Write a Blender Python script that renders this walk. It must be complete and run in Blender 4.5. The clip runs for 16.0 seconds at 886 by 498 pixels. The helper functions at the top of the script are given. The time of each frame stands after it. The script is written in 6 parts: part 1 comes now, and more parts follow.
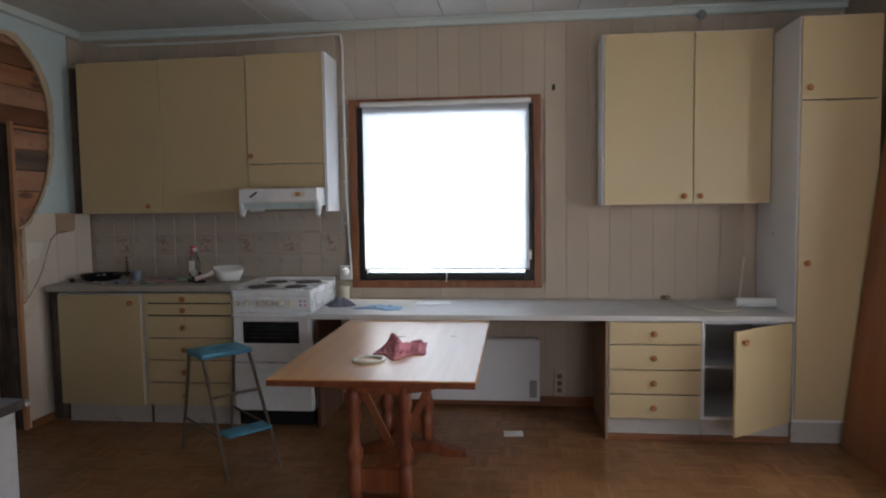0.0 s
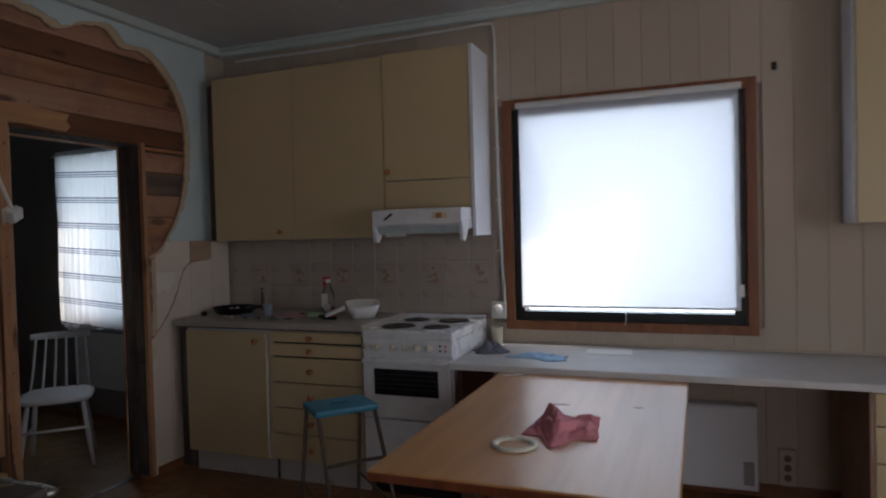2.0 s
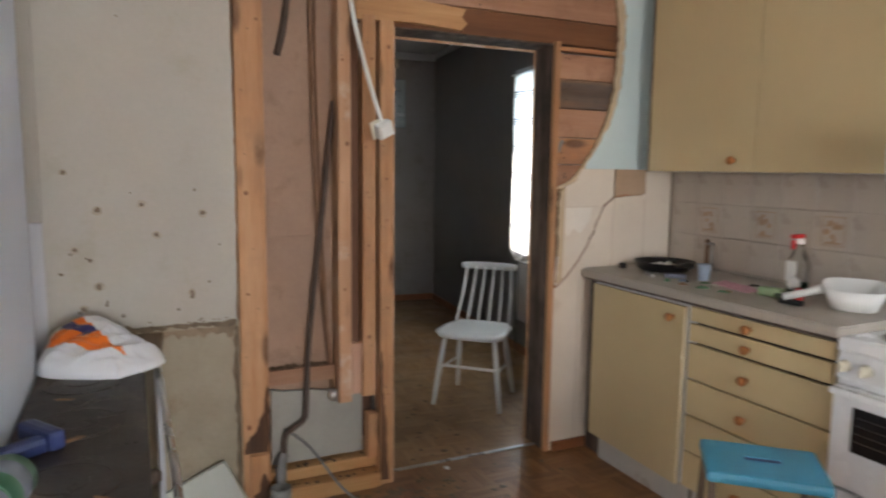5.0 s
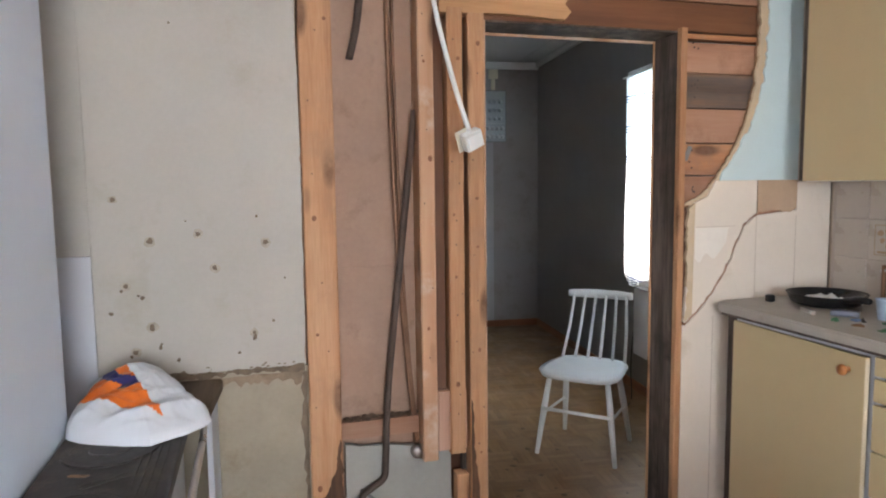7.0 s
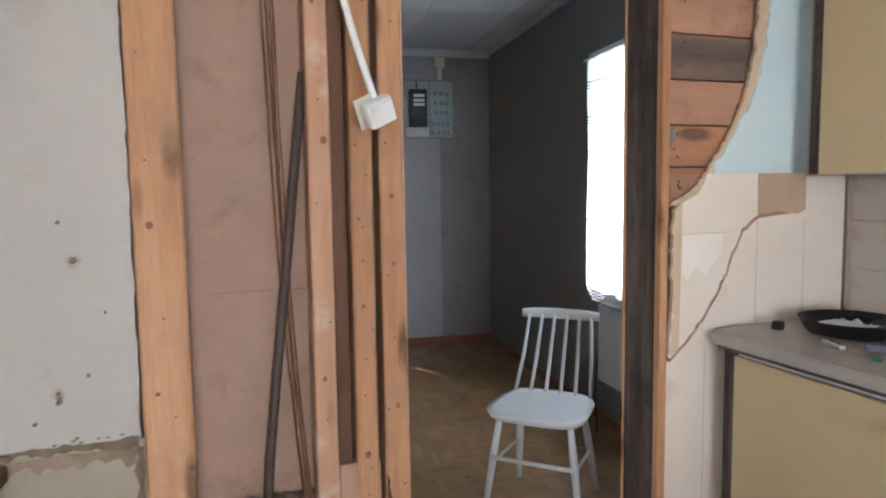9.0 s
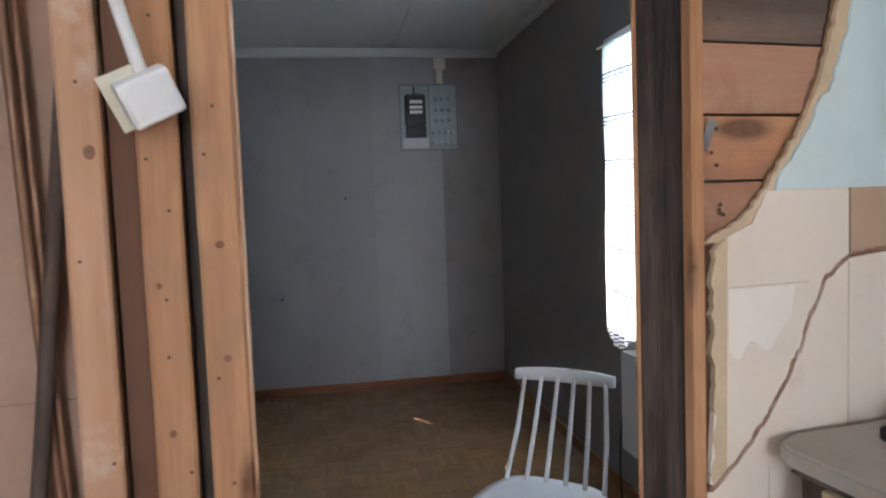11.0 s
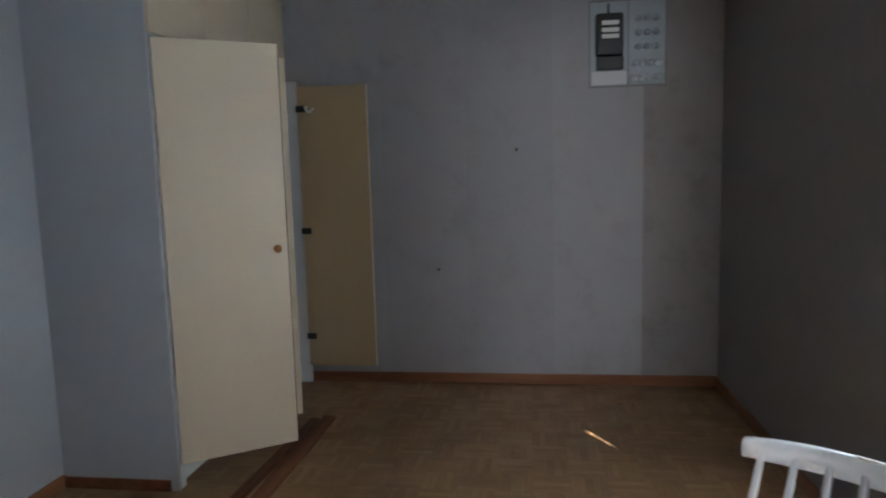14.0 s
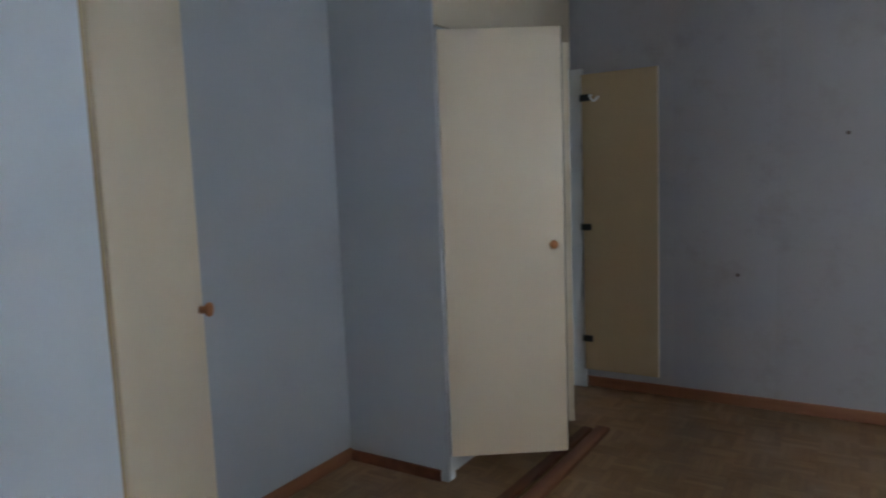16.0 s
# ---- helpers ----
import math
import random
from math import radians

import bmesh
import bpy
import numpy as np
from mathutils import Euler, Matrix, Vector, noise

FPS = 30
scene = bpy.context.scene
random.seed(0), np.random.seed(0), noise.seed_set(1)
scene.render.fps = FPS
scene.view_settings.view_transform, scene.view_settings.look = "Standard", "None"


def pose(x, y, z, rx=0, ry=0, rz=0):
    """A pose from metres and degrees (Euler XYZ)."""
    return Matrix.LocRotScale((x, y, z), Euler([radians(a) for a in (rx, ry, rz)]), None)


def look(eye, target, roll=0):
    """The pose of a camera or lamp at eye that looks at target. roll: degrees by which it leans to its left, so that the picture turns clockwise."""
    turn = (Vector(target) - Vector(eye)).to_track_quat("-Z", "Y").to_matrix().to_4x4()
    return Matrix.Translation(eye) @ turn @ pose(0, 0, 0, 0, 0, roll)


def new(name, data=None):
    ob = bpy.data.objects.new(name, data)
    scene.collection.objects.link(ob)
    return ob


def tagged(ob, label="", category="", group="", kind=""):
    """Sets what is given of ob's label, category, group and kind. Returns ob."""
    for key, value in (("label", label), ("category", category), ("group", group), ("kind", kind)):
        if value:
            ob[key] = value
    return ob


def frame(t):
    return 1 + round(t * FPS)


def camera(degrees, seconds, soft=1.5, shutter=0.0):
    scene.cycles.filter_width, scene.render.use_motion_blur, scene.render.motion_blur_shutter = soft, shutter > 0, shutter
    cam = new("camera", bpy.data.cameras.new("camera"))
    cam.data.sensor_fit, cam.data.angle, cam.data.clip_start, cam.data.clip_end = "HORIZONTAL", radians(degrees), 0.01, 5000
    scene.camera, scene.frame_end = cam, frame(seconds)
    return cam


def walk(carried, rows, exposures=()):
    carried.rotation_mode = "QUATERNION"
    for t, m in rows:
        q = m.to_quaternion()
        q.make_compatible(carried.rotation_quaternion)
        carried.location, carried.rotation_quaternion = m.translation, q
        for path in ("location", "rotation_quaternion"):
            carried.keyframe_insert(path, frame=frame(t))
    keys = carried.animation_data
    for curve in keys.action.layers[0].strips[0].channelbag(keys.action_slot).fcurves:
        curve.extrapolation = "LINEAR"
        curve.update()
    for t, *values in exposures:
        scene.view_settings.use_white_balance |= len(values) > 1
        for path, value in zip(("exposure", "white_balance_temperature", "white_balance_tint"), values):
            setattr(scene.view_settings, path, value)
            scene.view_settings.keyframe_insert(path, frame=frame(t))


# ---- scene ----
cam = camera(67.6, 16.0, soft=2.0, shutter=0.5)
PATH = [
    (0, (0.266, -0.486, 1.441), (0.045, 1.497, 1.304), -0.8),
    (0.5, (0.209, -0.289, 1.447), (-0.046, 1.689, 1.298), -0.6),
    (1, (0.175, -0.096, 1.447), (-0.126, 1.88, 1.384), -3.8),
    (1.5, (0.157, 0.137, 1.411), (-0.381, 2.062, 1.339), -4.4),
    (2, (0.154, 0.395, 1.42), (-0.568, 2.26, 1.371), -1.5),
    (2.5, (0.116, 0.703, 1.398), (-0.729, 2.512, 1.291), -1.9),
    (3, (0.071, 0.968, 1.423), (-0.965, 2.676, 1.329), -3.8),
    (3.5, (0.017, 1.179, 1.414), (-1.272, 2.702, 1.272), -4.1),
    (4, (-0.068, 1.311, 1.431), (-1.554, 2.644, 1.301), -1.2),
    (4.5, (-0.188, 1.477, 1.395), (-1.85, 2.563, 1.153), 0.5),
    (5, (-0.267, 1.607, 1.402), (-2.064, 2.451, 1.162), 0.7),
    (5.2, (-0.289, 1.641, 1.409), (-2.133, 2.377, 1.166), -0.7),
    (7.5, (-0.809, 1.866, 1.4), (-2.724, 2.41, 1.212), -0.7),
    (8, (-0.964, 1.942, 1.38), (-2.861, 2.547, 1.189), -0.4),
    (8.5, (-1.105, 2.025, 1.373), (-2.979, 2.699, 1.191), -0.5),
    (10.8, (-1.814, 2.593, 1.399), (-3.722, 3.176, 1.255), -2.9),
    (11, (-1.862, 2.631, 1.408), (-3.778, 3.188, 1.271), -2.1),
    (11.5, (-1.994, 2.725, 1.38), (-3.912, 3.249, 1.166), -1.4),
    (12, (-2.2, 2.792, 1.357), (-4.115, 3.284, 1.057), -1.2),
    (12.5, (-2.332, 2.822, 1.371), (-4.269, 3.274, 1.166), -0.3),
    (13, (-2.471, 2.877, 1.361), (-4.435, 3.195, 1.159), -1.1),
    (13.5, (-2.616, 2.936, 1.349), (-4.596, 3.087, 1.111), -3.1),
    (14, (-2.764, 2.959, 1.354), (-4.75, 2.915, 1.12), -1.6),
    (14.5, (-2.907, 2.958, 1.356), (-4.883, 2.778, 1.111), -1.6),
    (15, (-2.955, 2.959, 1.336), (-4.91, 2.589, 1.13), -3.4),
    (15.5, (-2.978, 2.954, 1.333), (-4.861, 2.319, 1.106), -3.5),
    (16, (-2.988, 2.921, 1.326), (-4.784, 2.068, 1.112), -2.2),
]
EXPOSURES = [(0, 1.2, 6500, 10), (0.5, 1.05, 6500, 10), (1, 0.9, 6500, 10), (1.5, 0.55, 6450, 12), (2, 0.4, 6400, 15), (3, 0.15, 6300, 15), (3.5, 0.2, 6200, 13), (4, 1.3, 6100, 10), (4.5, 2.35, 6500, 10), (5, 2.7, 6900, 10), (7.5, 3.25, 6250, 10), (8.5, 3.25, 6200, 10), (11, 3.05, 6200, 10), (11.5, 3.05, 6200, 10), (12, 2.95, 6250, 10), (12.5, 3.05, 6400, 10), (13, 3.08, 6500, 10), (14.5, 3.25, 6400, 10), (16, 3.15, 6300, 10)]
walk(cam, [(t, look(eye, target, roll)) for t, eye, target, roll in PATH], EXPOSURES)

# ---- light ----
world = bpy.data.worlds.new("sky")
scene.world = world
world.use_nodes = True
wn = world.node_tree
sky = wn.nodes.new("ShaderNodeTexSky")
sky.sky_type = "NISHITA"
sky.sun_disc = False
sky.sun_elevation = radians(45)
sky.sun_rotation = radians(64.5)
wn.links.new(sky.outputs[0], wn.nodes["Background"].inputs[0])
wn.nodes["Background"].inputs[1].default_value = 0.12
sun_data = bpy.data.lights.new("sun", "SUN")
sun_data.energy, sun_data.angle, sun_data.color = 5.0, radians(0.5), (1.0, 0.93, 0.82)
sun = new("sun", sun_data)
SUN_AZ, SUN_EL = radians(64.5), radians(45)
sun_from = Vector((math.sin(SUN_AZ) * math.cos(SUN_EL), math.cos(SUN_AZ) * math.cos(SUN_EL), math.sin(SUN_EL)))
sun.matrix_world = look(sun_from * 20, (0, 0, 0))


def window_lamp(name, place, target, w, h, watts, tint):
    d = bpy.data.lights.new(name, "AREA")
    d.shape, d.size, d.size_y, d.energy, d.color = "RECTANGLE", w, h, watts, tint
    ob = new(name, d)
    ob.matrix_world = look(place, target)
    return ob


window_lamp("window_light", (-0.24, 4.53, 1.515), (-0.24, 0, 1.515), 1.24, 1.23, 15, (0.76, 0.87, 1.0))
window_lamp("window_light", (-4.155, 4.62, 1.46), (-4.45, 2.0, 1.46), 0.9, 1.3, 7.4, (0.68, 0.84, 1.0))
window_lamp("window_light", (2.62, 1.95, 1.45), (0, 1.95, 1.45), 1.4, 1.3, 10, (0.90, 0.93, 1.0))
# Fill lamp in an unseen end window, added to brighten the right cabinets.
window_lamp("window_light", (1.65, -1.82, 1.45), (1.65, 0, 1.45), 1.3, 1.3, 8.5, (0.92, 0.92, 1.0))

# ---- materials ----
MATS = {}


def ramp(nt, fac, stops):
    r = nt.nodes.new("ShaderNodeValToRGB")
    r.color_ramp.elements[0].position, r.color_ramp.elements[1].position = stops[0][0], stops[-1][0]
    r.color_ramp.elements[0].color, r.color_ramp.elements[1].color = (*stops[0][1], 1), (*stops[-1][1], 1)
    for pos, col in stops[1:-1]:
        r.color_ramp.elements.new(pos).color = (*col, 1)
    nt.links.new(fac, r.inputs[0])
    return r.outputs[0]


def noise_tex(nt, vec, scale, detail=4.0, rough=0.6):
    n = nt.nodes.new("ShaderNodeTexNoise")
    n.inputs["Scale"].default_value, n.inputs["Detail"].default_value, n.inputs["Roughness"].default_value = scale, detail, rough
    nt.links.new(vec, n.inputs["Vector"])
    return n.outputs["Fac"]


def stretched(nt, vec, sx, sy, sz):
    m = nt.nodes.new("ShaderNodeMapping")
    m.inputs["Scale"].default_value = (sx, sy, sz)
    nt.links.new(vec, m.inputs["Vector"])
    return m.outputs[0]


def mixed(nt, fac, a, b, blend="MIX"):
    m = nt.nodes.new("ShaderNodeMix")
    m.data_type, m.blend_type = "RGBA", blend
    for sock, v in ((m.inputs[0], fac), (m.inputs[6], a), (m.inputs[7], b)):
        if isinstance(v, (int, float)):
            sock.default_value = v
        elif isinstance(v, tuple):
            sock.default_value = (*v, 1)
        else:
            nt.links.new(v, sock)
    return m.outputs[2]


def maths(nt, op, a, b=0.0):
    m = nt.nodes.new("ShaderNodeMath")
    m.operation = op
    for sock, v in zip(m.inputs, (a, b)):
        if isinstance(v, (int, float)):
            sock.default_value = v
        else:
            nt.links.new(v, sock)
    return m.outputs[0]


def start(name):
    m = bpy.data.materials.new(name)
    m.use_nodes = True
    nt = m.node_tree
    tc = nt.nodes.new("ShaderNodeTexCoord")
    MATS[name] = m
    return m, nt, nt.nodes["Principled BSDF"], tc.outputs["Object"]


def bump(nt, bsdf, height, strength, dist=0.002):
    b = nt.nodes.new("ShaderNodeBump")
    b.inputs["Strength"].default_value, b.inputs["Distance"].default_value = strength, dist
    nt.links.new(height, b.inputs["Height"])
    nt.links.new(b.outputs[0], bsdf.inputs["Normal"])


def plain(name, col, rough=0.6, vary=0.08, grain=60.0, patch=2.5, bumpy=0.15, metal=0.0, dirt=None, dirt_at=0.62, spread=0.0):
    """A surface with fine grain, broad unevenness and optional dirt in its own patches."""
    m, nt, b, vec = start(name)
    lo = tuple(c * (1 - vary) for c in col)
    hi = tuple(min(1, c * (1 + vary)) for c in col)
    c1 = ramp(nt, noise_tex(nt, vec, patch, 5), [(0.3, lo), (0.7, hi)])
    g = noise_tex(nt, vec, grain, 3)
    c2 = mixed(nt, 0.25, c1, ramp(nt, g, [(0.3, lo), (0.7, hi)]))
    if dirt:
        mask = ramp(nt, noise_tex(nt, vec, 4.3, 7, 0.7), [(dirt_at, (0, 0, 0)), (dirt_at + 0.16, (1, 1, 1))])
        c2 = mixed(nt, mask, c2, dirt)
    if spread:
        oi = nt.nodes.new("ShaderNodeObjectInfo")
        c2 = mixed(nt, 1.0, c2, ramp(nt, oi.outputs["Random"], [(0, (1 - spread,) * 3), (1, (1, 1, 1))]), "MULTIPLY")
    nt.links.new(c2, b.inputs["Base Color"])
    b.inputs["Metallic"].default_value = metal
    nt.links.new(ramp(nt, noise_tex(nt, vec, 7, 4), [(0.3, (max(0.02, rough - 0.08),) * 3), (0.7, (min(1, rough + 0.08),) * 3)]), b.inputs["Roughness"])
    if bumpy:
        bump(nt, b, g, bumpy)
    return m


def wood(name, dark, mid, light, axis="x", rough=0.6, scale=1.0, knots=0.0, spread=0.0, bumpy=0.3, stain=None, streak=0.14):
    """Grain runs along the given axis."""
    m, nt, b, vec = start(name)
    oi = nt.nodes.new("ShaderNodeObjectInfo")
    shift = nt.nodes.new("ShaderNodeVectorMath")
    shift.operation = "ADD"
    comb = nt.nodes.new("ShaderNodeCombineXYZ")
    for i in range(3):
        nt.links.new(maths(nt, "MULTIPLY", oi.outputs["Random"], 37.0 + 11 * i), comb.inputs[i])
    nt.links.new(vec, shift.inputs[0])
    nt.links.new(comb.outputs[0], shift.inputs[1])
    s = {"x": (1.0, 16, 16), "y": (16, 1.0, 16), "z": (16, 16, 1.0)}[axis]
    v2 = stretched(nt, shift.outputs[0], *(k * scale for k in s))
    g = noise_tex(nt, v2, 1.0, 4, 0.5)
    fine = noise_tex(nt, stretched(nt, shift.outputs[0], *(k * 9 * scale for k in s)), 1.0, 3)
    c = ramp(nt, g, [(0.28, dark), (0.5, mid), (0.72, light)])
    c = mixed(nt, streak, c, ramp(nt, fine, [(0.35, dark), (0.65, light)]))
    if knots:
        vor = nt.nodes.new("ShaderNodeTexVoronoi")
        vor.inputs["Scale"].default_value = 1.0
        k = {"x": (3.0, 9, 9), "y": (9, 3.0, 9), "z": (9, 9, 3.0)}[axis]
        nt.links.new(stretched(nt, shift.outputs[0], *k), vor.inputs["Vector"])
        c = mixed(nt, ramp(nt, vor.outputs["Distance"], [(0.13, (knots,) * 3), (0.25, (0, 0, 0))]), c, tuple(x * 0.35 for x in dark))
    if stain:
        c = mixed(nt, ramp(nt, noise_tex(nt, shift.outputs[0], 3.0, 6, 0.7), [(0.5, (0, 0, 0)), (0.68, (0.85,) * 3)]), c, stain)
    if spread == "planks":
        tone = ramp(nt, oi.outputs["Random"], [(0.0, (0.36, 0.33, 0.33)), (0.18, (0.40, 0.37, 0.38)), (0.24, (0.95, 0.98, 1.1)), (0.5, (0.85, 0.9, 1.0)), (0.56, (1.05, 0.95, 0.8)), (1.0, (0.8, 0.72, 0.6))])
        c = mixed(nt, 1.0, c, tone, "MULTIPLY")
    elif spread:
        c = mixed(nt, 1.0, c, ramp(nt, oi.outputs["Random"], [(0, (1 - spread, 1 - spread * 1.05, 1 - spread * 1.1)), (1, (1, 1, 1))]), "MULTIPLY")
    nt.links.new(c, b.inputs["Base Color"])
    b.inputs["Roughness"].default_value = rough
    bump(nt, b, fine, bumpy)
    return m


def thin_cloth(name, col, through_share, stripes=None, gaps=0.0):
    """Cloth that lets daylight through."""
    m, nt, b, vec = start(name)
    nt.nodes.remove(b)
    weave = noise_tex(nt, stretched(nt, vec, 260, 260, 260), 1.0, 2)
    c = ramp(nt, weave, [(0.3, tuple(x * 0.93 for x in col)), (0.7, col)])
    holes = gaps
    if stripes:
        sep = nt.nodes.new("ShaderNodeSeparateXYZ")
        nt.links.new(vec, sep.inputs[0])
        z = maths(nt, "ADD", sep.outputs[2], maths(nt, "MULTIPLY", sep.outputs[0], 0.05))
        for period, offset, width in stripes:
            f = maths(nt, "FRACT", maths(nt, "DIVIDE", maths(nt, "ADD", z, offset), period))
            band = maths(nt, "LESS_THAN", f, width / period)
            c = mixed(nt, band, c, (0.05, 0.065, 0.14))
            holes = maths(nt, "MULTIPLY", maths(nt, "SUBTRACT", 1.0, band), holes)
    out = nt.nodes["Material Output"]
    d, t, mx = (nt.nodes.new("ShaderNodeBsdf" + k) for k in ("Diffuse", "Translucent", "Diffuse"))
    nt.nodes.remove(mx)
    mx = nt.nodes.new("ShaderNodeMixShader")
    mx.inputs[0].default_value = through_share
    nt.links.new(c, d.inputs[0])
    nt.links.new(c, t.inputs[0])
    nt.links.new(d.outputs[0], mx.inputs[1])
    nt.links.new(t.outputs[0], mx.inputs[2])
    nt.links.new(mx.outputs[0], out.inputs["Surface"])
    if gaps:
        clear, m2 = nt.nodes.new("ShaderNodeBsdfTransparent"), nt.nodes.new("ShaderNodeMixShader")
        if stripes:
            nt.links.new(holes, m2.inputs[0])
        else:
            m2.inputs[0].default_value = gaps
        nt.links.new(mx.outputs[0], m2.inputs[1])
        nt.links.new(clear.outputs[0], m2.inputs[2])
        nt.links.new(m2.outputs[0], out.inputs["Surface"])
    return m


def parquet(name, dark, mid, light, size, rough):
    """Printed basket-weave parquet vinyl."""
    m, nt, b, vec = start(name)
    warp = nt.nodes.new("ShaderNodeSeparateXYZ")
    nt.links.new(vec, warp.inputs[0])
    u, v = (maths(nt, "DIVIDE", warp.outputs[i], size) for i in (0, 1))
    fu, fv = maths(nt, "FLOOR", u), maths(nt, "FLOOR", v)
    par = maths(nt, "FLOORED_MODULO", maths(nt, "ADD", fu, fv), 2.0)
    ru, rv = maths(nt, "FRACT", u), maths(nt, "FRACT", v)
    pick = maths(nt, "ADD", maths(nt, "MULTIPLY", par, ru), maths(nt, "MULTIPLY", maths(nt, "SUBTRACT", 1.0, par), rv))
    five = maths(nt, "MULTIPLY", pick, 5.0)
    stripe = maths(nt, "FLOOR", five)
    comb = nt.nodes.new("ShaderNodeCombineXYZ")
    for i, k in enumerate((fu, fv, stripe)):
        nt.links.new(k, comb.inputs[i])
    wnz = nt.nodes.new("ShaderNodeTexWhiteNoise")
    nt.links.new(comb.outputs[0], wnz.inputs["Vector"])
    c = ramp(nt, wnz.outputs["Value"], [(0.0, dark), (0.5, mid), (1.0, light)])
    gx = noise_tex(nt, stretched(nt, vec, 8, 90, 1), 1.0, 4)
    gy = noise_tex(nt, stretched(nt, vec, 90, 8, 1), 1.0, 4)
    g = maths(nt, "ADD", maths(nt, "MULTIPLY", par, gy), maths(nt, "MULTIPLY", maths(nt, "SUBTRACT", 1.0, par), gx))
    c = mixed(nt, 0.4, c, ramp(nt, g, [(0.3, dark), (0.7, light)]))
    edge = maths(nt, "LESS_THAN", maths(nt, "FRACT", five), 0.06)
    c = mixed(nt, maths(nt, "MULTIPLY", edge, 0.5), c, tuple(x * 0.5 for x in dark))
    dirt = ramp(nt, noise_tex(nt, vec, 1.4, 8, 0.7), [(0.45, (0, 0, 0)), (0.75, (0.75,) * 3)])
    c = mixed(nt, dirt, c, tuple(x * 0.45 for x in dark))
    nt.links.new(c, b.inputs["Base Color"])
    nt.links.new(ramp(nt, noise_tex(nt, vec, 5, 6), [(0.3, (rough - 0.1,) * 3), (0.7, (rough + 0.15,) * 3)]), b.inputs["Roughness"])
    bump(nt, b, g, 0.08)
    return m


def glass(name):
    m, nt, b, vec = start(name)
    b.inputs["Transmission Weight"].default_value = 1.0
    b.inputs["Roughness"].default_value = 0.02
    b.inputs["IOR"].default_value = 1.45
    b.inputs["Base Color"].default_value = (0.95, 0.97, 0.97, 1)
    return m


YELLOW = plain("yellow_laminate", (0.57, 0.45, 0.26), 0.42, 0.04, 120, 1.6, 0.04, spread=0.05)
CREAM_DOOR = plain("cream_door_paint", (0.70, 0.585, 0.445), 0.42, 0.03, 120, 1.6, 0.03)
BACK_YELLOW = plain("yellow_fibreboard", (0.44, 0.32, 0.18), 0.6, 0.05, 150, 2, 0.06)
WHITE = plain("white_laminate", (0.72, 0.73, 0.75), 0.5, 0.04, 90, 2, 0.05, dirt=(0.5, 0.47, 0.42), dirt_at=0.7)
# Plinth white is greyed for shade as well as for scuffs.
PLINTH = plain("shaded_scuffed_plinth", (0.46, 0.44, 0.41), 0.6, 0.12, 60, 4, 0.1, dirt=(0.25, 0.20, 0.15), dirt_at=0.56)
# Worn enamel, greyed to stand for the shade on the stove body.
SHADED_ENAMEL = plain("shaded_enamel", (0.40, 0.405, 0.41), 0.4, 0.08, 60, 3, 0.1, dirt=(0.20, 0.16, 0.12), dirt_at=0.55)
ENAMEL = plain("white_enamel", (0.74, 0.75, 0.76), 0.28, 0.03, 90, 2, 0.02, dirt=(0.5, 0.44, 0.34), dirt_at=0.68)
KNOB = wood("knob_wood", (0.25, 0.085, 0.025), (0.40, 0.15, 0.045), (0.50, 0.22, 0.075), "y", 0.35, 2)
BOARD = plain("beige_wall_board", (0.50, 0.415, 0.325), 0.62, 0.06, 45, 1.3, 0.1, dirt=(0.40, 0.31, 0.23), dirt_at=0.66, spread=0.09)
TILE = plain("beige_tile", (0.45, 0.385, 0.325), 0.3, 0.06, 40, 4, 0.04, dirt=(0.36, 0.27, 0.19), dirt_at=0.64, spread=0.1)
GROUT = plain("grout", (0.40, 0.34, 0.30), 0.9, 0.1, 100)
FLOWER = plain("flower_print", (0.34, 0.22, 0.13), 0.35, 0.25, 70, 25, 0.02)
CEIL = plain("white_ceiling_board", (0.56, 0.57, 0.56), 0.7, 0.05, 40, 1.2, 0.08, dirt=(0.4, 0.38, 0.34), dirt_at=0.66)
CEIL_B = plain("white_fibre_ceiling", (0.6, 0.61, 0.62), 0.75, 0.04, 70, 1.2, 0.08)
CORNICE = plain("pale_green_trim", (0.55, 0.62, 0.60), 0.6, 0.05, 60, 2)
GREEN = plain("pale_green_paint", (0.57, 0.68, 0.68), 0.6, 0.05, 70, 1.5, 0.1, dirt=(0.46, 0.48, 0.44), dirt_at=0.7)
CREAM = plain("cream_wall_paper", (0.72, 0.63, 0.53), 0.65, 0.06, 60, 1.8, 0.1, dirt=(0.54, 0.45, 0.34), dirt_at=0.60)
CREAM_OLD = plain("stained_cream_plaster", (0.458, 0.42, 0.367), 0.75, 0.08, 60, 1.4, 0.14, dirt=(0.405, 0.36, 0.295), dirt_at=0.57)
GRIMY = plain("grimy_board", (0.34, 0.287, 0.212), 0.8, 0.16, 60, 3.2, 0.3, dirt=(0.25, 0.19, 0.125), dirt_at=0.56)
GRIME_DARK = plain("dark_grime", (0.17, 0.125, 0.085), 0.95, 0.35, 90, 14, 0.5)
LILAC = plain("pale_lilac_patch", (0.56, 0.55, 0.58), 0.7, 0.04, 60, 2)
TAN = plain("torn_fibreboard", (0.56, 0.43, 0.28), 0.9, 0.12, 90, 8, 0.4)
TAN_DARK = plain("torn_paper_edge", (0.22, 0.13, 0.07), 0.95, 0.25, 120, 12, 0.5)
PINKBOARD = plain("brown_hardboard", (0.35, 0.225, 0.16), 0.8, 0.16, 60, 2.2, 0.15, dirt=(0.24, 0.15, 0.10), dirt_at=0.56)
CONCRETE = plain("grey_fibre_panel", (0.34, 0.33, 0.30), 0.85, 0.1, 50, 4, 0.3)
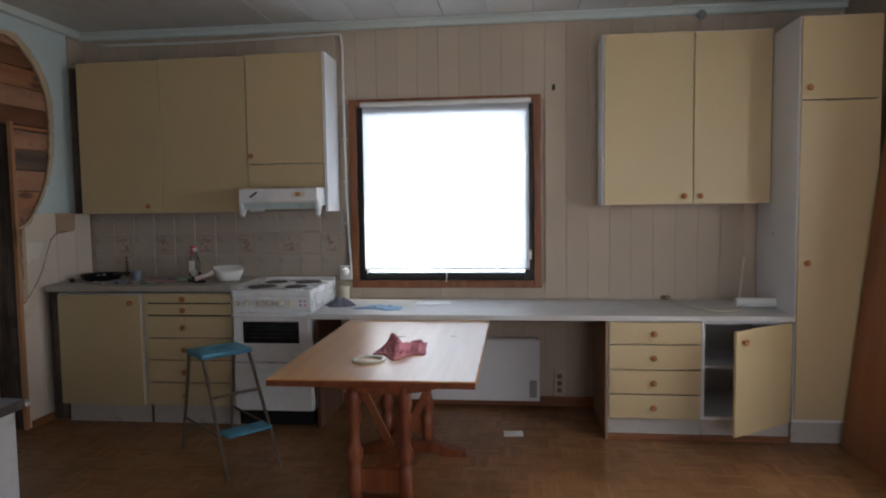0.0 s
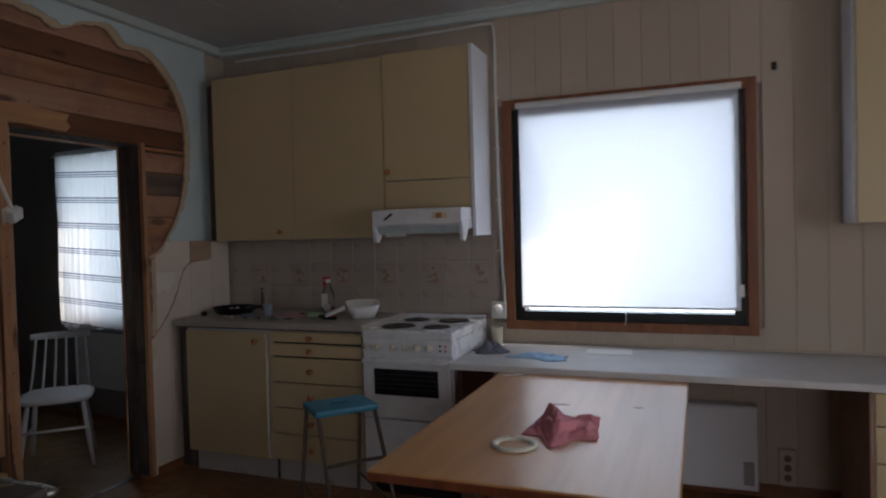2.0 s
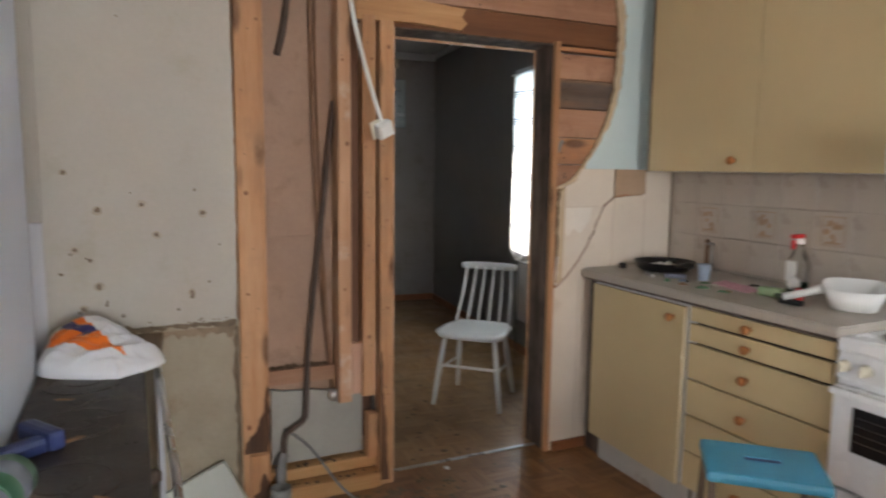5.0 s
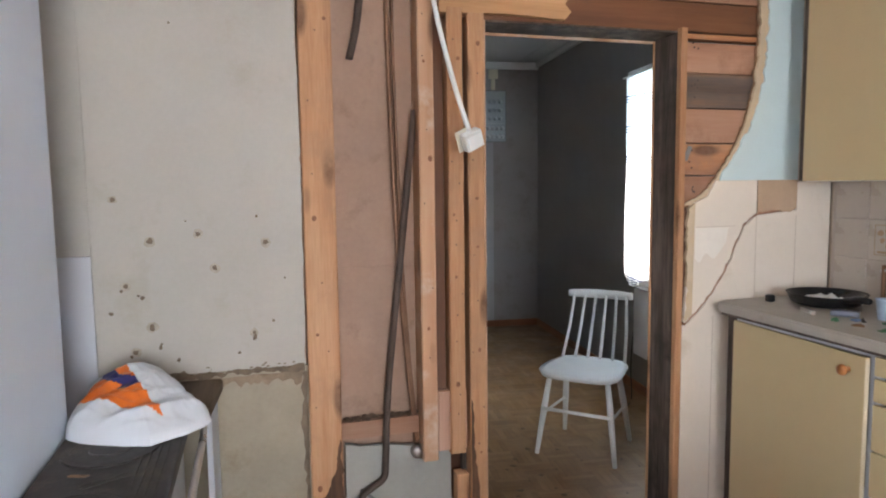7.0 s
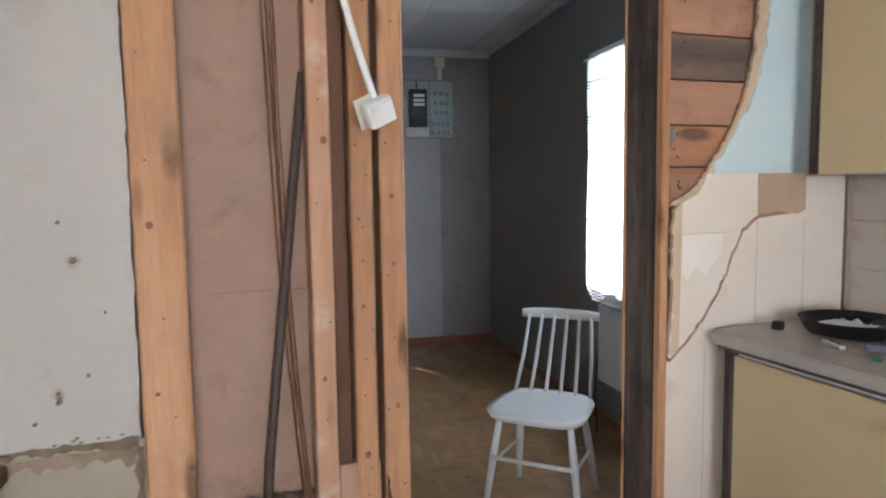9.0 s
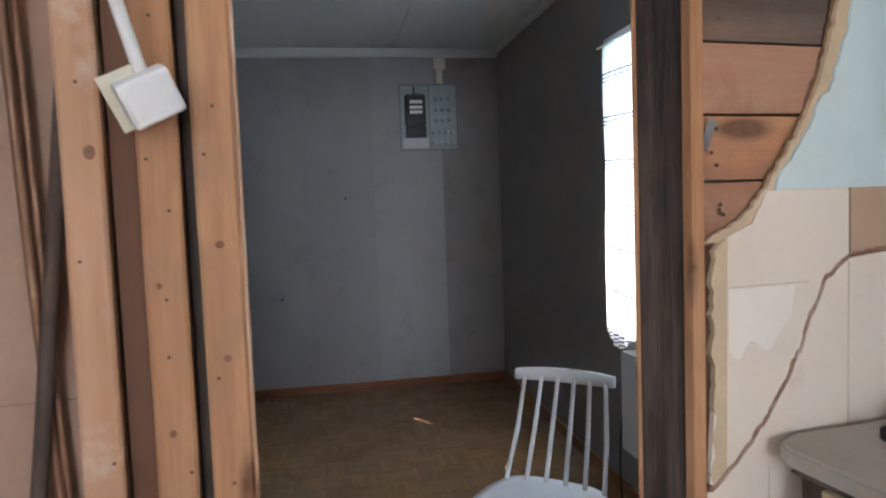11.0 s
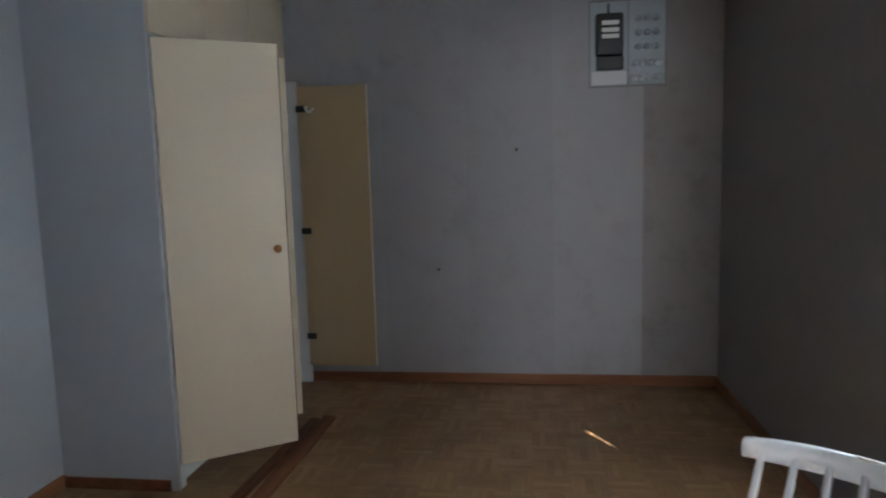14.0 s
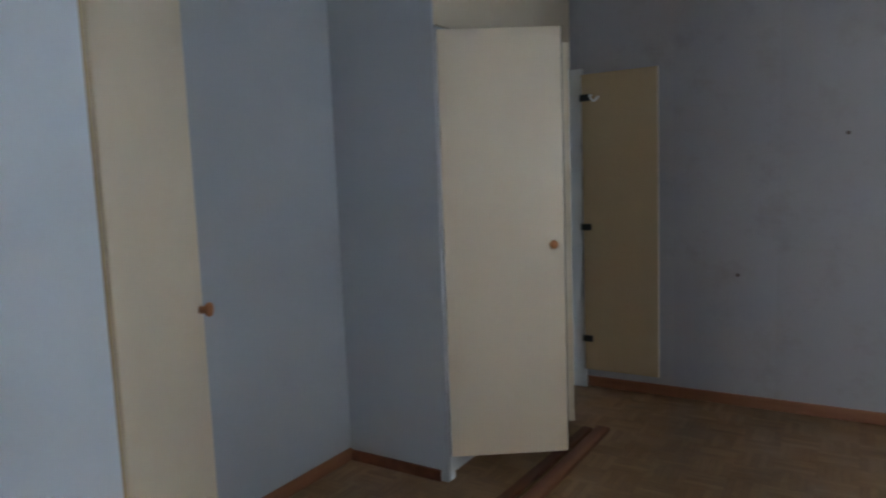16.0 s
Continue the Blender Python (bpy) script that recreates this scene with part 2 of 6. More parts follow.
GREYWALL = plain("grey_blue_wallpaper", (0.355, 0.345, 0.365), 0.75, 0.06, 110, 0.7, 0.14, dirt=(0.32, 0.305, 0.312), dirt_at=0.52, spread=0.1)
# Same wallpaper as GREYWALL, with the window wall's shade in its colour.
GREYSHADE = plain("shaded_grey_wallpaper", (0.235, 0.222, 0.217), 0.75, 0.08, 110, 0.9, 0.14)
SIDEBLUE = plain("grey_blue_side_panel", (0.45, 0.465, 0.50), 0.65, 0.04, 110, 1.1, 0.06)
BLUEWHITE = plain("blue_white_paint", (0.62, 0.66, 0.72), 0.6, 0.03, 110, 1.1, 0.06)
COUNTER = plain("grey_speckled_laminate", (0.42, 0.38, 0.33), 0.4, 0.18, 160, 3, 0.06, dirt=(0.24, 0.20, 0.16), dirt_at=0.62)
DESK = plain("worn_grey_laminate", (0.47, 0.46, 0.45), 0.42, 0.1, 90, 3, 0.04)
# Brown wood of the recesses; also serves as painted shade under the worktop.
RECESS = wood("recess_wood_and_shade", (0.065, 0.029, 0.016), (0.12, 0.054, 0.03), (0.175, 0.083, 0.047), "z", 0.8, 0.6)
KNOT = plain("knot_wood", (0.22, 0.09, 0.04), 0.6, 0.45, 160, 60, 0.3)
SEAM = plain("panel_seam", (0.54, 0.45, 0.36), 0.9, 0.1)
PALE_PATCH = plain("peeled_pale_patch", (0.76, 0.70, 0.62), 0.75, 0.06, 60, 6, 0.1, dirt=(0.62, 0.54, 0.44), dirt_at=0.56)
PINE = wood("pine", (0.34, 0.16, 0.06), (0.50, 0.27, 0.11), (0.62, 0.38, 0.18), "y", 0.6, 1, 0.8, 0.3)
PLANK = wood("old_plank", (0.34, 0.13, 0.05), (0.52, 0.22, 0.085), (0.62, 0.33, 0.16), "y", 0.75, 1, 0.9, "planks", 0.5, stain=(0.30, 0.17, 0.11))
PLANK_PINK = wood("pinkish_plank", (0.36, 0.17, 0.10), (0.48, 0.25, 0.15), (0.56, 0.33, 0.22), "y", 0.75, 1, 0.9, 0.2, 0.5, stain=(0.34, 0.16, 0.09))
PLANK_GREY = wood("weathered_grey_plank", (0.10, 0.07, 0.055), (0.17, 0.125, 0.10), (0.34, 0.17, 0.085), "y", 0.8, 0.8, 0.6, 0.2, 0.5, stain=(0.13, 0.10, 0.085))
STUD = wood("stud_pine", (0.34, 0.145, 0.06), (0.51, 0.255, 0.12), (0.60, 0.35, 0.19), "z", 0.7, 1.0, 0.9, 0.2, 0.3, stain=(0.40, 0.22, 0.12), streak=0.26)
STUD_PALE = wood("pale_stud", (0.44, 0.225, 0.12), (0.54, 0.31, 0.18), (0.62, 0.42, 0.29), "z", 0.75, 0.8, 0.8, 0.1, 0.3, stain=(0.68, 0.59, 0.50), streak=0.12)
# Weathered door wood; also puts shade into the gap strips of the cabinets.
DARKPOST = wood("weathered_wood_and_shade", (0.02, 0.013, 0.010), (0.07, 0.048, 0.037), (0.21, 0.16, 0.13), "z", 0.8, 1.0, 0.3, 0.1, 0.4, stain=(0.03, 0.023, 0.019), streak=0.3)
CASING = wood("brown_window_casing", (0.14, 0.045, 0.018), (0.22, 0.08, 0.032), (0.30, 0.12, 0.05), "z", 0.45)
SKIRT = wood("brown_skirting", (0.16, 0.055, 0.02), (0.25, 0.095, 0.038), (0.33, 0.14, 0.06), "x", 0.5)
SKIRT_Y = wood("brown_skirting_long", (0.16, 0.055, 0.02), (0.25, 0.095, 0.038), (0.33, 0.14, 0.06), "y", 0.5)
TABLE = wood("varnished_table_top", (0.50, 0.225, 0.062), (0.57, 0.275, 0.085), (0.63, 0.325, 0.115), "y", 0.40, 1.4, bumpy=0.01)
TABLE.node_tree.nodes["Principled BSDF"].inputs["Coat Weight"].default_value = 0.8
TABLE.node_tree.nodes["Principled BSDF"].inputs["Coat Roughness"].default_value = 0.3
TABLE_DARK = wood("red_brown_table_wood", (0.12, 0.026, 0.009), (0.19, 0.05, 0.018), (0.26, 0.085, 0.03), "z", 0.4, 1.2)
BROWNDOOR = wood("brown_door_veneer", (0.20, 0.07, 0.025), (0.27, 0.105, 0.04), (0.33, 0.14, 0.06), "z", 0.45, 0.8)
FLOOR_K = parquet("parquet_vinyl", (0.175, 0.076, 0.028), (0.275, 0.125, 0.047), (0.36, 0.185, 0.078), 0.16, 0.38)
FLOOR_B = parquet("parquet_vinyl_pale", (0.235, 0.128, 0.058), (0.32, 0.18, 0.085), (0.40, 0.245, 0.125), 0.16, 0.40)
BLACK = plain("black_paint", (0.012, 0.012, 0.012), 0.45, 0.2, 60)
GLOSSBLACK = plain("black_oven_glass", (0.012, 0.012, 0.013), 0.12, 0.1, 30, 2, 0)
IRON = plain("sooty_iron", (0.035, 0.028, 0.025), 0.5, 0.35, 70, 5, 0.4, dirt=(0.12, 0.085, 0.055), dirt_at=0.56)
HOTPLATE = plain("hotplate_iron", (0.045, 0.035, 0.03), 0.5, 0.25, 60, 12, 0.15)
STEEL = plain("steel", (0.55, 0.55, 0.55), 0.3, 0.08, 80, 6, 0.05, metal=1.0)
RUST = plain("rusty_pipe", (0.075, 0.05, 0.038), 0.7, 0.3, 80, 9, 0.4)
COPPER = plain("dull_copper", (0.22, 0.12, 0.07), 0.5, 0.25, 60, 9, 0.2, metal=0.5)
PVC = plain("grey_plastic_pipe", (0.20, 0.20, 0.20), 0.5, 0.1)
BLUE = plain("blue_paint", (0.045, 0.25, 0.38), 0.4, 0.08, 80, 5, 0.08)
PINKCLOTH = plain("pink_cloth", (0.60, 0.23, 0.265), 0.95, 0.12, 200, 9, 0.5)
BLUECLOTH = plain("pale_blue_cloth", (0.30, 0.47, 0.66), 0.95, 0.12, 200, 9, 0.4)
GREYCLOTH = plain("grey_blue_rag", (0.15, 0.16, 0.20), 0.95, 0.2, 200, 9, 0.5)
PLASTIC = plain("white_plastic", (0.72, 0.72, 0.70), 0.4, 0.04, 60, 4, 0.03)
OFFWHITE = plain("off_white_plastic", (0.62, 0.58, 0.46), 0.4, 0.05, 60, 4, 0.03)
CHAIRWHITE = plain("worn_white_chair_paint", (0.74, 0.75, 0.77), 0.45, 0.04, 60, 4, 0.06, dirt=(0.4, 0.36, 0.32), dirt_at=0.74)
BAGWHITE = plain("white_bag_plastic", (0.70, 0.71, 0.74), 0.35, 0.05, 40, 4, 0.05)
ORANGE = plain("orange_print", (0.80, 0.17, 0.015), 0.35, 0.08, 40, 4, 0.05)
INDIGO = plain("dark_blue_print", (0.03, 0.03, 0.16), 0.4, 0.1)
NAVY = plain("dark_blue_plastic", (0.02, 0.035, 0.14), 0.4, 0.15)
GREENTIN = plain("green_tin", (0.03, 0.11, 0.06), 0.4, 0.1)
DARKGREEN = plain("dark_green_plastic", (0.02, 0.07, 0.03), 0.5, 0.2)
RED = plain("red_plastic", (0.6, 0.03, 0.03), 0.4, 0.1)
PAPER = plain("white_paper", (0.74, 0.74, 0.72), 0.9, 0.04)
DUST = plain("rubble", (0.32, 0.24, 0.17), 0.95, 0.4, 90, 9, 0.5, spread=0.4)
SLATE = plain("grey_meter_board", (0.33, 0.37, 0.40), 0.5, 0.05)
BLIND = thin_cloth("blind_fabric", (0.76, 0.78, 0.82), 0.52)
CURTAIN = thin_cloth("striped_curtain_cotton", (0.84, 0.84, 0.83), 0.6, [(0.20, 0.00, 0.009), (0.20, 0.018, 0.007), (0.20, 0.034, 0.006)], gaps=0.004)
GLASS = glass("window_glass")
BOTTLE = glass("clear_bottle")


# ---- mesh tools ----
def link(name, bm, material, parent=None, label="", smooth=False):
    me = bpy.data.meshes.new(name)
    bmesh.ops.recalc_face_normals(bm, faces=bm.faces)
    bm.to_mesh(me)
    bm.free()
    for m in (material if isinstance(material, (list, tuple)) else [material]):
        me.materials.append(m)
    if smooth:
        for p in me.polygons:
            p.use_smooth = True
    ob = new(name, me)
    if parent:
        ob.parent = parent
    if label:
        tagged(ob, label)
    return ob


part = link


def thing(name, m, label, category, group=""):
    ob = new(name)
    ob.empty_display_size = 0.1
    ob.matrix_world = m
    return tagged(ob, label, category, group)


def box(x0, y0, z0, x1, y1, z1, bevel=0.004, bm=None, seg=2):
    out = bm or bmesh.new()
    tmp = bmesh.new()
    bmesh.ops.create_cube(tmp, size=1, matrix=Matrix.Translation(((x0 + x1) / 2, (y0 + y1) / 2, (z0 + z1) / 2)) @ Matrix.Diagonal((abs(x1 - x0), abs(y1 - y0), abs(z1 - z0), 1)))
    if bevel:
        bevel = min(bevel, 0.45 * min(abs(x1 - x0), abs(y1 - y0), abs(z1 - z0)))
        bmesh.ops.bevel(tmp, geom=list(tmp.edges), offset=bevel, segments=seg, affect="EDGES", profile=0.6)
    if bm is None:
        out.free()
        return tmp
    me = bpy.data.meshes.new("tmp")
    tmp.to_mesh(me)
    tmp.free()
    out.from_mesh(me)
    bpy.data.meshes.remove(me)
    return out


def moved(bm, m):
    bmesh.ops.transform(bm, matrix=m, verts=bm.verts)
    return bm


def lathe(profile, n=24, bm=None, caps=True):
    """Turn (radius, height) pairs about z."""
    bm = bm or bmesh.new()
    rings = []
    for r, z in profile:
        rings.append([bm.verts.new((max(r, 1e-4) * math.cos(2 * math.pi * i / n), max(r, 1e-4) * math.sin(2 * math.pi * i / n), z)) for i in range(n)])
    for a, b in zip(rings, rings[1:]):
        for i in range(n):
            bm.faces.new((a[i], a[(i + 1) % n], b[(i + 1) % n], b[i]))
    if caps:
        bm.faces.new(rings[0][::-1])
        bm.faces.new(rings[-1])
    return bm


def tube(points, r, n=10, bm=None):
    """A round bar through points; r may be a list."""
    bm = bm or bmesh.new()
    pts = [Vector(p) for p in points]
    rings = []
    for i, p in enumerate(pts):
        d = (pts[min(i + 1, len(pts) - 1)] - pts[max(i - 1, 0)]).normalized()
        a = d.orthogonal().normalized() if i == 0 else (rings_a - rings_a.dot(d) * d).normalized()
        rings_a = a
        b = d.cross(a)
        rr = r[i] if isinstance(r, (list, tuple)) else r
        rings.append([bm.verts.new(p + rr * (math.cos(2 * math.pi * k / n) * a + math.sin(2 * math.pi * k / n) * b)) for k in range(n)])
    for q, w in zip(rings, rings[1:]):
        for k in range(n):
            bm.faces.new((q[k], q[(k + 1) % n], w[(k + 1) % n], w[k]))
    bm.faces.new(rings[0][::-1])
    bm.faces.new(rings[-1])
    return bm


def smooth_line(keys, n=8):
    """Catmull-Rom through points of any size."""
    keys = [Vector(k) for k in keys]
    out = []
    for i in range(len(keys) - 1):
        p0, p1, p2, p3 = keys[max(i - 1, 0)], keys[i], keys[i + 1], keys[min(i + 2, len(keys) - 1)]
        for j in range(n):
            t = j / n
            out.append(0.5 * ((2 * p1) + (p2 - p0) * t + (2 * p0 - 5 * p1 + 4 * p2 - p3) * t * t + (3 * p1 - p0 - 3 * p2 + p3) * t ** 3))
    return out + [keys[-1]]


def torn(keys, step=0.012, amp=0.007, seed=0.0):
    """A ragged line through (y, z) keys."""
    line = smooth_line([(y, z, 0) for y, z in keys], 6)
    out = []
    for a, b in zip(line, line[1:]):
        k = max(1, int((b - a).length / step))
        side = Vector((-(b - a).y, (b - a).x, 0)).normalized()
        for j in range(k):
            p = a.lerp(b, j / k)
            out.append(p + side * amp * (noise.noise(Vector((p.x * 23 + seed, p.y * 23, 0))) + 0.9 * noise.noise(Vector((p.x * 75, p.y * 75 + seed, 3)))))
    return [(p.x, p.y) for p in out + [line[-1]]]


def sheet(outline, x0, x1):
    """A plate in the yz plane between x0 and x1 with the given outline."""
    bm = bmesh.new()
    front = [bm.verts.new((x1, y, z)) for y, z in outline]
    back = [bm.verts.new((x0, y, z)) for y, z in outline]
    bm.faces.new(front)
    bm.faces.new(back[::-1])
    n = len(outline)
    for i in range(n):
        bm.faces.new((front[i], back[i], back[(i + 1) % n], front[(i + 1) % n]))
    bm.normal_update()
    bmesh.ops.triangulate(bm, faces=[f for f in bm.faces if len(f.verts) > 4])
    return bm


def crumple(w, d, h, nx, ny, seed, rag=0.0, lift=0.004, fold=3.0):
    """A crumpled piece of cloth of some thickness, lying on z = 0."""
    bm = bmesh.new()
    rows = []
    for top in (True, False):
        grid = []
        for j in range(ny + 1):
            row = []
            for i in range(nx + 1):
                u, v = i / nx - 0.5, j / ny - 0.5
                e = 1 + rag * noise.noise(Vector((u * 2.3 + seed, v * 2.3, 1.7))) + 0.3 * rag * noise.noise(Vector((u * 9, v * 9, seed)))
                edge = min(1.0, 5.0 * min(0.5 - abs(u), 0.5 - abs(v)) + 0.12)
                z = h * edge * (0.45 + 0.55 * abs(noise.noise(Vector((u * fold + seed, v * fold, seed)))) * 2.2) * (0.75 + 0.6 * noise.noise(Vector((u * 2 * fold, v * 2 * fold, seed + 4))))
                row.append(bm.verts.new((w * u * e, d * v * e, max(lift, z) if top else 0.0)))
            grid.append(row)
        rows.append(grid)
        for j in range(ny):
            for i in range(nx):
                bm.faces.new((grid[j][i], grid[j][i + 1], grid[j + 1][i + 1], grid[j + 1][i]))
    t, b = rows
    rim = [(0, i) for i in range(nx)] + [(j, nx) for j in range(ny)] + [(ny, i) for i in range(nx, 0, -1)] + [(j, 0) for j in range(ny, 0, -1)]
    for (j, i), (j2, i2) in zip(rim, rim[1:] + rim[:1]):
        bm.faces.new((t[j][i], t[j2][i2], b[j2][i2], b[j][i]))
    return bm


def structure(name, bm, material, label, category, smooth=False):
    return tagged(link(name, bm, material, smooth=smooth), label, category, kind="structure")


def knob_bm(r=0.018):
    """A turned wooden knob that stands out along -y."""
    return moved(lathe([(r * 0.55, 0), (r * 0.5, 0.012), (r * 0.9, 0.018), (r, 0.024), (r * 0.85, 0.031), (r * 0.3, 0.034)], 16), Matrix.Rotation(radians(90), 4, "X"))


def put_knob(parent, x, y, z, label=""):
    k = part("knob", knob_bm(), KNOB, parent, label or "turned brown wooden knob", smooth=True)
    k.location = (x, y, z)
    return k

# ---- the shell ----
WN, EAST, SOUTH, PX = 4.18, 2.40, -1.60, -2.92
CEIL_Z, CEILB_Z = 2.72, 2.58
# the back room is set a little askew: its own axes start in its far window corner
TB = pose(-6.72, 4.526, 0, 0, 0, -6.5)

bm = box(-3.0, SOUTH - 0.2, -0.12, EAST + 0.2, 4.5, 0.0, 0)
structure("floor", bm, FLOOR_K, "worn brown parquet-patterned vinyl kitchen floor", "floor")
inv = TB.inverted()
corners = [inv @ Vector(p) for p in ((-7.3, 0.6, 0), (-3.004, 0.6, 0), (-3.004, 4.5, 0), (-7.3, 4.95, 0))]
bm = bmesh.new()
lo_, hi_ = ([bm.verts.new((p.x, p.y, z)) for p in corners] for z in (-0.12, 0.0))
bm.faces.new(hi_)
bm.faces.new(lo_[::-1])
for i in range(4):
    bm.faces.new((lo_[i], lo_[(i + 1) % 4], hi_[(i + 1) % 4], hi_[i]))
structure("floor_2", bm, FLOOR_B, "dull brown parquet-patterned vinyl floor of the back room", "floor").matrix_world = TB
bm = bmesh.new()
bmesh.ops.create_grid(bm, x_segments=4, y_segments=4, size=400, matrix=Matrix.Translation((0, 0, -0.5)))
structure("ground", bm, plain("grass_ground", (0.08, 0.11, 0.04), 0.95, 0.3, 30, 0.4), "grassy ground outside the house", "ground")

# kitchen ceiling of wide boards
bm = box(PX, SOUTH - 0.2, CEIL_Z + 0.012, EAST + 0.2, 4.5, CEIL_Z + 0.14, 0)
x = PX
while x < EAST:
    box(x + 0.002, SOUTH, CEIL_Z, min(x + 0.3, EAST) - 0.002, WN + 0.02, CEIL_Z + 0.014, 0.004, bm, 1)
    x += 0.3
structure("ceiling", bm, CEIL, "greyish white boarded kitchen ceiling", "ceiling")
bm = box(-0.2, -3.6, CEILB_Z + 0.012, 3.60, 0.2, CEILB_Z + 0.14, 0)
v = -3.2
while v < 0:
    u = 0.0
    while u < 3.55:
        box(u + 0.0015, v + 0.0015, CEILB_Z, min(u + 1.2, 3.58) - 0.0015, min(v + 0.6, 0.02) - 0.0015, CEILB_Z + 0.014, 0.003, bm, 1)
        u += 1.2
    v += 0.6
structure("ceiling_2", bm, CEIL_B, "white fibreboard ceiling of the back room", "ceiling").matrix_world = TB
structure("ceiling_3", box(-3.75, 0.6, CEILB_Z + 0.02, -3.10, 4.4, CEILB_Z + 0.16, 0), CEIL_B, "ceiling strip beside the partition", "ceiling")


def wall_with_hole(axis, a0, a1, d0, d1, ztop, hole):
    """A wall along x or y with one opening (a, b, z0, z1)."""
    ha, hb, h0, h1 = hole
    bm = bmesh.new()
    for p, q, z0, z1 in ((a0, ha, -0.1, ztop), (hb, a1, -0.1, ztop), (ha, hb, -0.1, h0), (ha, hb, h1, ztop)):
        if axis == "x":
            box(p, d0, z0, q, d1, z1, 0, bm)
        else:
            box(d0, p, z0, d1, q, z1, 0, bm)
    return bm


WIN = (-0.86, 0.38, 0.90, 2.13)
wall_north = structure("wall_north", wall_with_hole("x", PX - 0.1, EAST + 0.2, WN + 0.02, 4.5, 2.86, WIN), BOARD, "kitchen window wall lined with beige grooved boards", "wall")
WINB = (2.085, 2.98, 0.82, 2.10)
structure("wall_north_2", wall_with_hole("x", -0.2, 3.66, 0.0, 0.27, 2.72, WINB), GREYSHADE, "grey wallpapered window wall of the back room, shade put into its colour", "wall").matrix_world = TB
WINE = (1.2, 2.6, 0.80, 2.10)
structure("wall_east", wall_with_hole("y", SOUTH - 0.2, WN + 0.02, EAST, EAST + 0.2, 2.86, WINE), BOARD, "plain beige kitchen side wall with a window", "wall")
# Opening added in the unseen end wall for the fill lamp.
WINS = (1.0, 2.3, 0.80, 2.10)
structure("wall_south", wall_with_hole("x", PX - 0.1, EAST, SOUTH - 0.2, SOUTH, 2.86, WINS), CREAM_OLD, "plain pale kitchen end wall with an added unseen window", "wall")
structure("wall_back", box(-0.2, -3.5, -0.1, 0.0, 0.0, 2.72, 0), GREYWALL, "grey-blue wallpapered end wall of the back room", "wall").matrix_world = TB
structure("wall_south_2", box(0.0, -3.4, -0.1, 3.55, -3.195, 2.72, 0), SIDEBLUE, "grey-blue painted side wall of the back room", "wall").matrix_world = TB

# wallpaper lengths on the end wall; the corner one has shade in its colour
CORNER_SHADED = plain("corner_shaded_wallpaper", (0.275, 0.255, 0.25), 0.8, 0.08, 110, 0.9, 0.14, dirt=(0.225, 0.205, 0.195), dirt_at=0.50)
wall_back = bpy.data.objects["wall_back"]
v, k = 0.0, 0
while v > -2.6:
    w = 0.45 if k == 0 else 0.53
    ob = link("wallpaper_length", box(0.0, max(v - w, -2.64) + 0.0008, 0.0, 0.0016, v - 0.0008, CEILB_Z, 0.0004, seg=1), CORNER_SHADED if k == 0 else GREYWALL, wall_back, "brownish length of wallpaper, corner shade put into its colour" if k == 0 else "")
    v, k = v - w, k + 1

# boards on the kitchen window wall, each a piece
bw, bx = 0.147, PX + 0.004
while bx < EAST - 0.01:
    b0, b1 = bx, min(bx + bw, EAST)
    spans = [(0.0, CEIL_Z)]
    if b1 > WIN[0] - 0.04 and b0 < WIN[1] + 0.04:
        spans = [(0.0, WIN[2] - 0.02), (WIN[3] + 0.02, CEIL_Z)]
    for z0, z1 in spans:
        ob = link("wall_board", box(b0 + 0.0005, WN, z0, b1 - 0.0005, WN + 0.02, z1, 0.0022, seg=1), BOARD, wall_north)
    bx += bw

# cornices and skirtings
bm = bmesh.new()
for x0, x1 in ((PX, EAST),):
    box(x0, WN - 0.05, CEIL_Z - 0.055, x1, WN, CEIL_Z, 0.012, bm)
    box(x0, WN - 0.075, CEIL_Z - 0.018, x1, WN - 0.05, CEIL_Z, 0.006, bm)
structure("trim", bm, CORNICE, "pale green painted cornice over the kitchen window wall", "cornice")
bm = box(PX, 2.48, CEIL_Z - 0.055, PX + 0.05, WN - 0.08, CEIL_Z, 0.012)
structure("trim_2", bm, CORNICE, "pale green painted cornice over the torn wall", "cornice")
bm = box(0, -2.62, CEILB_Z - 0.07, 0.035, 0.0, CEILB_Z, 0.012)
box(0.035, -0.035, CEILB_Z - 0.05, 3.6, 0.0, CEILB_Z, 0.012, bm)
structure("trim_3", bm, CEIL_B, "white cornice round the back room ceiling", "cornice").matrix_world = TB
structure("baseboard", box(0, -2.62, 0, 0.016, 0.0, 0.065, 0.005), SKIRT_Y, "brown wooden skirting along the end wall", "skirting").matrix_world = TB
structure("baseboard_2", box(0.02, -0.016, 0, 3.6, 0.0, 0.065, 0.005), SKIRT, "brown wooden skirting under the back room window", "skirting").matrix_world = TB
structure("baseboard_3", box(1.55, -3.195, 0, 3.0, -3.18, 0.06, 0.005), SKIRT, "brown wooden skirting along the grey-blue wall", "skirting").matrix_world = TB
bm = box(-1.0, WN - 0.016, 0, 0.80, WN, 0.07, 0.005)
structure("baseboard_4", bm, SKIRT, "brown wooden skirting under the long worktop", "skirting")
bm = box(PX + 0.005, 3.46, 0, PX + 0.02, 3.72, 0.05, 0.005)
structure("baseboard_5", bm, SKIRT_Y, "reddish brown skirting beside the doorway", "skirting")

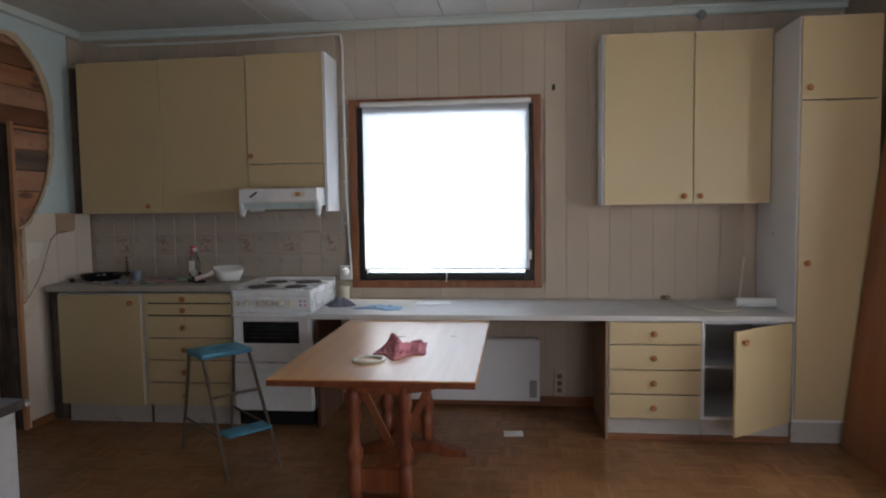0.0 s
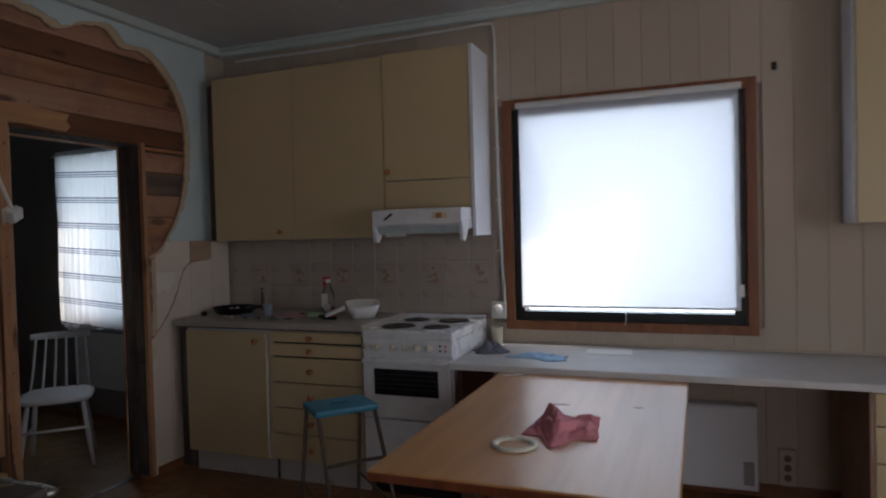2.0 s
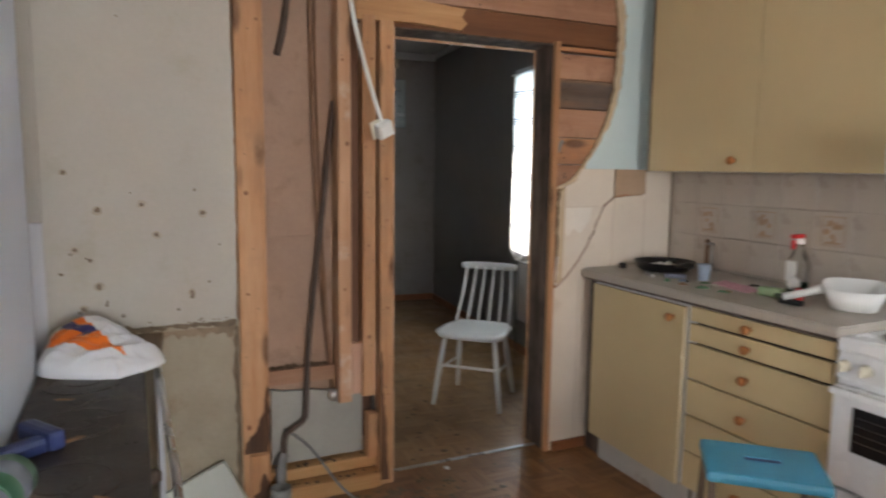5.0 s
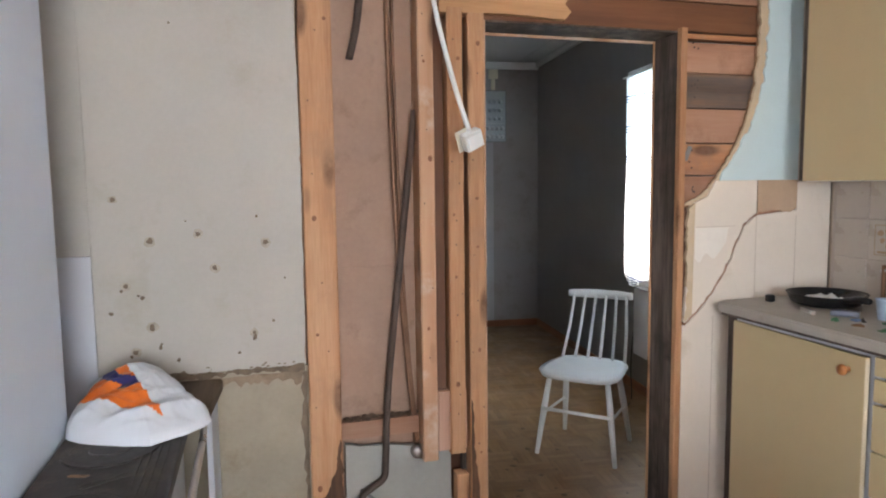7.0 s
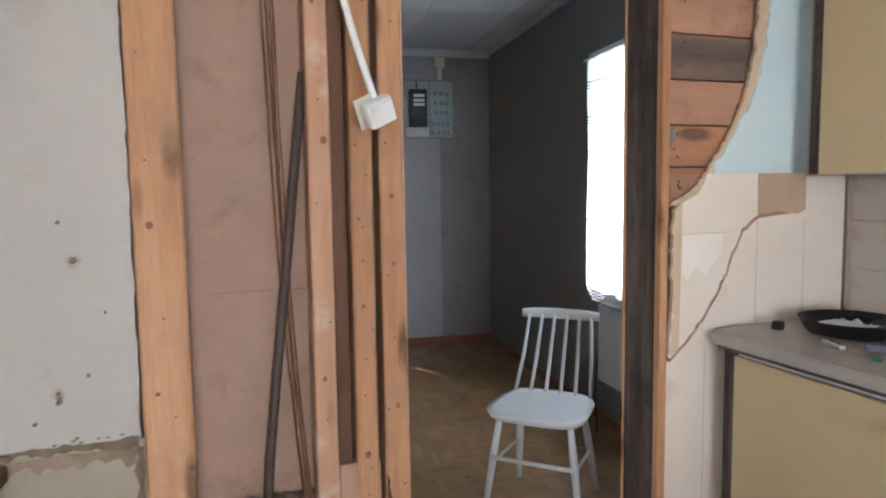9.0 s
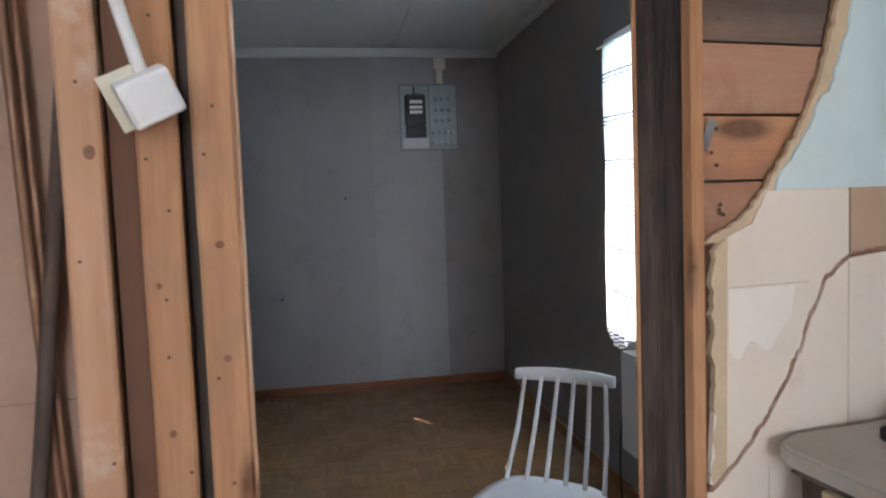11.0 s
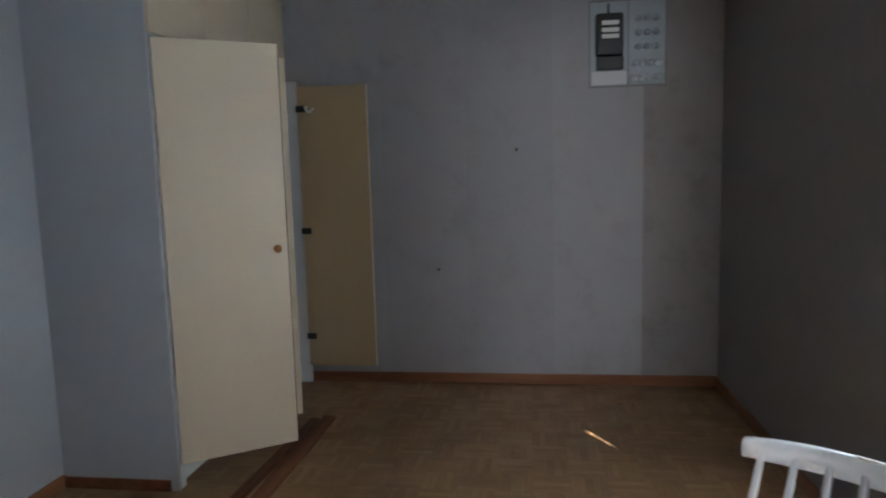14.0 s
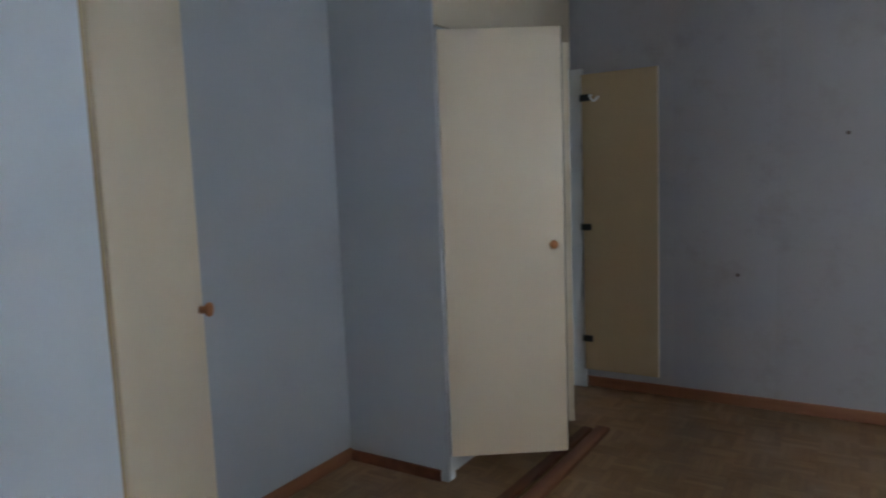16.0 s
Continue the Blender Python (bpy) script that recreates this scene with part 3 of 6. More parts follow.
# ---- the stripped partition ----
BOARDX = -2.945
partition = structure("wall_partition", box(-3.10, SOUTH, -0.1, -3.045, 2.60, 2.86, 0), PINKBOARD, "stripped partition wall with bare brown hardboard between studs", "wall")
link("lining", box(-3.10, 3.46, -0.1, -3.045, 4.49, 2.86, 0), GREYSHADE, partition)
link("lining", box(-3.10, 2.60, 2.02, -3.045, 3.46, 2.86, 0), GREYSHADE, partition)
link("lining", box(-3.118, 1.0, 0, -3.102, 2.58, CEILB_Z, 0.002), GREYWALL, partition)
link("hardboard_seam", box(-3.046, 2.08, 0.48, -3.040, 2.38, 1.115, 0.002), PINKBOARD, partition, "lower brown hardboard sheet")
# wall covering beside the studs
edge = torn([(1.965, 0.80), (1.968, 1.5), (1.962, 2.2), (1.968, 2.72)], 0.02, 0.004, 2.0)
link("plaster_sheet", sheet([(1.32, 0.80)] + edge + [(1.32, 2.72)], -2.96, -2.93), CREAM_OLD, partition, "cream plaster sheet with screw holes and stains")
link("plaster_sheet", sheet([(SOUTH, 1.2), (1.318, 1.2), (1.318, 2.72), (SOUTH, 2.72)], -2.96, -2.935), CREAM_OLD, partition)
link("lilac_sheet", sheet([(SOUTH, 0.0), (1.318, 0.0), (1.318, 1.197), (SOUTH, 1.197)], -2.96, -2.933), LILAC, partition, "pale lilac lower sheet")
low = torn([(1.975, 0.0), (1.97, 0.4), (1.975, 0.795)], 0.02, 0.006, 7.0)
link("lower_sheet", sheet([(1.322, 0.0)] + low + [(1.322, 0.795)], -2.97, -2.938), GRIMY, partition, "grimy stained lower wall sheet")
link("dirty_edge", sheet(torn([(1.33, 0.785), (1.5, 0.778), (1.75, 0.785), (1.96, 0.778)], 0.01, 0.014, 3) + torn([(1.96, 0.802), (1.7, 0.80), (1.5, 0.806), (1.33, 0.804)], 0.01, 0.010, 9), -2.934, -2.928), GRIME_DARK, partition, "dark grimy edge strip")
link("dirty_edge", sheet(torn([(1.34, 0.742), (1.45, 0.725), (1.56, 0.748), (1.68, 0.757), (1.80, 0.745), (1.90, 0.752), (1.95, 0.735)], 0.008, 0.02, 21) + torn([(1.955, 0.779), (1.7, 0.776), (1.5, 0.779), (1.34, 0.777)], 0.02, 0.004, 2), -2.9378, -2.9366), plain("brown_soot_stain", (0.27, 0.20, 0.135), 0.9, 0.3, 70, 9, 0.4, dirt=(0.14, 0.095, 0.06), dirt_at=0.5), partition, "brown sooty stain below the edge")
link("dirty_edge", sheet(torn([(1.945, 0.03), (1.955, 0.3), (1.948, 0.55), (1.952, 0.775)], 0.02, 0.012, 15) + torn([(1.968, 0.775), (1.967, 0.4), (1.968, 0.03)], 0.02, 0.003, 6), -2.9375, -2.9362), GRIME_DARK, partition, "dark grime along the sheet edge")
random.seed(8)
for k in range(16):
    y, z, r = random.uniform(1.36, 1.93), 0.805 + abs(random.gauss(0, 0.014)), random.uniform(0.0015, 0.004)
    link("grime_spot", sheet([(y + r * random.uniform(0.6, 2.2) * math.cos(g), z + r * random.uniform(0.5, 1.1) * math.sin(g)) for g in [q * math.pi / 4 for q in range(8)]], -2.9305, -2.9288), GRIME_DARK, partition)
# screw holes and chips in the plaster
CHIPPED = plain("chipped_plaster", (0.40, 0.345, 0.275), 0.9, 0.25, 160, 40, 0.4)
random.seed(5)
for y, z, r in [(1.491, 1.24, 0.011), (1.635, 1.26, 0.010), (1.846, 1.225, 0.011), (1.684, 1.146, 0.010), (1.486, 0.963, 0.011), (1.799, 0.925, 0.009), (1.800, 0.905, 0.008), (1.801, 0.912, 0.007), (1.414, 1.099, 0.009), (1.40, 1.085, 0.006), (1.461, 1.061, 0.008), (1.45, 1.068, 0.005), (1.368, 1.015, 0.008), (1.508, 0.894, 0.008), (1.51, 0.906, 0.005), (1.434, 0.885, 0.010), (1.42, 0.872, 0.007), (1.82, 1.311, 0.006), (1.863, 0.961, 0.006), (1.905, 1.103, 0.005), (1.60, 1.302, 0.004), (1.39, 1.374, 0.009), (1.58, 1.92, 0.004), (1.69, 2.06, 0.005), (1.75, 0.86, 0.006), (1.56, 0.85, 0.007)]:
    r *= 0.85
    pts = [(y + r * random.uniform(0.6, 1.3) * math.cos(a), z + r * random.uniform(0.6, 1.5) * math.sin(a)) for a in [k * math.pi / 4 for k in range(8)]]
    link("screw_hole", sheet(pts, -2.9305, -2.9285), GRIME_DARK, partition)
    if r > 0.007:
        ring = [(y + r * random.uniform(1.5, 2.3) * math.cos(a), z + r * random.uniform(1.4, 2.2) * math.sin(a)) for a in [k * math.pi / 6 for k in range(12)]]
        link("chipped_paint", sheet(ring, -2.9302, -2.9292), CHIPPED, partition)


def stud(y0, y1, x0, x1, z0, z1, mat, lean=0.0, seed=1.0, label=""):
    bm = bmesh.new()
    n = 14
    rows = []
    for i in range(n + 1):
        z = z0 + (z1 - z0) * i / n
        w = 0.0025 * noise.noise(Vector((z * 3, seed, 0)))
        off = lean * (z - z0)
        rows.append([bm.verts.new((x, y + w + off, z)) for x, y in ((x0, y0 + 0.004), (x0, y1 - 0.004), (x1 - 0.004, y1), (x1, y1 - 0.005), (x1, y0 + 0.005), (x1 - 0.004, y0))])
    for a, b in zip(rows, rows[1:]):
        for k in range(6):
            bm.faces.new((a[k], a[(k + 1) % 6], b[(k + 1) % 6], b[k]))
    bm.faces.new(rows[0][::-1])
    bm.faces.new(rows[-1])
    return link("stud", bm, mat, partition, label)


stud(1.972, 2.082, -3.04, -2.925, 0.0, CEIL_Z, STUD, 0, 1.0, "wide bare pine stud")
stud(2.376, 2.432, -3.04, -2.925, 0.40, CEIL_Z, STUD_PALE, 0, 2.0, "pale weathered stud")
stud(2.478, 2.536, -3.04, -2.915, 0.42, 2.02, STUD, 0, 3.0)
stud(2.556, 2.618, -3.115, -2.920, 0.0, 2.01, STUD, 0, 4.0, "door-side pine stud")
# Added plate gives the door-side stud a paler side face.
link("reveal_board", box(-3.108, 2.6185, 0.0, -2.924, 2.6235, 1.985, 0.002), STUD_PALE, partition, "added plate giving the stud a paler doorway side")
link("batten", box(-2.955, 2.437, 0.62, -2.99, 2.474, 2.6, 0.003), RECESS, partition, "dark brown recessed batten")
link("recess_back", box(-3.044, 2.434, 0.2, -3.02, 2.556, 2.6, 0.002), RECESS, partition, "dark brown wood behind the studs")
random.seed(31)
for y0, y1, x, z0, z1, nn, kn in ((1.985, 2.07, -2.925, 0.3, 2.5, 9, 5), (2.384, 2.424, -2.925, 0.6, 2.5, 7, 4), (2.487, 2.527, -2.915, 0.5, 1.95, 12, 4), (2.566, 2.608, -2.920, 0.3, 1.95, 8, 5)):
    for k in range(nn):
        p = Vector((x, random.uniform(y0, y1) if k % 3 else (y0 + y1) / 2, z0 + (z1 - z0) * (k + random.uniform(0.1, 0.9)) / nn))
        link("nail_head", moved(lathe([(0.0027, 0), (0.0027, 0.001), (0.0015, 0.0015)], 8), Matrix.Translation(p) @ Matrix.Rotation(radians(90), 4, "Y")), RUST, partition)
    for k in range(kn):
        r = random.uniform(0.004, 0.0085)
        p = Vector((x, random.uniform(y0 + 0.008, y1 - 0.008), z0 + (z1 - z0) * (k + random.uniform(0.1, 0.9)) / kn))
        link("knot", moved(lathe([(r, 0), (r * 0.96, 0.0006), (r * 0.5, 0.0008)], 11), Matrix.Translation(p) @ Matrix.Rotation(radians(90), 4, "Y") @ Matrix.Diagonal((random.uniform(0.7, 1.5), 1, 1, 1))), KNOT, partition)
link("gap_board", box(-3.0, 2.537, 0.0, -2.975, 2.556, 2.0, 0.002), DARKPOST, partition, "dark tarred packing strip")
# lower part of the open cavity
link("grey_panel", sheet(torn([(2.10, 0.14), (2.3, 0.14), (2.5, 0.14)], 0.02, 0.003) + torn([(2.50, 0.43), (2.3, 0.445), (2.10, 0.47)], 0.02, 0.006, 4), -3.02, -3.0), CONCRETE, partition, "grey fibre panel")
link("rail", box(-3.035, 2.085, 0.49, -2.99, 2.376, 0.555, 0.004), wood("red_stained_rail", (0.24, 0.11, 0.06), (0.34, 0.19, 0.12), (0.42, 0.27, 0.18), "y", 0.8, 1, 0.4), partition, "red-stained cross rail")
link("block", box(-2.985, 2.434, 0.43, -2.93, 2.545, 0.655, 0.006), wood("pinkish_block", (0.40, 0.22, 0.15), (0.5, 0.3, 0.21), (0.56, 0.36, 0.26), "z", 0.8), partition, "pinkish wooden block")
link("sill_beam", box(-3.04, 2.085, 0.075, -2.96, 2.556, 0.125, 0.006), PINE, partition)
link("sill_beam", box(-3.02, 2.075, 0.0, -2.90, 2.556, 0.066, 0.006), PINE, partition)
link("short_post", box(-2.99, 2.505, 0.126, -2.93, 2.552, 0.33, 0.005), STUD, partition)
link("short_post", box(-2.965, 2.0, 0.0, -2.905, 2.072, 0.235, 0.006), STUD, partition)
# dark stains soaked into the feet of the studs
SOAKED = wood("soaked_dark_wood", (0.05, 0.024, 0.013), (0.11, 0.05, 0.026), (0.19, 0.09, 0.045), "z", 0.85, 1.0, 0, 0, 0.4, stain=(0.05, 0.03, 0.02))
link("stain", sheet(torn([(2.558, 0.02), (2.559, 0.3), (2.558, 0.62)], 0.02, 0.001, 3) + torn([(2.566, 0.60), (2.572, 0.42), (2.585, 0.30), (2.59, 0.15), (2.60, 0.02)], 0.012, 0.006, 5), -2.9205, -2.9192), SOAKED, partition, "dark soaked stain on the stud")
link("stain", sheet(torn([(2.03, 0.24), (2.05, 0.24), (2.07, 0.24)], 0.02, 0.001, 3) + torn([(2.079, 0.30), (2.079, 0.46), (2.072, 0.52), (2.05, 0.40), (2.02, 0.33), (1.99, 0.30), (1.976, 0.24)], 0.012, 0.008, 6), -2.9255, -2.9242), SOAKED, partition, "dark soaked stain on the wide stud")
link("stain", sheet(torn([(2.01, 0.005), (2.04, 0.005), (2.069, 0.005)], 0.02, 0.001, 3) + torn([(2.069, 0.11), (2.05, 0.16), (2.03, 0.09), (2.008, 0.07)], 0.012, 0.008, 6), -2.9052, -2.904), SOAKED, partition)
# right side of the doorway
link("door_post", box(-3.108, 3.432, 0.0, -2.948, 3.462, 2.03, 0.004), DARKPOST, partition, "dark weathered door post")
link("door_trim", box(-2.946, 3.424, 0.0, -2.918, 3.452, 2.0, 0.003), STUD, partition, "narrow pine strip on the door post")
link("door_trim", box(-3.117, 3.426, 0.0, -3.109, 3.445, 2.0, 0.002), STUD, partition)
link("door_head", box(-3.108, 2.62, 1.985, -2.948, 3.43, 2.015, 0.004), DARKPOST, partition, "grey weathered door head")
link("door_trim", box(-3.117, 2.625, 1.975, -3.109, 3.425, 1.99, 0.002), STUD_PALE, partition)
# planks behind the torn covering, one by one
PLANK_Z = [0.82, 0.94, 1.065, 1.19, 1.316, 1.431, 1.559, 1.697, 1.835, 1.955]
UPPER_Z = [1.99, 2.105, 2.235, 2.365, 2.495, 2.62, 2.72]
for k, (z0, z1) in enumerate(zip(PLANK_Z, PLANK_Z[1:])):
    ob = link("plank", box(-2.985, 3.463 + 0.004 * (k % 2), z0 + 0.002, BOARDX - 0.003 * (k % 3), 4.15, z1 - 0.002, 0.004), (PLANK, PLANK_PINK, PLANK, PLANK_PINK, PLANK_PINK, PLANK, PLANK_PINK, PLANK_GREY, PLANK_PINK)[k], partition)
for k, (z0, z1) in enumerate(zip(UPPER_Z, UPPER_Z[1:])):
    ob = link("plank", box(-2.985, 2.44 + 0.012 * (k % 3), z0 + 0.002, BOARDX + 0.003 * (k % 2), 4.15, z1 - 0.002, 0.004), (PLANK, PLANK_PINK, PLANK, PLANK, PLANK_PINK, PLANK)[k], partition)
nail = wood("broken_plank_pine", (0.36, 0.17, 0.07), (0.5, 0.27, 0.12), (0.6, 0.36, 0.18), "y", 0.7, 1, 0.6)
link("broken_plank", sheet([(2.452, 2.0), (2.70, 2.01), (2.93, 2.0), (2.955, 2.03), (2.93, 2.055), (2.95, 2.09), (2.7, 2.105), (2.455, 2.10)], -2.944, -2.918), nail, partition, "short broken plank end")
link("packing", box(-2.985, 3.463, 1.965, BOARDX, 4.15, 1.985, 0.002), PLANK, partition)
random.seed(11)
for k in range(34):
    y, z = random.choice([(random.uniform(3.48, 3.52), random.uniform(1.0, 1.95)), (random.uniform(2.5, 3.7), random.uniform(2.12, 2.5))])
    b = moved(lathe([(0.004, 0), (0.004, 0.0015), (0.002, 0.002)], 8), Matrix.Translation((BOARDX + 0.003, y, z)) @ Matrix.Rotation(radians(90), 4, "Y"))
    link("nail_head", b, RUST, partition)
link("metal_plate", moved(box(-0.001, -0.010, -0.030, 0.001, 0.010, 0.030, 0.0005), Matrix.Translation((BOARDX + 0.002, 3.480, 1.52)) @ Matrix.Rotation(radians(-22), 4, "X")), PVC, partition, "small steel plate")

# torn covering: green upper sheet, cream lower sheets, fibre edges
TEAR = [(2.50, 2.60), (2.77, 2.585), (2.90, 2.545), (3.03, 2.60), (3.2, 2.63), (3.31, 2.55), (3.48, 2.555), (3.66, 2.43), (3.765, 2.26), (3.797, 2.10), (3.79, 1.92), (3.765, 1.74), (3.70, 1.58), (3.585, 1.415)]
TEAR = [(y + 0.036, z + 0.012) for y, z in TEAR]
tear = torn(TEAR, 0.012, 0.011, 0.0)
link("green_sheet", sheet(tear + [(3.618, 1.4105), (4.0, 1.4105), (4.0, CEIL_Z), (2.50, CEIL_Z)], -2.927, -2.920), GREEN, partition, "pale green painted upper sheet with a torn edge")
tan_line = torn([(y - 0.036, z - 0.03) for y, z in TEAR] + [(3.50, 1.335), (3.458, 1.315)], 0.010, 0.009, 5.0)
link("torn_edge", sheet(tan_line + [(3.9, 1.30), (3.9, 1.6), (3.95, 2.3), (3.7, CEIL_Z), (2.48, CEIL_Z)], -2.937, -2.9275), TAN, partition, "raw tan fibreboard edge")
rim = torn([(y - 0.043, z - 0.036) for y, z in TEAR] + [(3.49, 1.322), (3.456, 1.305)], 0.010, 0.009, 5.0)
link("torn_edge", sheet(rim + [(3.9, 1.295), (3.9, 1.6), (3.94, 2.3), (3.7, CEIL_Z), (2.47, CEIL_Z)], -2.941, -2.9375), TAN_DARK, partition, "dark torn paper rim")
CRACK = [(3.462, 0.835), (3.53, 0.895), (3.61, 0.985), (3.67, 1.085), (3.722, 1.205), (3.755, 1.245), (3.80, 1.275)]
crack = torn(CRACK, 0.010, 0.006, 1.0)
cream_up = [(3.462, 0.845)] + crack[1:] + [(3.80, 1.4095)] + torn([(3.60, 1.4095), (3.565, 1.35), (3.50, 1.325)], 0.012, 0.006, 6)
link("cream_panel", sheet([(y + 0.0, z) for y, z in cream_up], -2.9365, -2.922), CREAM, partition, "loosened cream wall panel with stains")
link("torn_edge", sheet([(3.50, 0.872), (3.505, 1.325)] + torn([(3.474, 1.30), (3.470, 1.15), (3.474, 1.0), (3.468, 0.845)], 0.012, 0.008, 12), -2.935, -2.9205), TAN, partition)
# Dark strip covers the lit planks and paints this gap as shaded.
link("gap_strip", box(-2.944, 3.4535, 0.83, -2.9375, 3.482, 1.31, 0.001), RECESS, partition, "dark strip added as shade in the gap beside the door post")
link("pale_patch", sheet(torn([(3.508, 1.10), (3.53, 1.085), (3.56, 1.12), (3.60, 1.10), (3.655, 1.16)], 0.010, 0.0035, 4) + torn([(3.665, 1.222), (3.58, 1.222), (3.508, 1.222)], 0.02, 0.002, 2), -2.9219, -2.9213), PALE_PATCH, partition, "paler peeled patch of wall paper")
low_line = [(y + 0.006, z - 0.008) for y, z in crack]
link("cream_panel", sheet([(3.456, 0.0), (4.178, 0.0), (4.178, 1.409), (4.004, 1.409), (4.004, 1.285)] + low_line[::-1] + [(3.456, 0.83)], -2.935, -2.923), CREAM, partition, "cream panelled wall sheet")
link("crack_edge", sheet(torn([(y - 0.001, z + 0.001) for y, z in CRACK], 0.010, 0.006, 1.0) + torn([(y + 0.004, z - 0.005) for y, z in CRACK], 0.010, 0.006, 8.0)[::-1], -2.930, -2.9213), wood("torn_brown_paper", (0.2, 0.1, 0.06), (0.36, 0.21, 0.14), (0.48, 0.31, 0.22), "y", 0.95, 3), partition, "ragged brown crack")
link("bare_patch", sheet([(3.803, 1.412), (4.0, 1.412), (4.0, 1.29)] + torn([(3.99, 1.285), (3.93, 1.275), (3.87, 1.29), (3.805, 1.27)], 0.012, 0.01, 3), -2.930, -2.9205), plain("bare_tan_board", (0.46, 0.32, 0.21), 0.85, 0.1, 60, 6, 0.2), partition, "bare tan patch with a torn lower edge")
link("corner_board", box(-2.93, 4.0, 1.40, -2.905, 4.06, CEIL_Z - 0.06, 0.003), BOARD, partition)
link("corner_board", box(-2.93, 4.062, 1.40, -2.912, 4.178, CEIL_Z - 0.06, 0.003), BOARD, partition)
for y in (3.60, 3.80, 4.0):
    link("seam", box(-2.9235, y, 0.0, -2.9222, y + 0.003, 0.86 if y < 3.7 else 1.26, 0), SEAM, partition)
link("seam", box(-2.9225, 3.51, 1.225, -2.9213, 3.70, 1.227, 0), SEAM, partition)
tagged(link("threshold", box(-3.032, 2.62, 0.0, -3.012, 3.43, 0.006, 0.002), STEEL), "worn bright metal threshold strip in the doorway", "threshold", kind="structure")

# ---- kitchen window ----
def casing(name, x0, x1, z0, z1, w, y0, y1, mat, parent, label=""):
    for n, b in (("side", (x0, z0, x0 + w, z1)), ("side", (x1 - w, z0, x1, z1)), ("head", (x0 + w, z1 - w, x1 - w, z1)), ("sill", (x0 + w, z0, x1 - w, z0 + w))):
        part(name + "_" + n, box(b[0], y0, b[1], b[2], y1, b[3], 0.004), mat, parent, label)


window_1 = tagged(new("window_1"), "square kitchen window with brown casing and black frame", "window", kind="structure")
casing("casing", -0.914, 0.440, 0.843, 2.182, 0.052, WN - 0.02, WN - 0.001, CASING, window_1, "brown wooden casing")
casing("frame", -0.86, 0.38, 0.895, 2.125, 0.055, WN - 0.001, WN + 0.10, BLACK, window_1, "black painted frame")
casing("reveal", -0.862, 0.382, 0.897, 2.127, 0.012, WN + 0.10, 4.49, CASING, window_1)
pane = part("pane", box(-0.806, WN + 0.06, 0.949, 0.326, WN + 0.066, 2.071, 0), GLASS, window_1)
pane.visible_shadow = False
blind = thing("roller_blind", pose(-0.23, WN - 0.014, 0.985), "translucent white roller blind pulled down over the window", "blind")
bm = bmesh.new()
rows = []
for k in range(13):
    z = 1.145 * k / 12
    rows.append([bm.verts.new((-0.585 + 1.17 * i / 10, 0.004 * math.sin(i * 0.9) * (1 - k / 14), z)) for i in range(11)])
for a, b in zip(rows, rows[1:]):
    for i in range(10):
        bm.faces.new((a[i], a[i + 1], b[i + 1], b[i]))
part("fabric", bm, BLIND, blind, smooth=True)
part("roller", moved(lathe([(0.016, -0.60), (0.018, -0.595), (0.018, 0.595), (0.016, 0.60)], 18), Matrix.Translation((0, 0.0, 1.16)) @ Matrix.Rotation(radians(90), 4, "Y")), PLASTIC, blind, "white roller tube", True)
part("bottom_bar", box(-0.585, -0.006, -0.013, 0.585, 0.006, 0.0, 0.003), PLASTIC, blind)
part("pull_cord", tube([(0.0, -0.009, -0.02), (0.003, -0.012, -0.06), (-0.004, -0.012, -0.10)], 0.003, 6), PLASTIC, blind)
part("cord_clip", box(0.575, -0.03, 0.06, 0.60, -0.012, 0.125, 0.004), PLASTIC, blind)
window_3 = tagged(new("window_3"), "plain side window of the kitchen", "window", kind="structure")
for y0, y1, z0, z1 in ((1.2, 1.26, 0.80, 2.10), (2.54, 2.6, 0.80, 2.10), (1.26, 2.54, 0.80, 0.86), (1.26, 2.54, 2.04, 2.10)):
    part("frame", box(EAST + 0.05, y0, z0, EAST + 0.12, y1, z1, 0.004), CASING, window_3)
pane = part("pane", box(EAST + 0.08, 1.26, 0.86, EAST + 0.086, 2.54, 2.04, 0), GLASS, window_3)
pane.visible_shadow = False
# Unseen window, added round the fill lamp.
window_4 = tagged(new("window_4"), "unseen end window added to hold a fill light", "window", kind="structure")
casing("frame", 1.0, 2.3, 0.80, 2.10, 0.06, SOUTH - 0.12, SOUTH - 0.05, CASING, window_4)
pane = part("pane", box(1.06, SOUTH - 0.09, 0.86, 2.24, SOUTH - 0.084, 2.04, 0), GLASS, window_4)
pane.visible_shadow = False

# ---- back room window ----
window_2 = tagged(new("window_2"), "back room window behind a thin curtain", "window", kind="structure")
window_2.matrix_world = TB
casing("frame", WINB[0], WINB[1], WINB[2], WINB[3], 0.05, 0.06, 0.14, CEIL_B, window_2, "white painted frame")
casing("casing", WINB[0] - 0.05, WINB[1] + 0.05, WINB[2] - 0.05, WINB[3] + 0.05, 0.05, -0.015, -0.001, CEIL_B, window_2)
pane = part("pane", box(WINB[0] + 0.05, 0.1, WINB[2] + 0.05, WINB[1] - 0.05, 0.106, WINB[3] - 0.05, 0), GLASS, window_2)
pane.visible_shadow = False
curtain = thing("curtain", TB @ pose(2.53, -0.03, 0.755), "thin white cotton curtain with blue stripes", "curtain")
bm = bmesh.new()
rows = []
NX, NZ = 90, 34
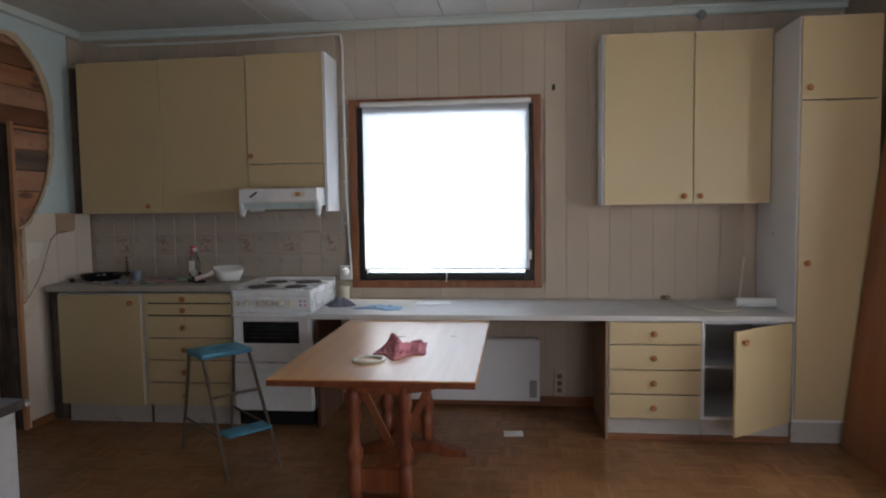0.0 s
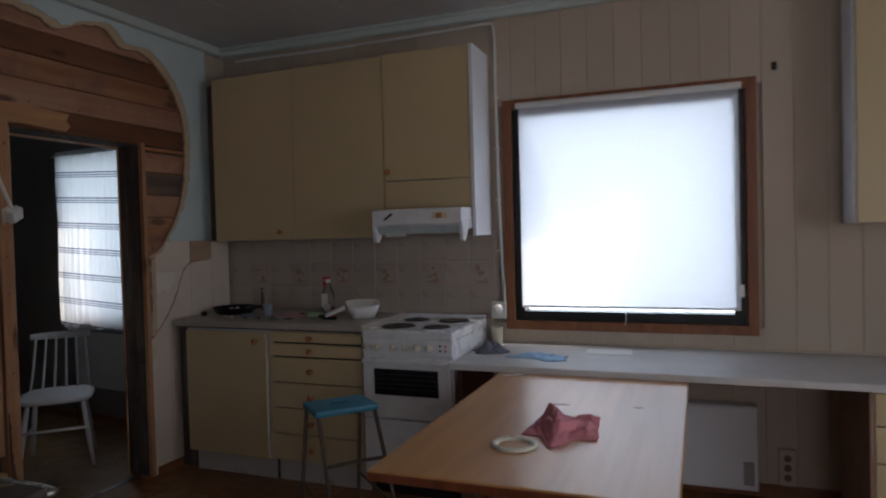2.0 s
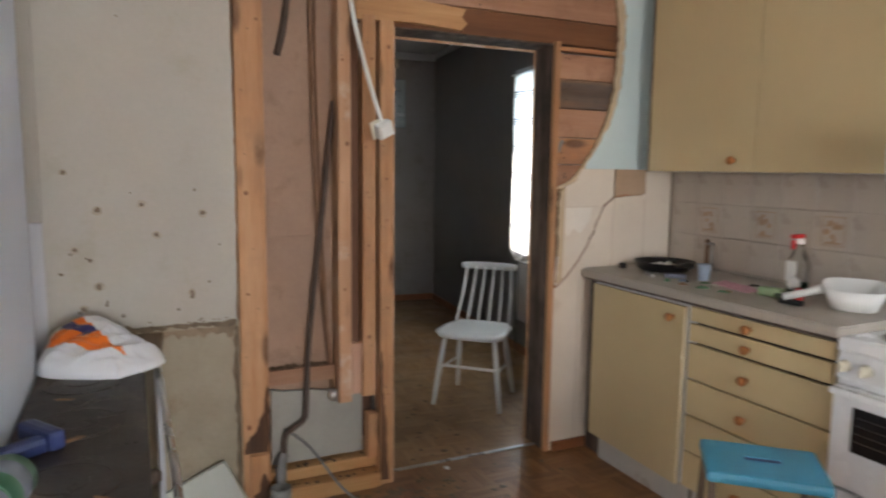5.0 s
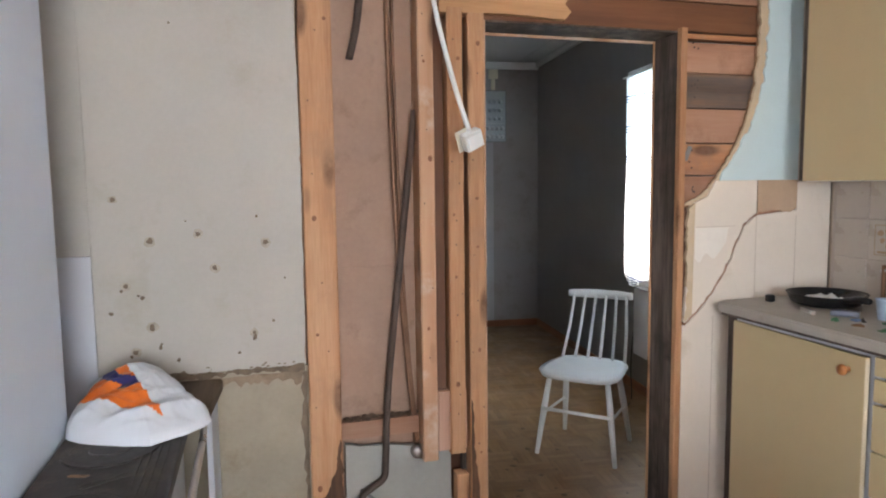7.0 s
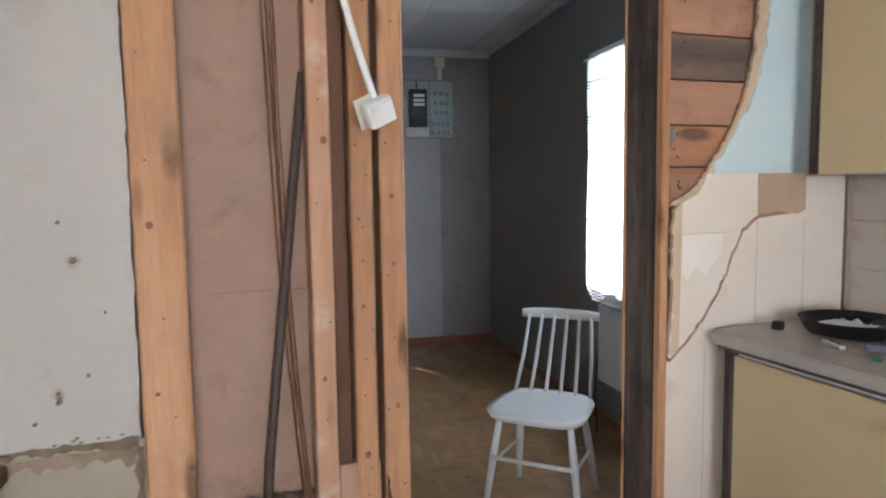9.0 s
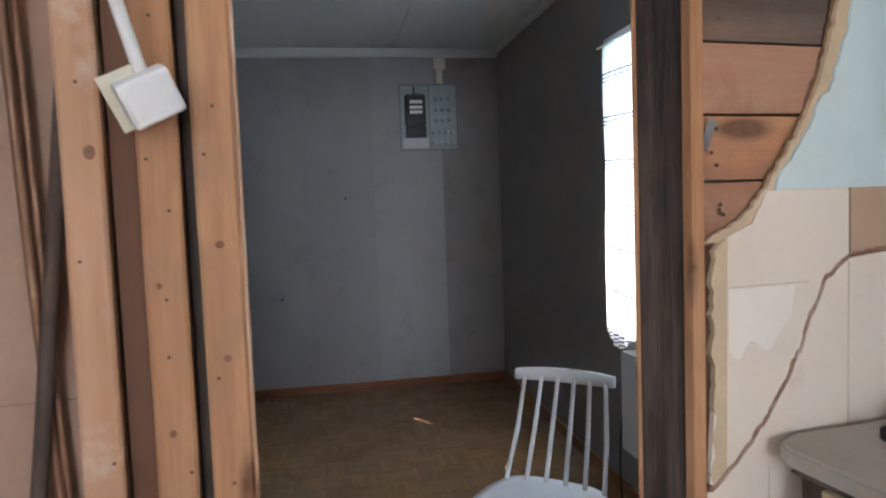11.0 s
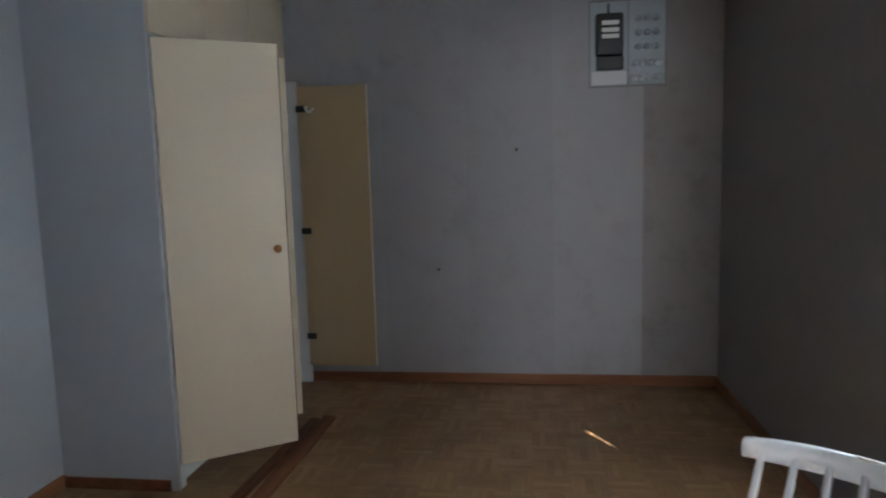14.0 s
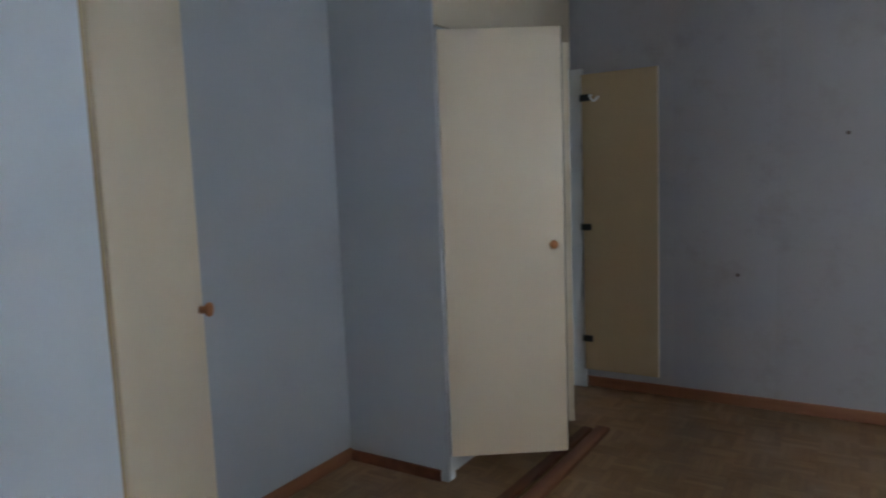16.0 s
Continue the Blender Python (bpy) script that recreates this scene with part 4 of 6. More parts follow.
for k in range(NZ + 1):
    z = 1.36 * k / NZ
    row = []
    for i in range(NX + 1):
        u = i / NX
        amp = 0.010 + 0.022 * (1 - k / NZ)
        fold = amp * math.sin(u * 46 + 1.6 * math.sin(u * 7)) + 0.012 * noise.noise(Vector((u * 6, z * 2.5, 2)))
        fold *= min(1.0, 0.12 + 7 * u)
        hem = 0.02 * math.sin(u * 19 + 1) + 0.03 * noise.noise(Vector((u * 3.5, 0, 9)))
        row.append(bm.verts.new((-0.474 + 0.934 * u + 0.02 * noise.noise(Vector((z * 2, u, 4))), -abs(fold), z + hem * (1 - k / NZ) ** 3)))
    rows.append(row)
for a, b in zip(rows, rows[1:]):
    for i in range(NX):
        bm.faces.new((a[i], a[i + 1], b[i + 1], b[i]))
part("cloth", bm, CURTAIN, curtain, smooth=True)
part("rod", tube([(-0.50, -0.012, 1.355), (0.50, -0.012, 1.355)], 0.006, 8), PLASTIC, curtain)


def radiator(m, w, h, label, fins):
    ob = thing("radiator", m, label, "radiator")
    part("panel", box(-w / 2, -0.035, 0, w / 2, 0.0, h, 0.008), WHITE, ob)
    part("back_panel", box(-w / 2 + 0.02, 0.006, 0.02, w / 2 - 0.02, 0.05, h - 0.01, 0.004), BLACK, ob, "dark convector back")
    part("top_grille", box(-w / 2 + 0.004, -0.034, h, w / 2 - 0.004, 0.05, h + 0.006, 0.002), BLACK if fins else WHITE, ob)
    for x in (-w / 2 + 0.12, w / 2 - 0.12):
        part("bracket", box(x - 0.015, 0.05, 0.04, x + 0.015, 0.062, h - 0.04, 0.002), STEEL, ob)
    part("thermostat", box(w / 2 - 0.07, -0.042, 0.03, w / 2 - 0.02, -0.034, 0.15, 0.003), CONCRETE, ob, "grey thermostat cover")
    return ob


radiator(pose(-0.05, WN - 0.064, 0.055), 0.94, 0.43, "flat white electric radiator on the wall under the worktop", False)
radiator(TB @ pose(2.80, -0.066, 0.30), 0.90, 0.43, "flat white radiator under the back room window", True)

# ---- kitchen cabinets, left ----
def unit(name, m, w, d, h, label, mat_side=WHITE, bottom=0.0, opened=False, group=""):
    """A carcass with its front at local y = 0 and its back at y = d."""
    ob = thing(name, m, label, "cabinet", group)
    t = 0.018
    part("side", box(0, 0.018, 0, t, d, h, 0.001), mat_side, ob)
    part("side", box(w - t, 0.018, 0, w, d, h, 0.001), mat_side, ob)
    part("bottom", box(t, 0.02, 0, w - t, d, t, 0.001), WHITE, ob)
    part("top", box(t, 0.02, h - t, w - t, d, h, 0.001), WHITE, ob)
    part("back", box(t, d - 0.006, t, w - t, d, h - t, 0), WHITE, ob)
    return ob


def front(parent, name, x0, x1, z0, z1, knob=None, mat=YELLOW, label="", gap=0.0015):
    dr = part(name, box(x0 + 0.0015, 0, z0 + gap, x1 - 0.0015, 0.017, z1 - 0.0015, 0.003), mat, parent, label)
    if knob:
        put_knob(dr, knob[0], 0.0, knob[1])
    return dr


YF = 3.588
PALE_EDGE = plain("pale_yellow_edge", (0.70, 0.60, 0.42), 0.5, 0.05)
def base_plinth(parent, w):
    part("plinth", box(0.02, 0.05, -0.13, w, 0.066, 0.0, 0.002), PLINTH, parent, "scuffed white plinth, shade put into its colour")


c = unit("base_cabinet", pose(-2.785, YF, 0.13), 0.60, 0.60, 0.755, "yellow base cabinet with one door under the worktop", group="left kitchen run")
dr = front(c, "door", 0.0, 0.597, 0.0, 0.742, (0.535, 0.69), label="yellow door standing slightly ajar")
dr.rotation_euler = (0, 0, radians(-1.8))
part("edge_band", box(0.5956, 0.001, 0.004, 0.5975, 0.016, 0.738, 0.0005), PALE_EDGE, dr, "pale edge band")
base_plinth(c, 0.60)
c = unit("drawer_cabinet", pose(-2.183, YF, 0.13), 0.618, 0.60, 0.755, "yellow base cabinet with six drawers of two heights", group="left kitchen run")
# Black sheet paints the shade seen through the gaps between drawers.
part("inside", box(0.02, 0.03, 0.02, 0.598, 0.034, 0.735, 0), BLACK, c, "black sheet that puts shade behind the drawer gaps")
zs = [0.0, 0.155, 0.305, 0.452, 0.600, 0.680, 0.748]
for a, b in zip(zs, zs[1:]):
    front(c, "drawer", 0.006, 0.612, a, b, (0.285, (a + b) / 2), gap=0.008 if a > 0.59 else 0.005)
base_plinth(c, 0.618)
worktop = thing("worktop", pose(0, 0, 0), "worn speckled grey laminate worktop over the cabinets beside the cooker", "worktop")
bm = bmesh.new()
plan = [(-2.905, 3.64), (-2.885, 3.592), (-2.85, 3.572), (-1.562, 3.572), (-1.562, WN - 0.012), (-2.905, WN - 0.012)]
lo_, hi_ = ([bm.verts.new((x, y, z)) for x, y in plan] for z in (0.892, 0.928))
bm.faces.new(hi_)
bm.faces.new(lo_[::-1])
for i in range(6):
    bm.faces.new((lo_[i], lo_[(i + 1) % 6], hi_[(i + 1) % 6], hi_[i]))
bmesh.ops.bevel(bm, geom=list(bm.edges), offset=0.006, segments=2, affect="EDGES")
part("slab", bm, COUNTER, worktop)
# Shadow line under the worktop, painted as a dark strip.
part("front_strip", box(-2.84, 3.576, 0.884, -1.564, 3.59, 0.8915, 0.001), DARKPOST, worktop, "dark strip standing for the shadow gap under the front edge")
part("wall_strip", box(-2.90, WN - 0.022, 0.9285, -1.565, WN - 0.0125, 0.937, 0.002), COUNTER, worktop)
# Dark colour of this filler paints the shade between cabinet and wall.
tagged(link("wall_panel", box(-2.90, 3.66, 0.0, -2.787, 3.675, 0.885, 0.002), DARKPOST), "dark filler standing for the shaded gap between cabinet and wall", "panel")

YU = 3.88
c = unit("wall_cabinet", pose(-2.775, YU, 1.402), 0.603, 0.295, 1.045, "yellow wall cabinet with one door", group="left wall cabinets")
front(c, "door", 0.0, 0.603, 0.0, 1.045, (0.505, 0.05))
c = unit("wall_cabinet", pose(-2.171, YU, 1.402), 0.618, 0.295, 1.05, "yellow wall cabinet with one plain door", group="left wall cabinets")
front(c, "door", 0.0, 0.618, 0.0, 1.05)
c = unit("wall_cabinet", pose(-1.551, YU, 1.56), 0.55, 0.295, 0.90, "shorter yellow wall cabinet above the cooker hood", group="left wall cabinets")
front(c, "door", 0.0, 0.535, 0.165, 0.90, (0.03, 0.22))
front(c, "flap", 0.0, 0.535, 0.0, 0.163)
part("end_panel", box(0.537, 0.0, -0.16, 0.556, 0.295, 0.90, 0.002), WHITE, c, "white end panel")
part("end_edge", box(0.535, -0.006, 0.0, 0.556, 0.0, 0.90, 0.001), WHITE, c)
# The gap to the wall gets its shade from this dark strip.
tagged(link("filler_strip", box(-2.905, 3.99, 1.405, -2.78, 4.0, 2.44, 0.002), DARKPOST), "dark strip standing for the shaded gap beside the wall cabinet", "panel")

hood = thing("cooker_hood", pose(-1.545, 3.70, 1.37), "white metal cooker hood under the wall cabinet", "cooker hood")
bm = bmesh.new()
prof = [(0.0, 0.10), (0.0, 0.178), (0.02, 0.186), (0.47, 0.186), (0.47, 0.07), (0.05, 0.075)]
L, R = ([bm.verts.new((x, y, z)) for y, z in prof] for x in (0.0, 0.525))
for i in range(len(prof)):
    j = (i + 1) % len(prof)
    bm.faces.new((L[i], L[j], R[j], R[i]))
bm.faces.new(L[::-1])
bm.faces.new(R)
bmesh.ops.bevel(bm, geom=list(bm.edges), offset=0.004, segments=2, affect="EDGES")
part("body", bm, ENAMEL, hood)
for x in (-0.004, 0.511):
    bm = bmesh.new()
    prof = [(0.005, 0.108), (0.02, 0.012), (0.05, 0.0), (0.075, 0.02), (0.10, 0.06), (0.16, 0.085), (0.30, 0.095)]
    a, b = ([bm.verts.new((q, y, z)) for y, z in prof] for q in (x, x + 0.018))
    for i in range(len(prof)):
        j = (i + 1) % len(prof)
        bm.faces.new((a[i], a[j], b[j], b[i]))
    caps = [bm.faces.new(a[::-1]), bm.faces.new(b)]
    bm.normal_update()
    bmesh.ops.triangulate(bm, faces=caps)
    part("side_wing", bm, ENAMEL, hood)
part("visor", moved(box(0.016, 0, -0.062, 0.509, 0.005, 0.0, 0.002), Matrix.Translation((0, 0.014, 0.098)) @ Matrix.Rotation(radians(38), 4, "X")), plain("hood_visor", (0.50, 0.60, 0.62), 0.25, 0.05), hood, "bluish plastic visor")
part("switch", moved(box(-0.03, -0.003, -0.006, 0.03, 0.003, 0.006, 0.002), Matrix.Translation((0.10, -0.003, 0.145)) @ Matrix.Rotation(radians(-35), 4, "Y")), BLACK, hood, "black slide switch")
part("label_plate", box(0.36, -0.003, 0.128, 0.45, 0.001, 0.162, 0.002), OFFWHITE, hood)
part("lamp_switch", box(0.385, -0.012, 0.132, 0.42, -0.003, 0.158, 0.004), KNOB, hood, "brown switch")

# tiles over the worktop, each a piece
tiling = tagged(link("tile_wall", box(PX + 0.02, WN - 0.006, 0.90, -0.96, WN - 0.001, 1.41, 0), GROUT), "beige wall tiles with brown flower motifs behind the cooker", "wall", kind="structure")
tw, th = 0.159, 0.160
tile_me = None
for r in range(3):
    for cidx in range(12):
        x0 = -2.885 + cidx * tw
        ob = link("tile", box(-tw / 2 + 0.0015, -0.006, -th / 2 + 0.0015, tw / 2 - 0.0015, 0, th / 2 - 0.0015, 0.0025, seg=1), TILE, tiling) if tile_me is None else new("tile", tile_me)
        tile_me = ob.data
        ob.parent = tiling
        ob.location = (x0 + tw / 2, WN - 0.006, 0.93 + th * (r + 0.5))
        if r == 1 and cidx % 2 == 1:
            random.seed(cidx)
            bm = bmesh.new()
            for q in range(9):
                px, pz, pr = random.uniform(-0.03, 0.03), random.uniform(-0.04, 0.04), random.uniform(0.006, 0.014)
                moved_disc = lathe([(pr, 0), (pr, 0.0008)], 7)
                moved(moved_disc, Matrix.Translation((ob.location.x + px, WN - 0.0125, ob.location.z + pz)) @ Matrix.Rotation(radians(90), 4, "X"))
                me = bpy.data.meshes.new("tmp")
                moved_disc.to_mesh(me)
                moved_disc.free()
                bm.from_mesh(me)
                bpy.data.meshes.remove(me)
            box(ob.location.x - 0.035, WN - 0.0128, ob.location.z - 0.052, ob.location.x + 0.035, WN - 0.0122, ob.location.z - 0.044, 0, bm)
            for x0, z0, x1, z1 in ((-0.05, -0.06, 0.05, -0.057), (-0.05, 0.057, 0.05, 0.06), (-0.05, -0.057, -0.047, 0.057), (0.047, -0.057, 0.05, 0.057)):
                box(ob.location.x + x0, WN - 0.0127, ob.location.z + z0, ob.location.x + x1, WN - 0.0122, ob.location.z + z1, 0, bm)
            link("flower_motif", bm, FLOWER, tiling, "brown printed flower motif")

# ---- cooker ----
cooker = thing("cooker", pose(-1.555, 3.562, 0.0), "white freestanding electric cooker with four hotplates", "cooker")
W = 0.518
part("body", box(0, 0.02, 0.118, W, 0.60, 0.86, 0.006), ENAMEL, cooker)
part("plinth", box(0.02, 0.08, 0.0, W - 0.02, 0.58, 0.118, 0.002), BLACK, cooker, "black recessed plinth")
part("hob", box(-0.003, 0.0, 0.86, W + 0.003, 0.60, 0.905, 0.012), ENAMEL, cooker)
panel = part("control_panel", moved(box(0.0, -0.012, 0.0, W, 0.012, 0.105, 0.006), Matrix.Translation((0, 0.012, 0.775)) @ Matrix.Rotation(radians(-8), 4, "X")), ENAMEL, cooker)
for x in (0.035, 0.10, 0.19, 0.255, 0.325, 0.395):
    k = part("control_knob", moved(lathe([(0.019, 0), (0.018, 0.008), (0.014, 0.02), (0.012, 0.024)], 16), Matrix.Rotation(radians(98), 4, "X")), OFFWHITE, panel, "cream control knob", True)
    k.location = (x, -0.004, 0.822)
    g = part("grip", box(-0.004, -0.033, -0.017, 0.004, -0.022, 0.017, 0.002), OFFWHITE, panel)
    g.location = (x, -0.004, 0.822)
for x, z in ((0.455, 0.835), (0.485, 0.835), (0.455, 0.81), (0.485, 0.81)):
    part("indicator", moved(lathe([(0.006, 0), (0.006, 0.004)], 10), Matrix.Translation((x, -0.006, z)) @ Matrix.Rotation(radians(90), 4, "X")), BLACK if x < 0.47 else RED, panel)
door = part("oven_door", box(0.006, -0.012, 0.44, W - 0.006, 0.02, 0.76, 0.008), ENAMEL, cooker)
part("oven_window", box(0.075, -0.016, 0.565, W - 0.075, -0.011, 0.705, 0.004), GLOSSBLACK, door, "dark oven window")
part("handle", box(0.012, -0.045, 0.735, W - 0.012, -0.015, 0.757, 0.008), ENAMEL, door)
part("storage_drawer", box(0.006, -0.008, 0.122, W - 0.006, 0.02, 0.432, 0.006), ENAMEL, cooker)
part("drawer_grip", box(0.05, -0.016, 0.385, W - 0.05, -0.007, 0.405, 0.004), ENAMEL, cooker)
for z in (0.60, 0.625, 0.65, 0.675):
    part("oven_rack", box(0.085, -0.0165, z, W - 0.085, -0.0155, z + 0.0025, 0.0003), IRON, door, "faint rack line behind the glass")
for x, y, r in ((0.145, 0.16, 0.092), (0.375, 0.16, 0.074), (0.145, 0.42, 0.074), (0.375, 0.42, 0.088)):
    part("hotplate", moved(lathe([(r, 0), (r, 0.006), (r - 0.006, 0.010), (0.022, 0.010), (0.018, 0.007), (0.001, 0.007)], 32), Matrix.Translation((x, y, 0.904))), HOTPLATE, cooker, "dark iron hotplate", True)
    part("ring", moved(lathe([(r + 0.008, 0), (r + 0.007, 0.004), (r, 0.005)], 32), Matrix.Translation((x, y, 0.9035))), STEEL, cooker, smooth=True)
part("lid_edge", box(0.0, 0.575, 0.905, W, 0.598, 0.925, 0.004), ENAMEL, cooker)

# ---- long low worktop and cabinets, right ----
YD = 3.52
lw = thing("long_worktop", pose(0, 0, 0), "long low worn grey worktop running under the window", "worktop")
part("slab", box(-1.025, 3.5, 0.730, 1.862, WN - 0.002, 0.762, 0.006), DESK, lw)
part("front_edge", box(-1.025, 3.494, 0.7305, 1.862, 3.4995, 0.7605, 0.002), plain("worn_edge_strip", (0.55, 0.54, 0.52), 0.4, 0.08), lw, "pale edge strip")
part("wall_strip", box(-0.9, WN - 0.014, 0.7625, 1.862, WN - 0.0025, 0.772, 0.003), BOARD, lw)
# Darkened so that the space under the worktop reads as shaded.
tagged(link("worktop_support", box(-1.02, 3.60, 0.0, -1.0, WN - 0.02, 0.727, 0.002), RECESS), "end support under the worktop, shade put into its dark colour", "panel")
c = unit("drawer_cabinet", pose(0.808, YD, 0.13), 0.545, 0.62, 0.596, "yellow cabinet with four drawers under the low worktop", group="right base cabinets")
for a, b in ((0.0, 0.15), (0.15, 0.299), (0.299, 0.453), (0.453, 0.592)):
    front(c, "drawer", 0.004, 0.541, a, b, (0.265, (a + b) / 2), gap=0.005)
part("plinth", box(0.0, 0.03, -0.13, 0.545, 0.046, 0.0, 0.002), PLINTH, c, "scuffed white plinth, shade put into its colour")
part("plinth_strip", box(-0.01, 0.012, -0.13, 0.545, 0.029, -0.095, 0.003), SKIRT, c, "brown strip at the floor")
# Brown stands for shade on this side; the carcass itself is white.
part("outer_side", box(-0.014, 0.0, -0.13, -0.001, 0.62, 0.596, 0.002), PINKBOARD, c, "side panel with shade put into its brown colour")
c = unit("base_cabinet", pose(1.355, YD, 0.13), 0.505, 0.62, 0.596, "yellow base cabinet with its door standing open", group="right base cabinets")
part("shelf", box(0.02, 0.1, 0.29, 0.485, 0.6, 0.305, 0.001), WHITE, c)
part("plinth", box(0.0, 0.03, -0.13, 0.505, 0.046, 0.0, 0.002), PLINTH, c, "scuffed white plinth, shade put into its colour")
part("plinth_strip", box(0.0, 0.012, -0.13, 0.505, 0.029, -0.095, 0.003), SKIRT, c, "brown strip at the floor")
dr = part("door", box(-0.50, 0.0, 0.002, 0.0, 0.017, 0.592, 0.003), YELLOW, c, "yellow door swung open")
dr.location = (0.502, -0.004, 0.0)
dr.rotation_euler = (0, 0, radians(36))
put_knob(dr, -0.445, 0.0, 0.53)
c = unit("wall_cabinet", pose(0.822, 3.92, 1.415), 1.045, 0.255, 1.092, "yellow double wall cabinet with two doors")
front(c, "door", 0.012, 0.57, 0.0, 1.092, (0.512, 0.052))
front(c, "door", 0.572, 1.045, 0.0, 1.085, (0.612, 0.052))
tall = unit("tall_cabinet", pose(1.872, YD, 0.125), 0.44, 0.65, 2.345, "tall yellow larder cabinet with a small upper door")
front(tall, "door", 0.006, 0.436, 0.02, 1.87, (0.052, 0.945))
front(tall, "upper_door", 0.006, 0.436, 1.874, 2.34, (0.045, 1.94))
part("plinth", box(0.0, 0.03, -0.125, 0.44, 0.046, 0.0, 0.002), PLINTH, tall, "scuffed white plinth, shade put into its colour")
part("lock", moved(lathe([(0.006, 0), (0.004, 0.004)], 10), Matrix.Translation((0.0, 0.36, 1.10)) @ Matrix.Rotation(radians(-90), 4, "Y")), BLACK, tall)
leaning = thing("loose_door", pose(2.125, 3.49, 0.0), "loose brown veneered door leaning against the wall", "door")
d = part("leaf", box(0, -0.85, 0, 0.035, 0, 2.02, 0.004), BROWNDOOR, leaning)
d.rotation_euler = (0, radians(6.0), 0)

# ---- dining table ----
table = thing("dining_table", pose(-0.333, 2.836, 0.0), "varnished orange-brown wooden table on two turned trestles", "table")
part("tabletop", box(-0.434, -0.732, 0.700, 0.434, 0.735, 0.730, 0.006), TABLE, table)
part("edge_band", box(-0.432, -0.7355, 0.700, 0.432, -0.7325, 0.7255, 0.001), TABLE_DARK, table, "red-brown edge band")
part("scuff", sheet(torn([(-0.03, 0.0), (0.0, -0.006), (0.035, 0.002)], 0.006, 0.004, 3) + torn([(0.03, 0.008), (0.0, 0.012), (-0.028, 0.006)], 0.006, 0.004, 8), -0.0004, 0.0004), TAN_DARK, table, "small dark scuff").matrix_local = Matrix(((0, 1, 0, -0.03), (0, 0, 1, 0.14), (1, 0, 0, 0.7304), (0, 0, 0, 1)))
part("scuff", sheet(torn([(-0.02, 0.0), (0.0, -0.004), (0.02, 0.002)], 0.006, 0.003, 5) + torn([(0.018, 0.005), (0.0, 0.006), (-0.018, 0.004)], 0.006, 0.002, 8), -0.0004, 0.0004), TAN_DARK, table).matrix_local = Matrix(((0, 1, 0, 0.26), (0, 0, 1, 0.17), (1, 0, 0, 0.7304), (0, 0, 0, 1)))
for y in (-0.39, 0.37):
    bm = bmesh.new()
    n = 16
    a, b = [], []
    for i in range(n + 1):
        u = -0.385 + 0.77 * i / n
        z = 0.699 - 0.028 - 0.092 * max(0.0, math.cos(u / 0.385 * math.pi / 2)) ** 0.7
        a.append((u, z))
    rows = []
    for yy in (y - 0.03, y + 0.03):
        rows.append(([bm.verts.new((u, yy, 0.699)) for u, z in a], [bm.verts.new((u, yy, z)) for u, z in a]))
    for i in range(n):
        bm.faces.new((rows[0][0][i], rows[0][0][i + 1], rows[0][1][i + 1], rows[0][1][i]))
        bm.faces.new((rows[1][0][i], rows[1][1][i], rows[1][1][i + 1], rows[1][0][i + 1]))
        bm.faces.new((rows[0][1][i], rows[0][1][i + 1], rows[1][1][i + 1], rows[1][1][i]))
        bm.faces.new((rows[0][0][i], rows[1][0][i], rows[1][0][i + 1], rows[0][0][i + 1]))
    for e in (0, n):
        bm.faces.new((rows[0][0][e], rows[0][1][e], rows[1][1][e], rows[1][0][e]))
    part("top_rail", bm, TABLE_DARK, table)
    for x in (-0.152, 0.085):
        prof = [(0.030, 0.085), (0.034, 0.12), (0.034, 0.23), (0.024, 0.245), (0.036, 0.27), (0.040, 0.30), (0.026, 0.34), (0.024, 0.42), (0.036, 0.47), (0.026, 0.50), (0.034, 0.52), (0.034, 0.63)]
        part("leg", moved(lathe(prof, 14), Matrix.Translation((x, y, 0))), TABLE_DARK, table, "turned post", True)
    part("cross_rail", box(-0.15, y - 0.018, 0.12, 0.085, y + 0.018, 0.225, 0.005), TABLE_DARK, table)
    bm = bmesh.new()
    prof = [(-0.34, 0.0), (-0.34, 0.03), (-0.25, 0.045), (-0.14, 0.085), (0.14, 0.085), (0.25, 0.045), (0.34, 0.03), (0.34, 0.0), (0.22, 0.0), (0.14, 0.02), (-0.14, 0.02), (-0.22, 0.0)]
    f, g = ([bm.verts.new((u - 0.033, yy, z)) for u, z in prof] for yy in (y - 0.033, y + 0.033))
    for i in range(len(prof)):
        j = (i + 1) % len(prof)
        bm.faces.new((f[i], f[j], g[j], g[i]))
    for a in (f[::-1], g):
        fc = bm.faces.new(a)
        bmesh.ops.triangulate(bm, faces=[fc])
    part("foot", bm, TABLE_DARK, table)
part("stretcher", box(-0.083, -0.36, 0.155, 0.017, 0.34, 0.18, 0.005), TABLE_DARK, table)
for s in (-1, 1):
    bm = box(-0.02, -0.011, 0, 0.02, 0.011, 0.56, 0.003)
    br = part("brace", bm, TABLE_DARK, table, "slanting brace")
    br.matrix_local = pose(-0.033 + s * 0.024, 0, 0.182, 0, s * 26, 0)

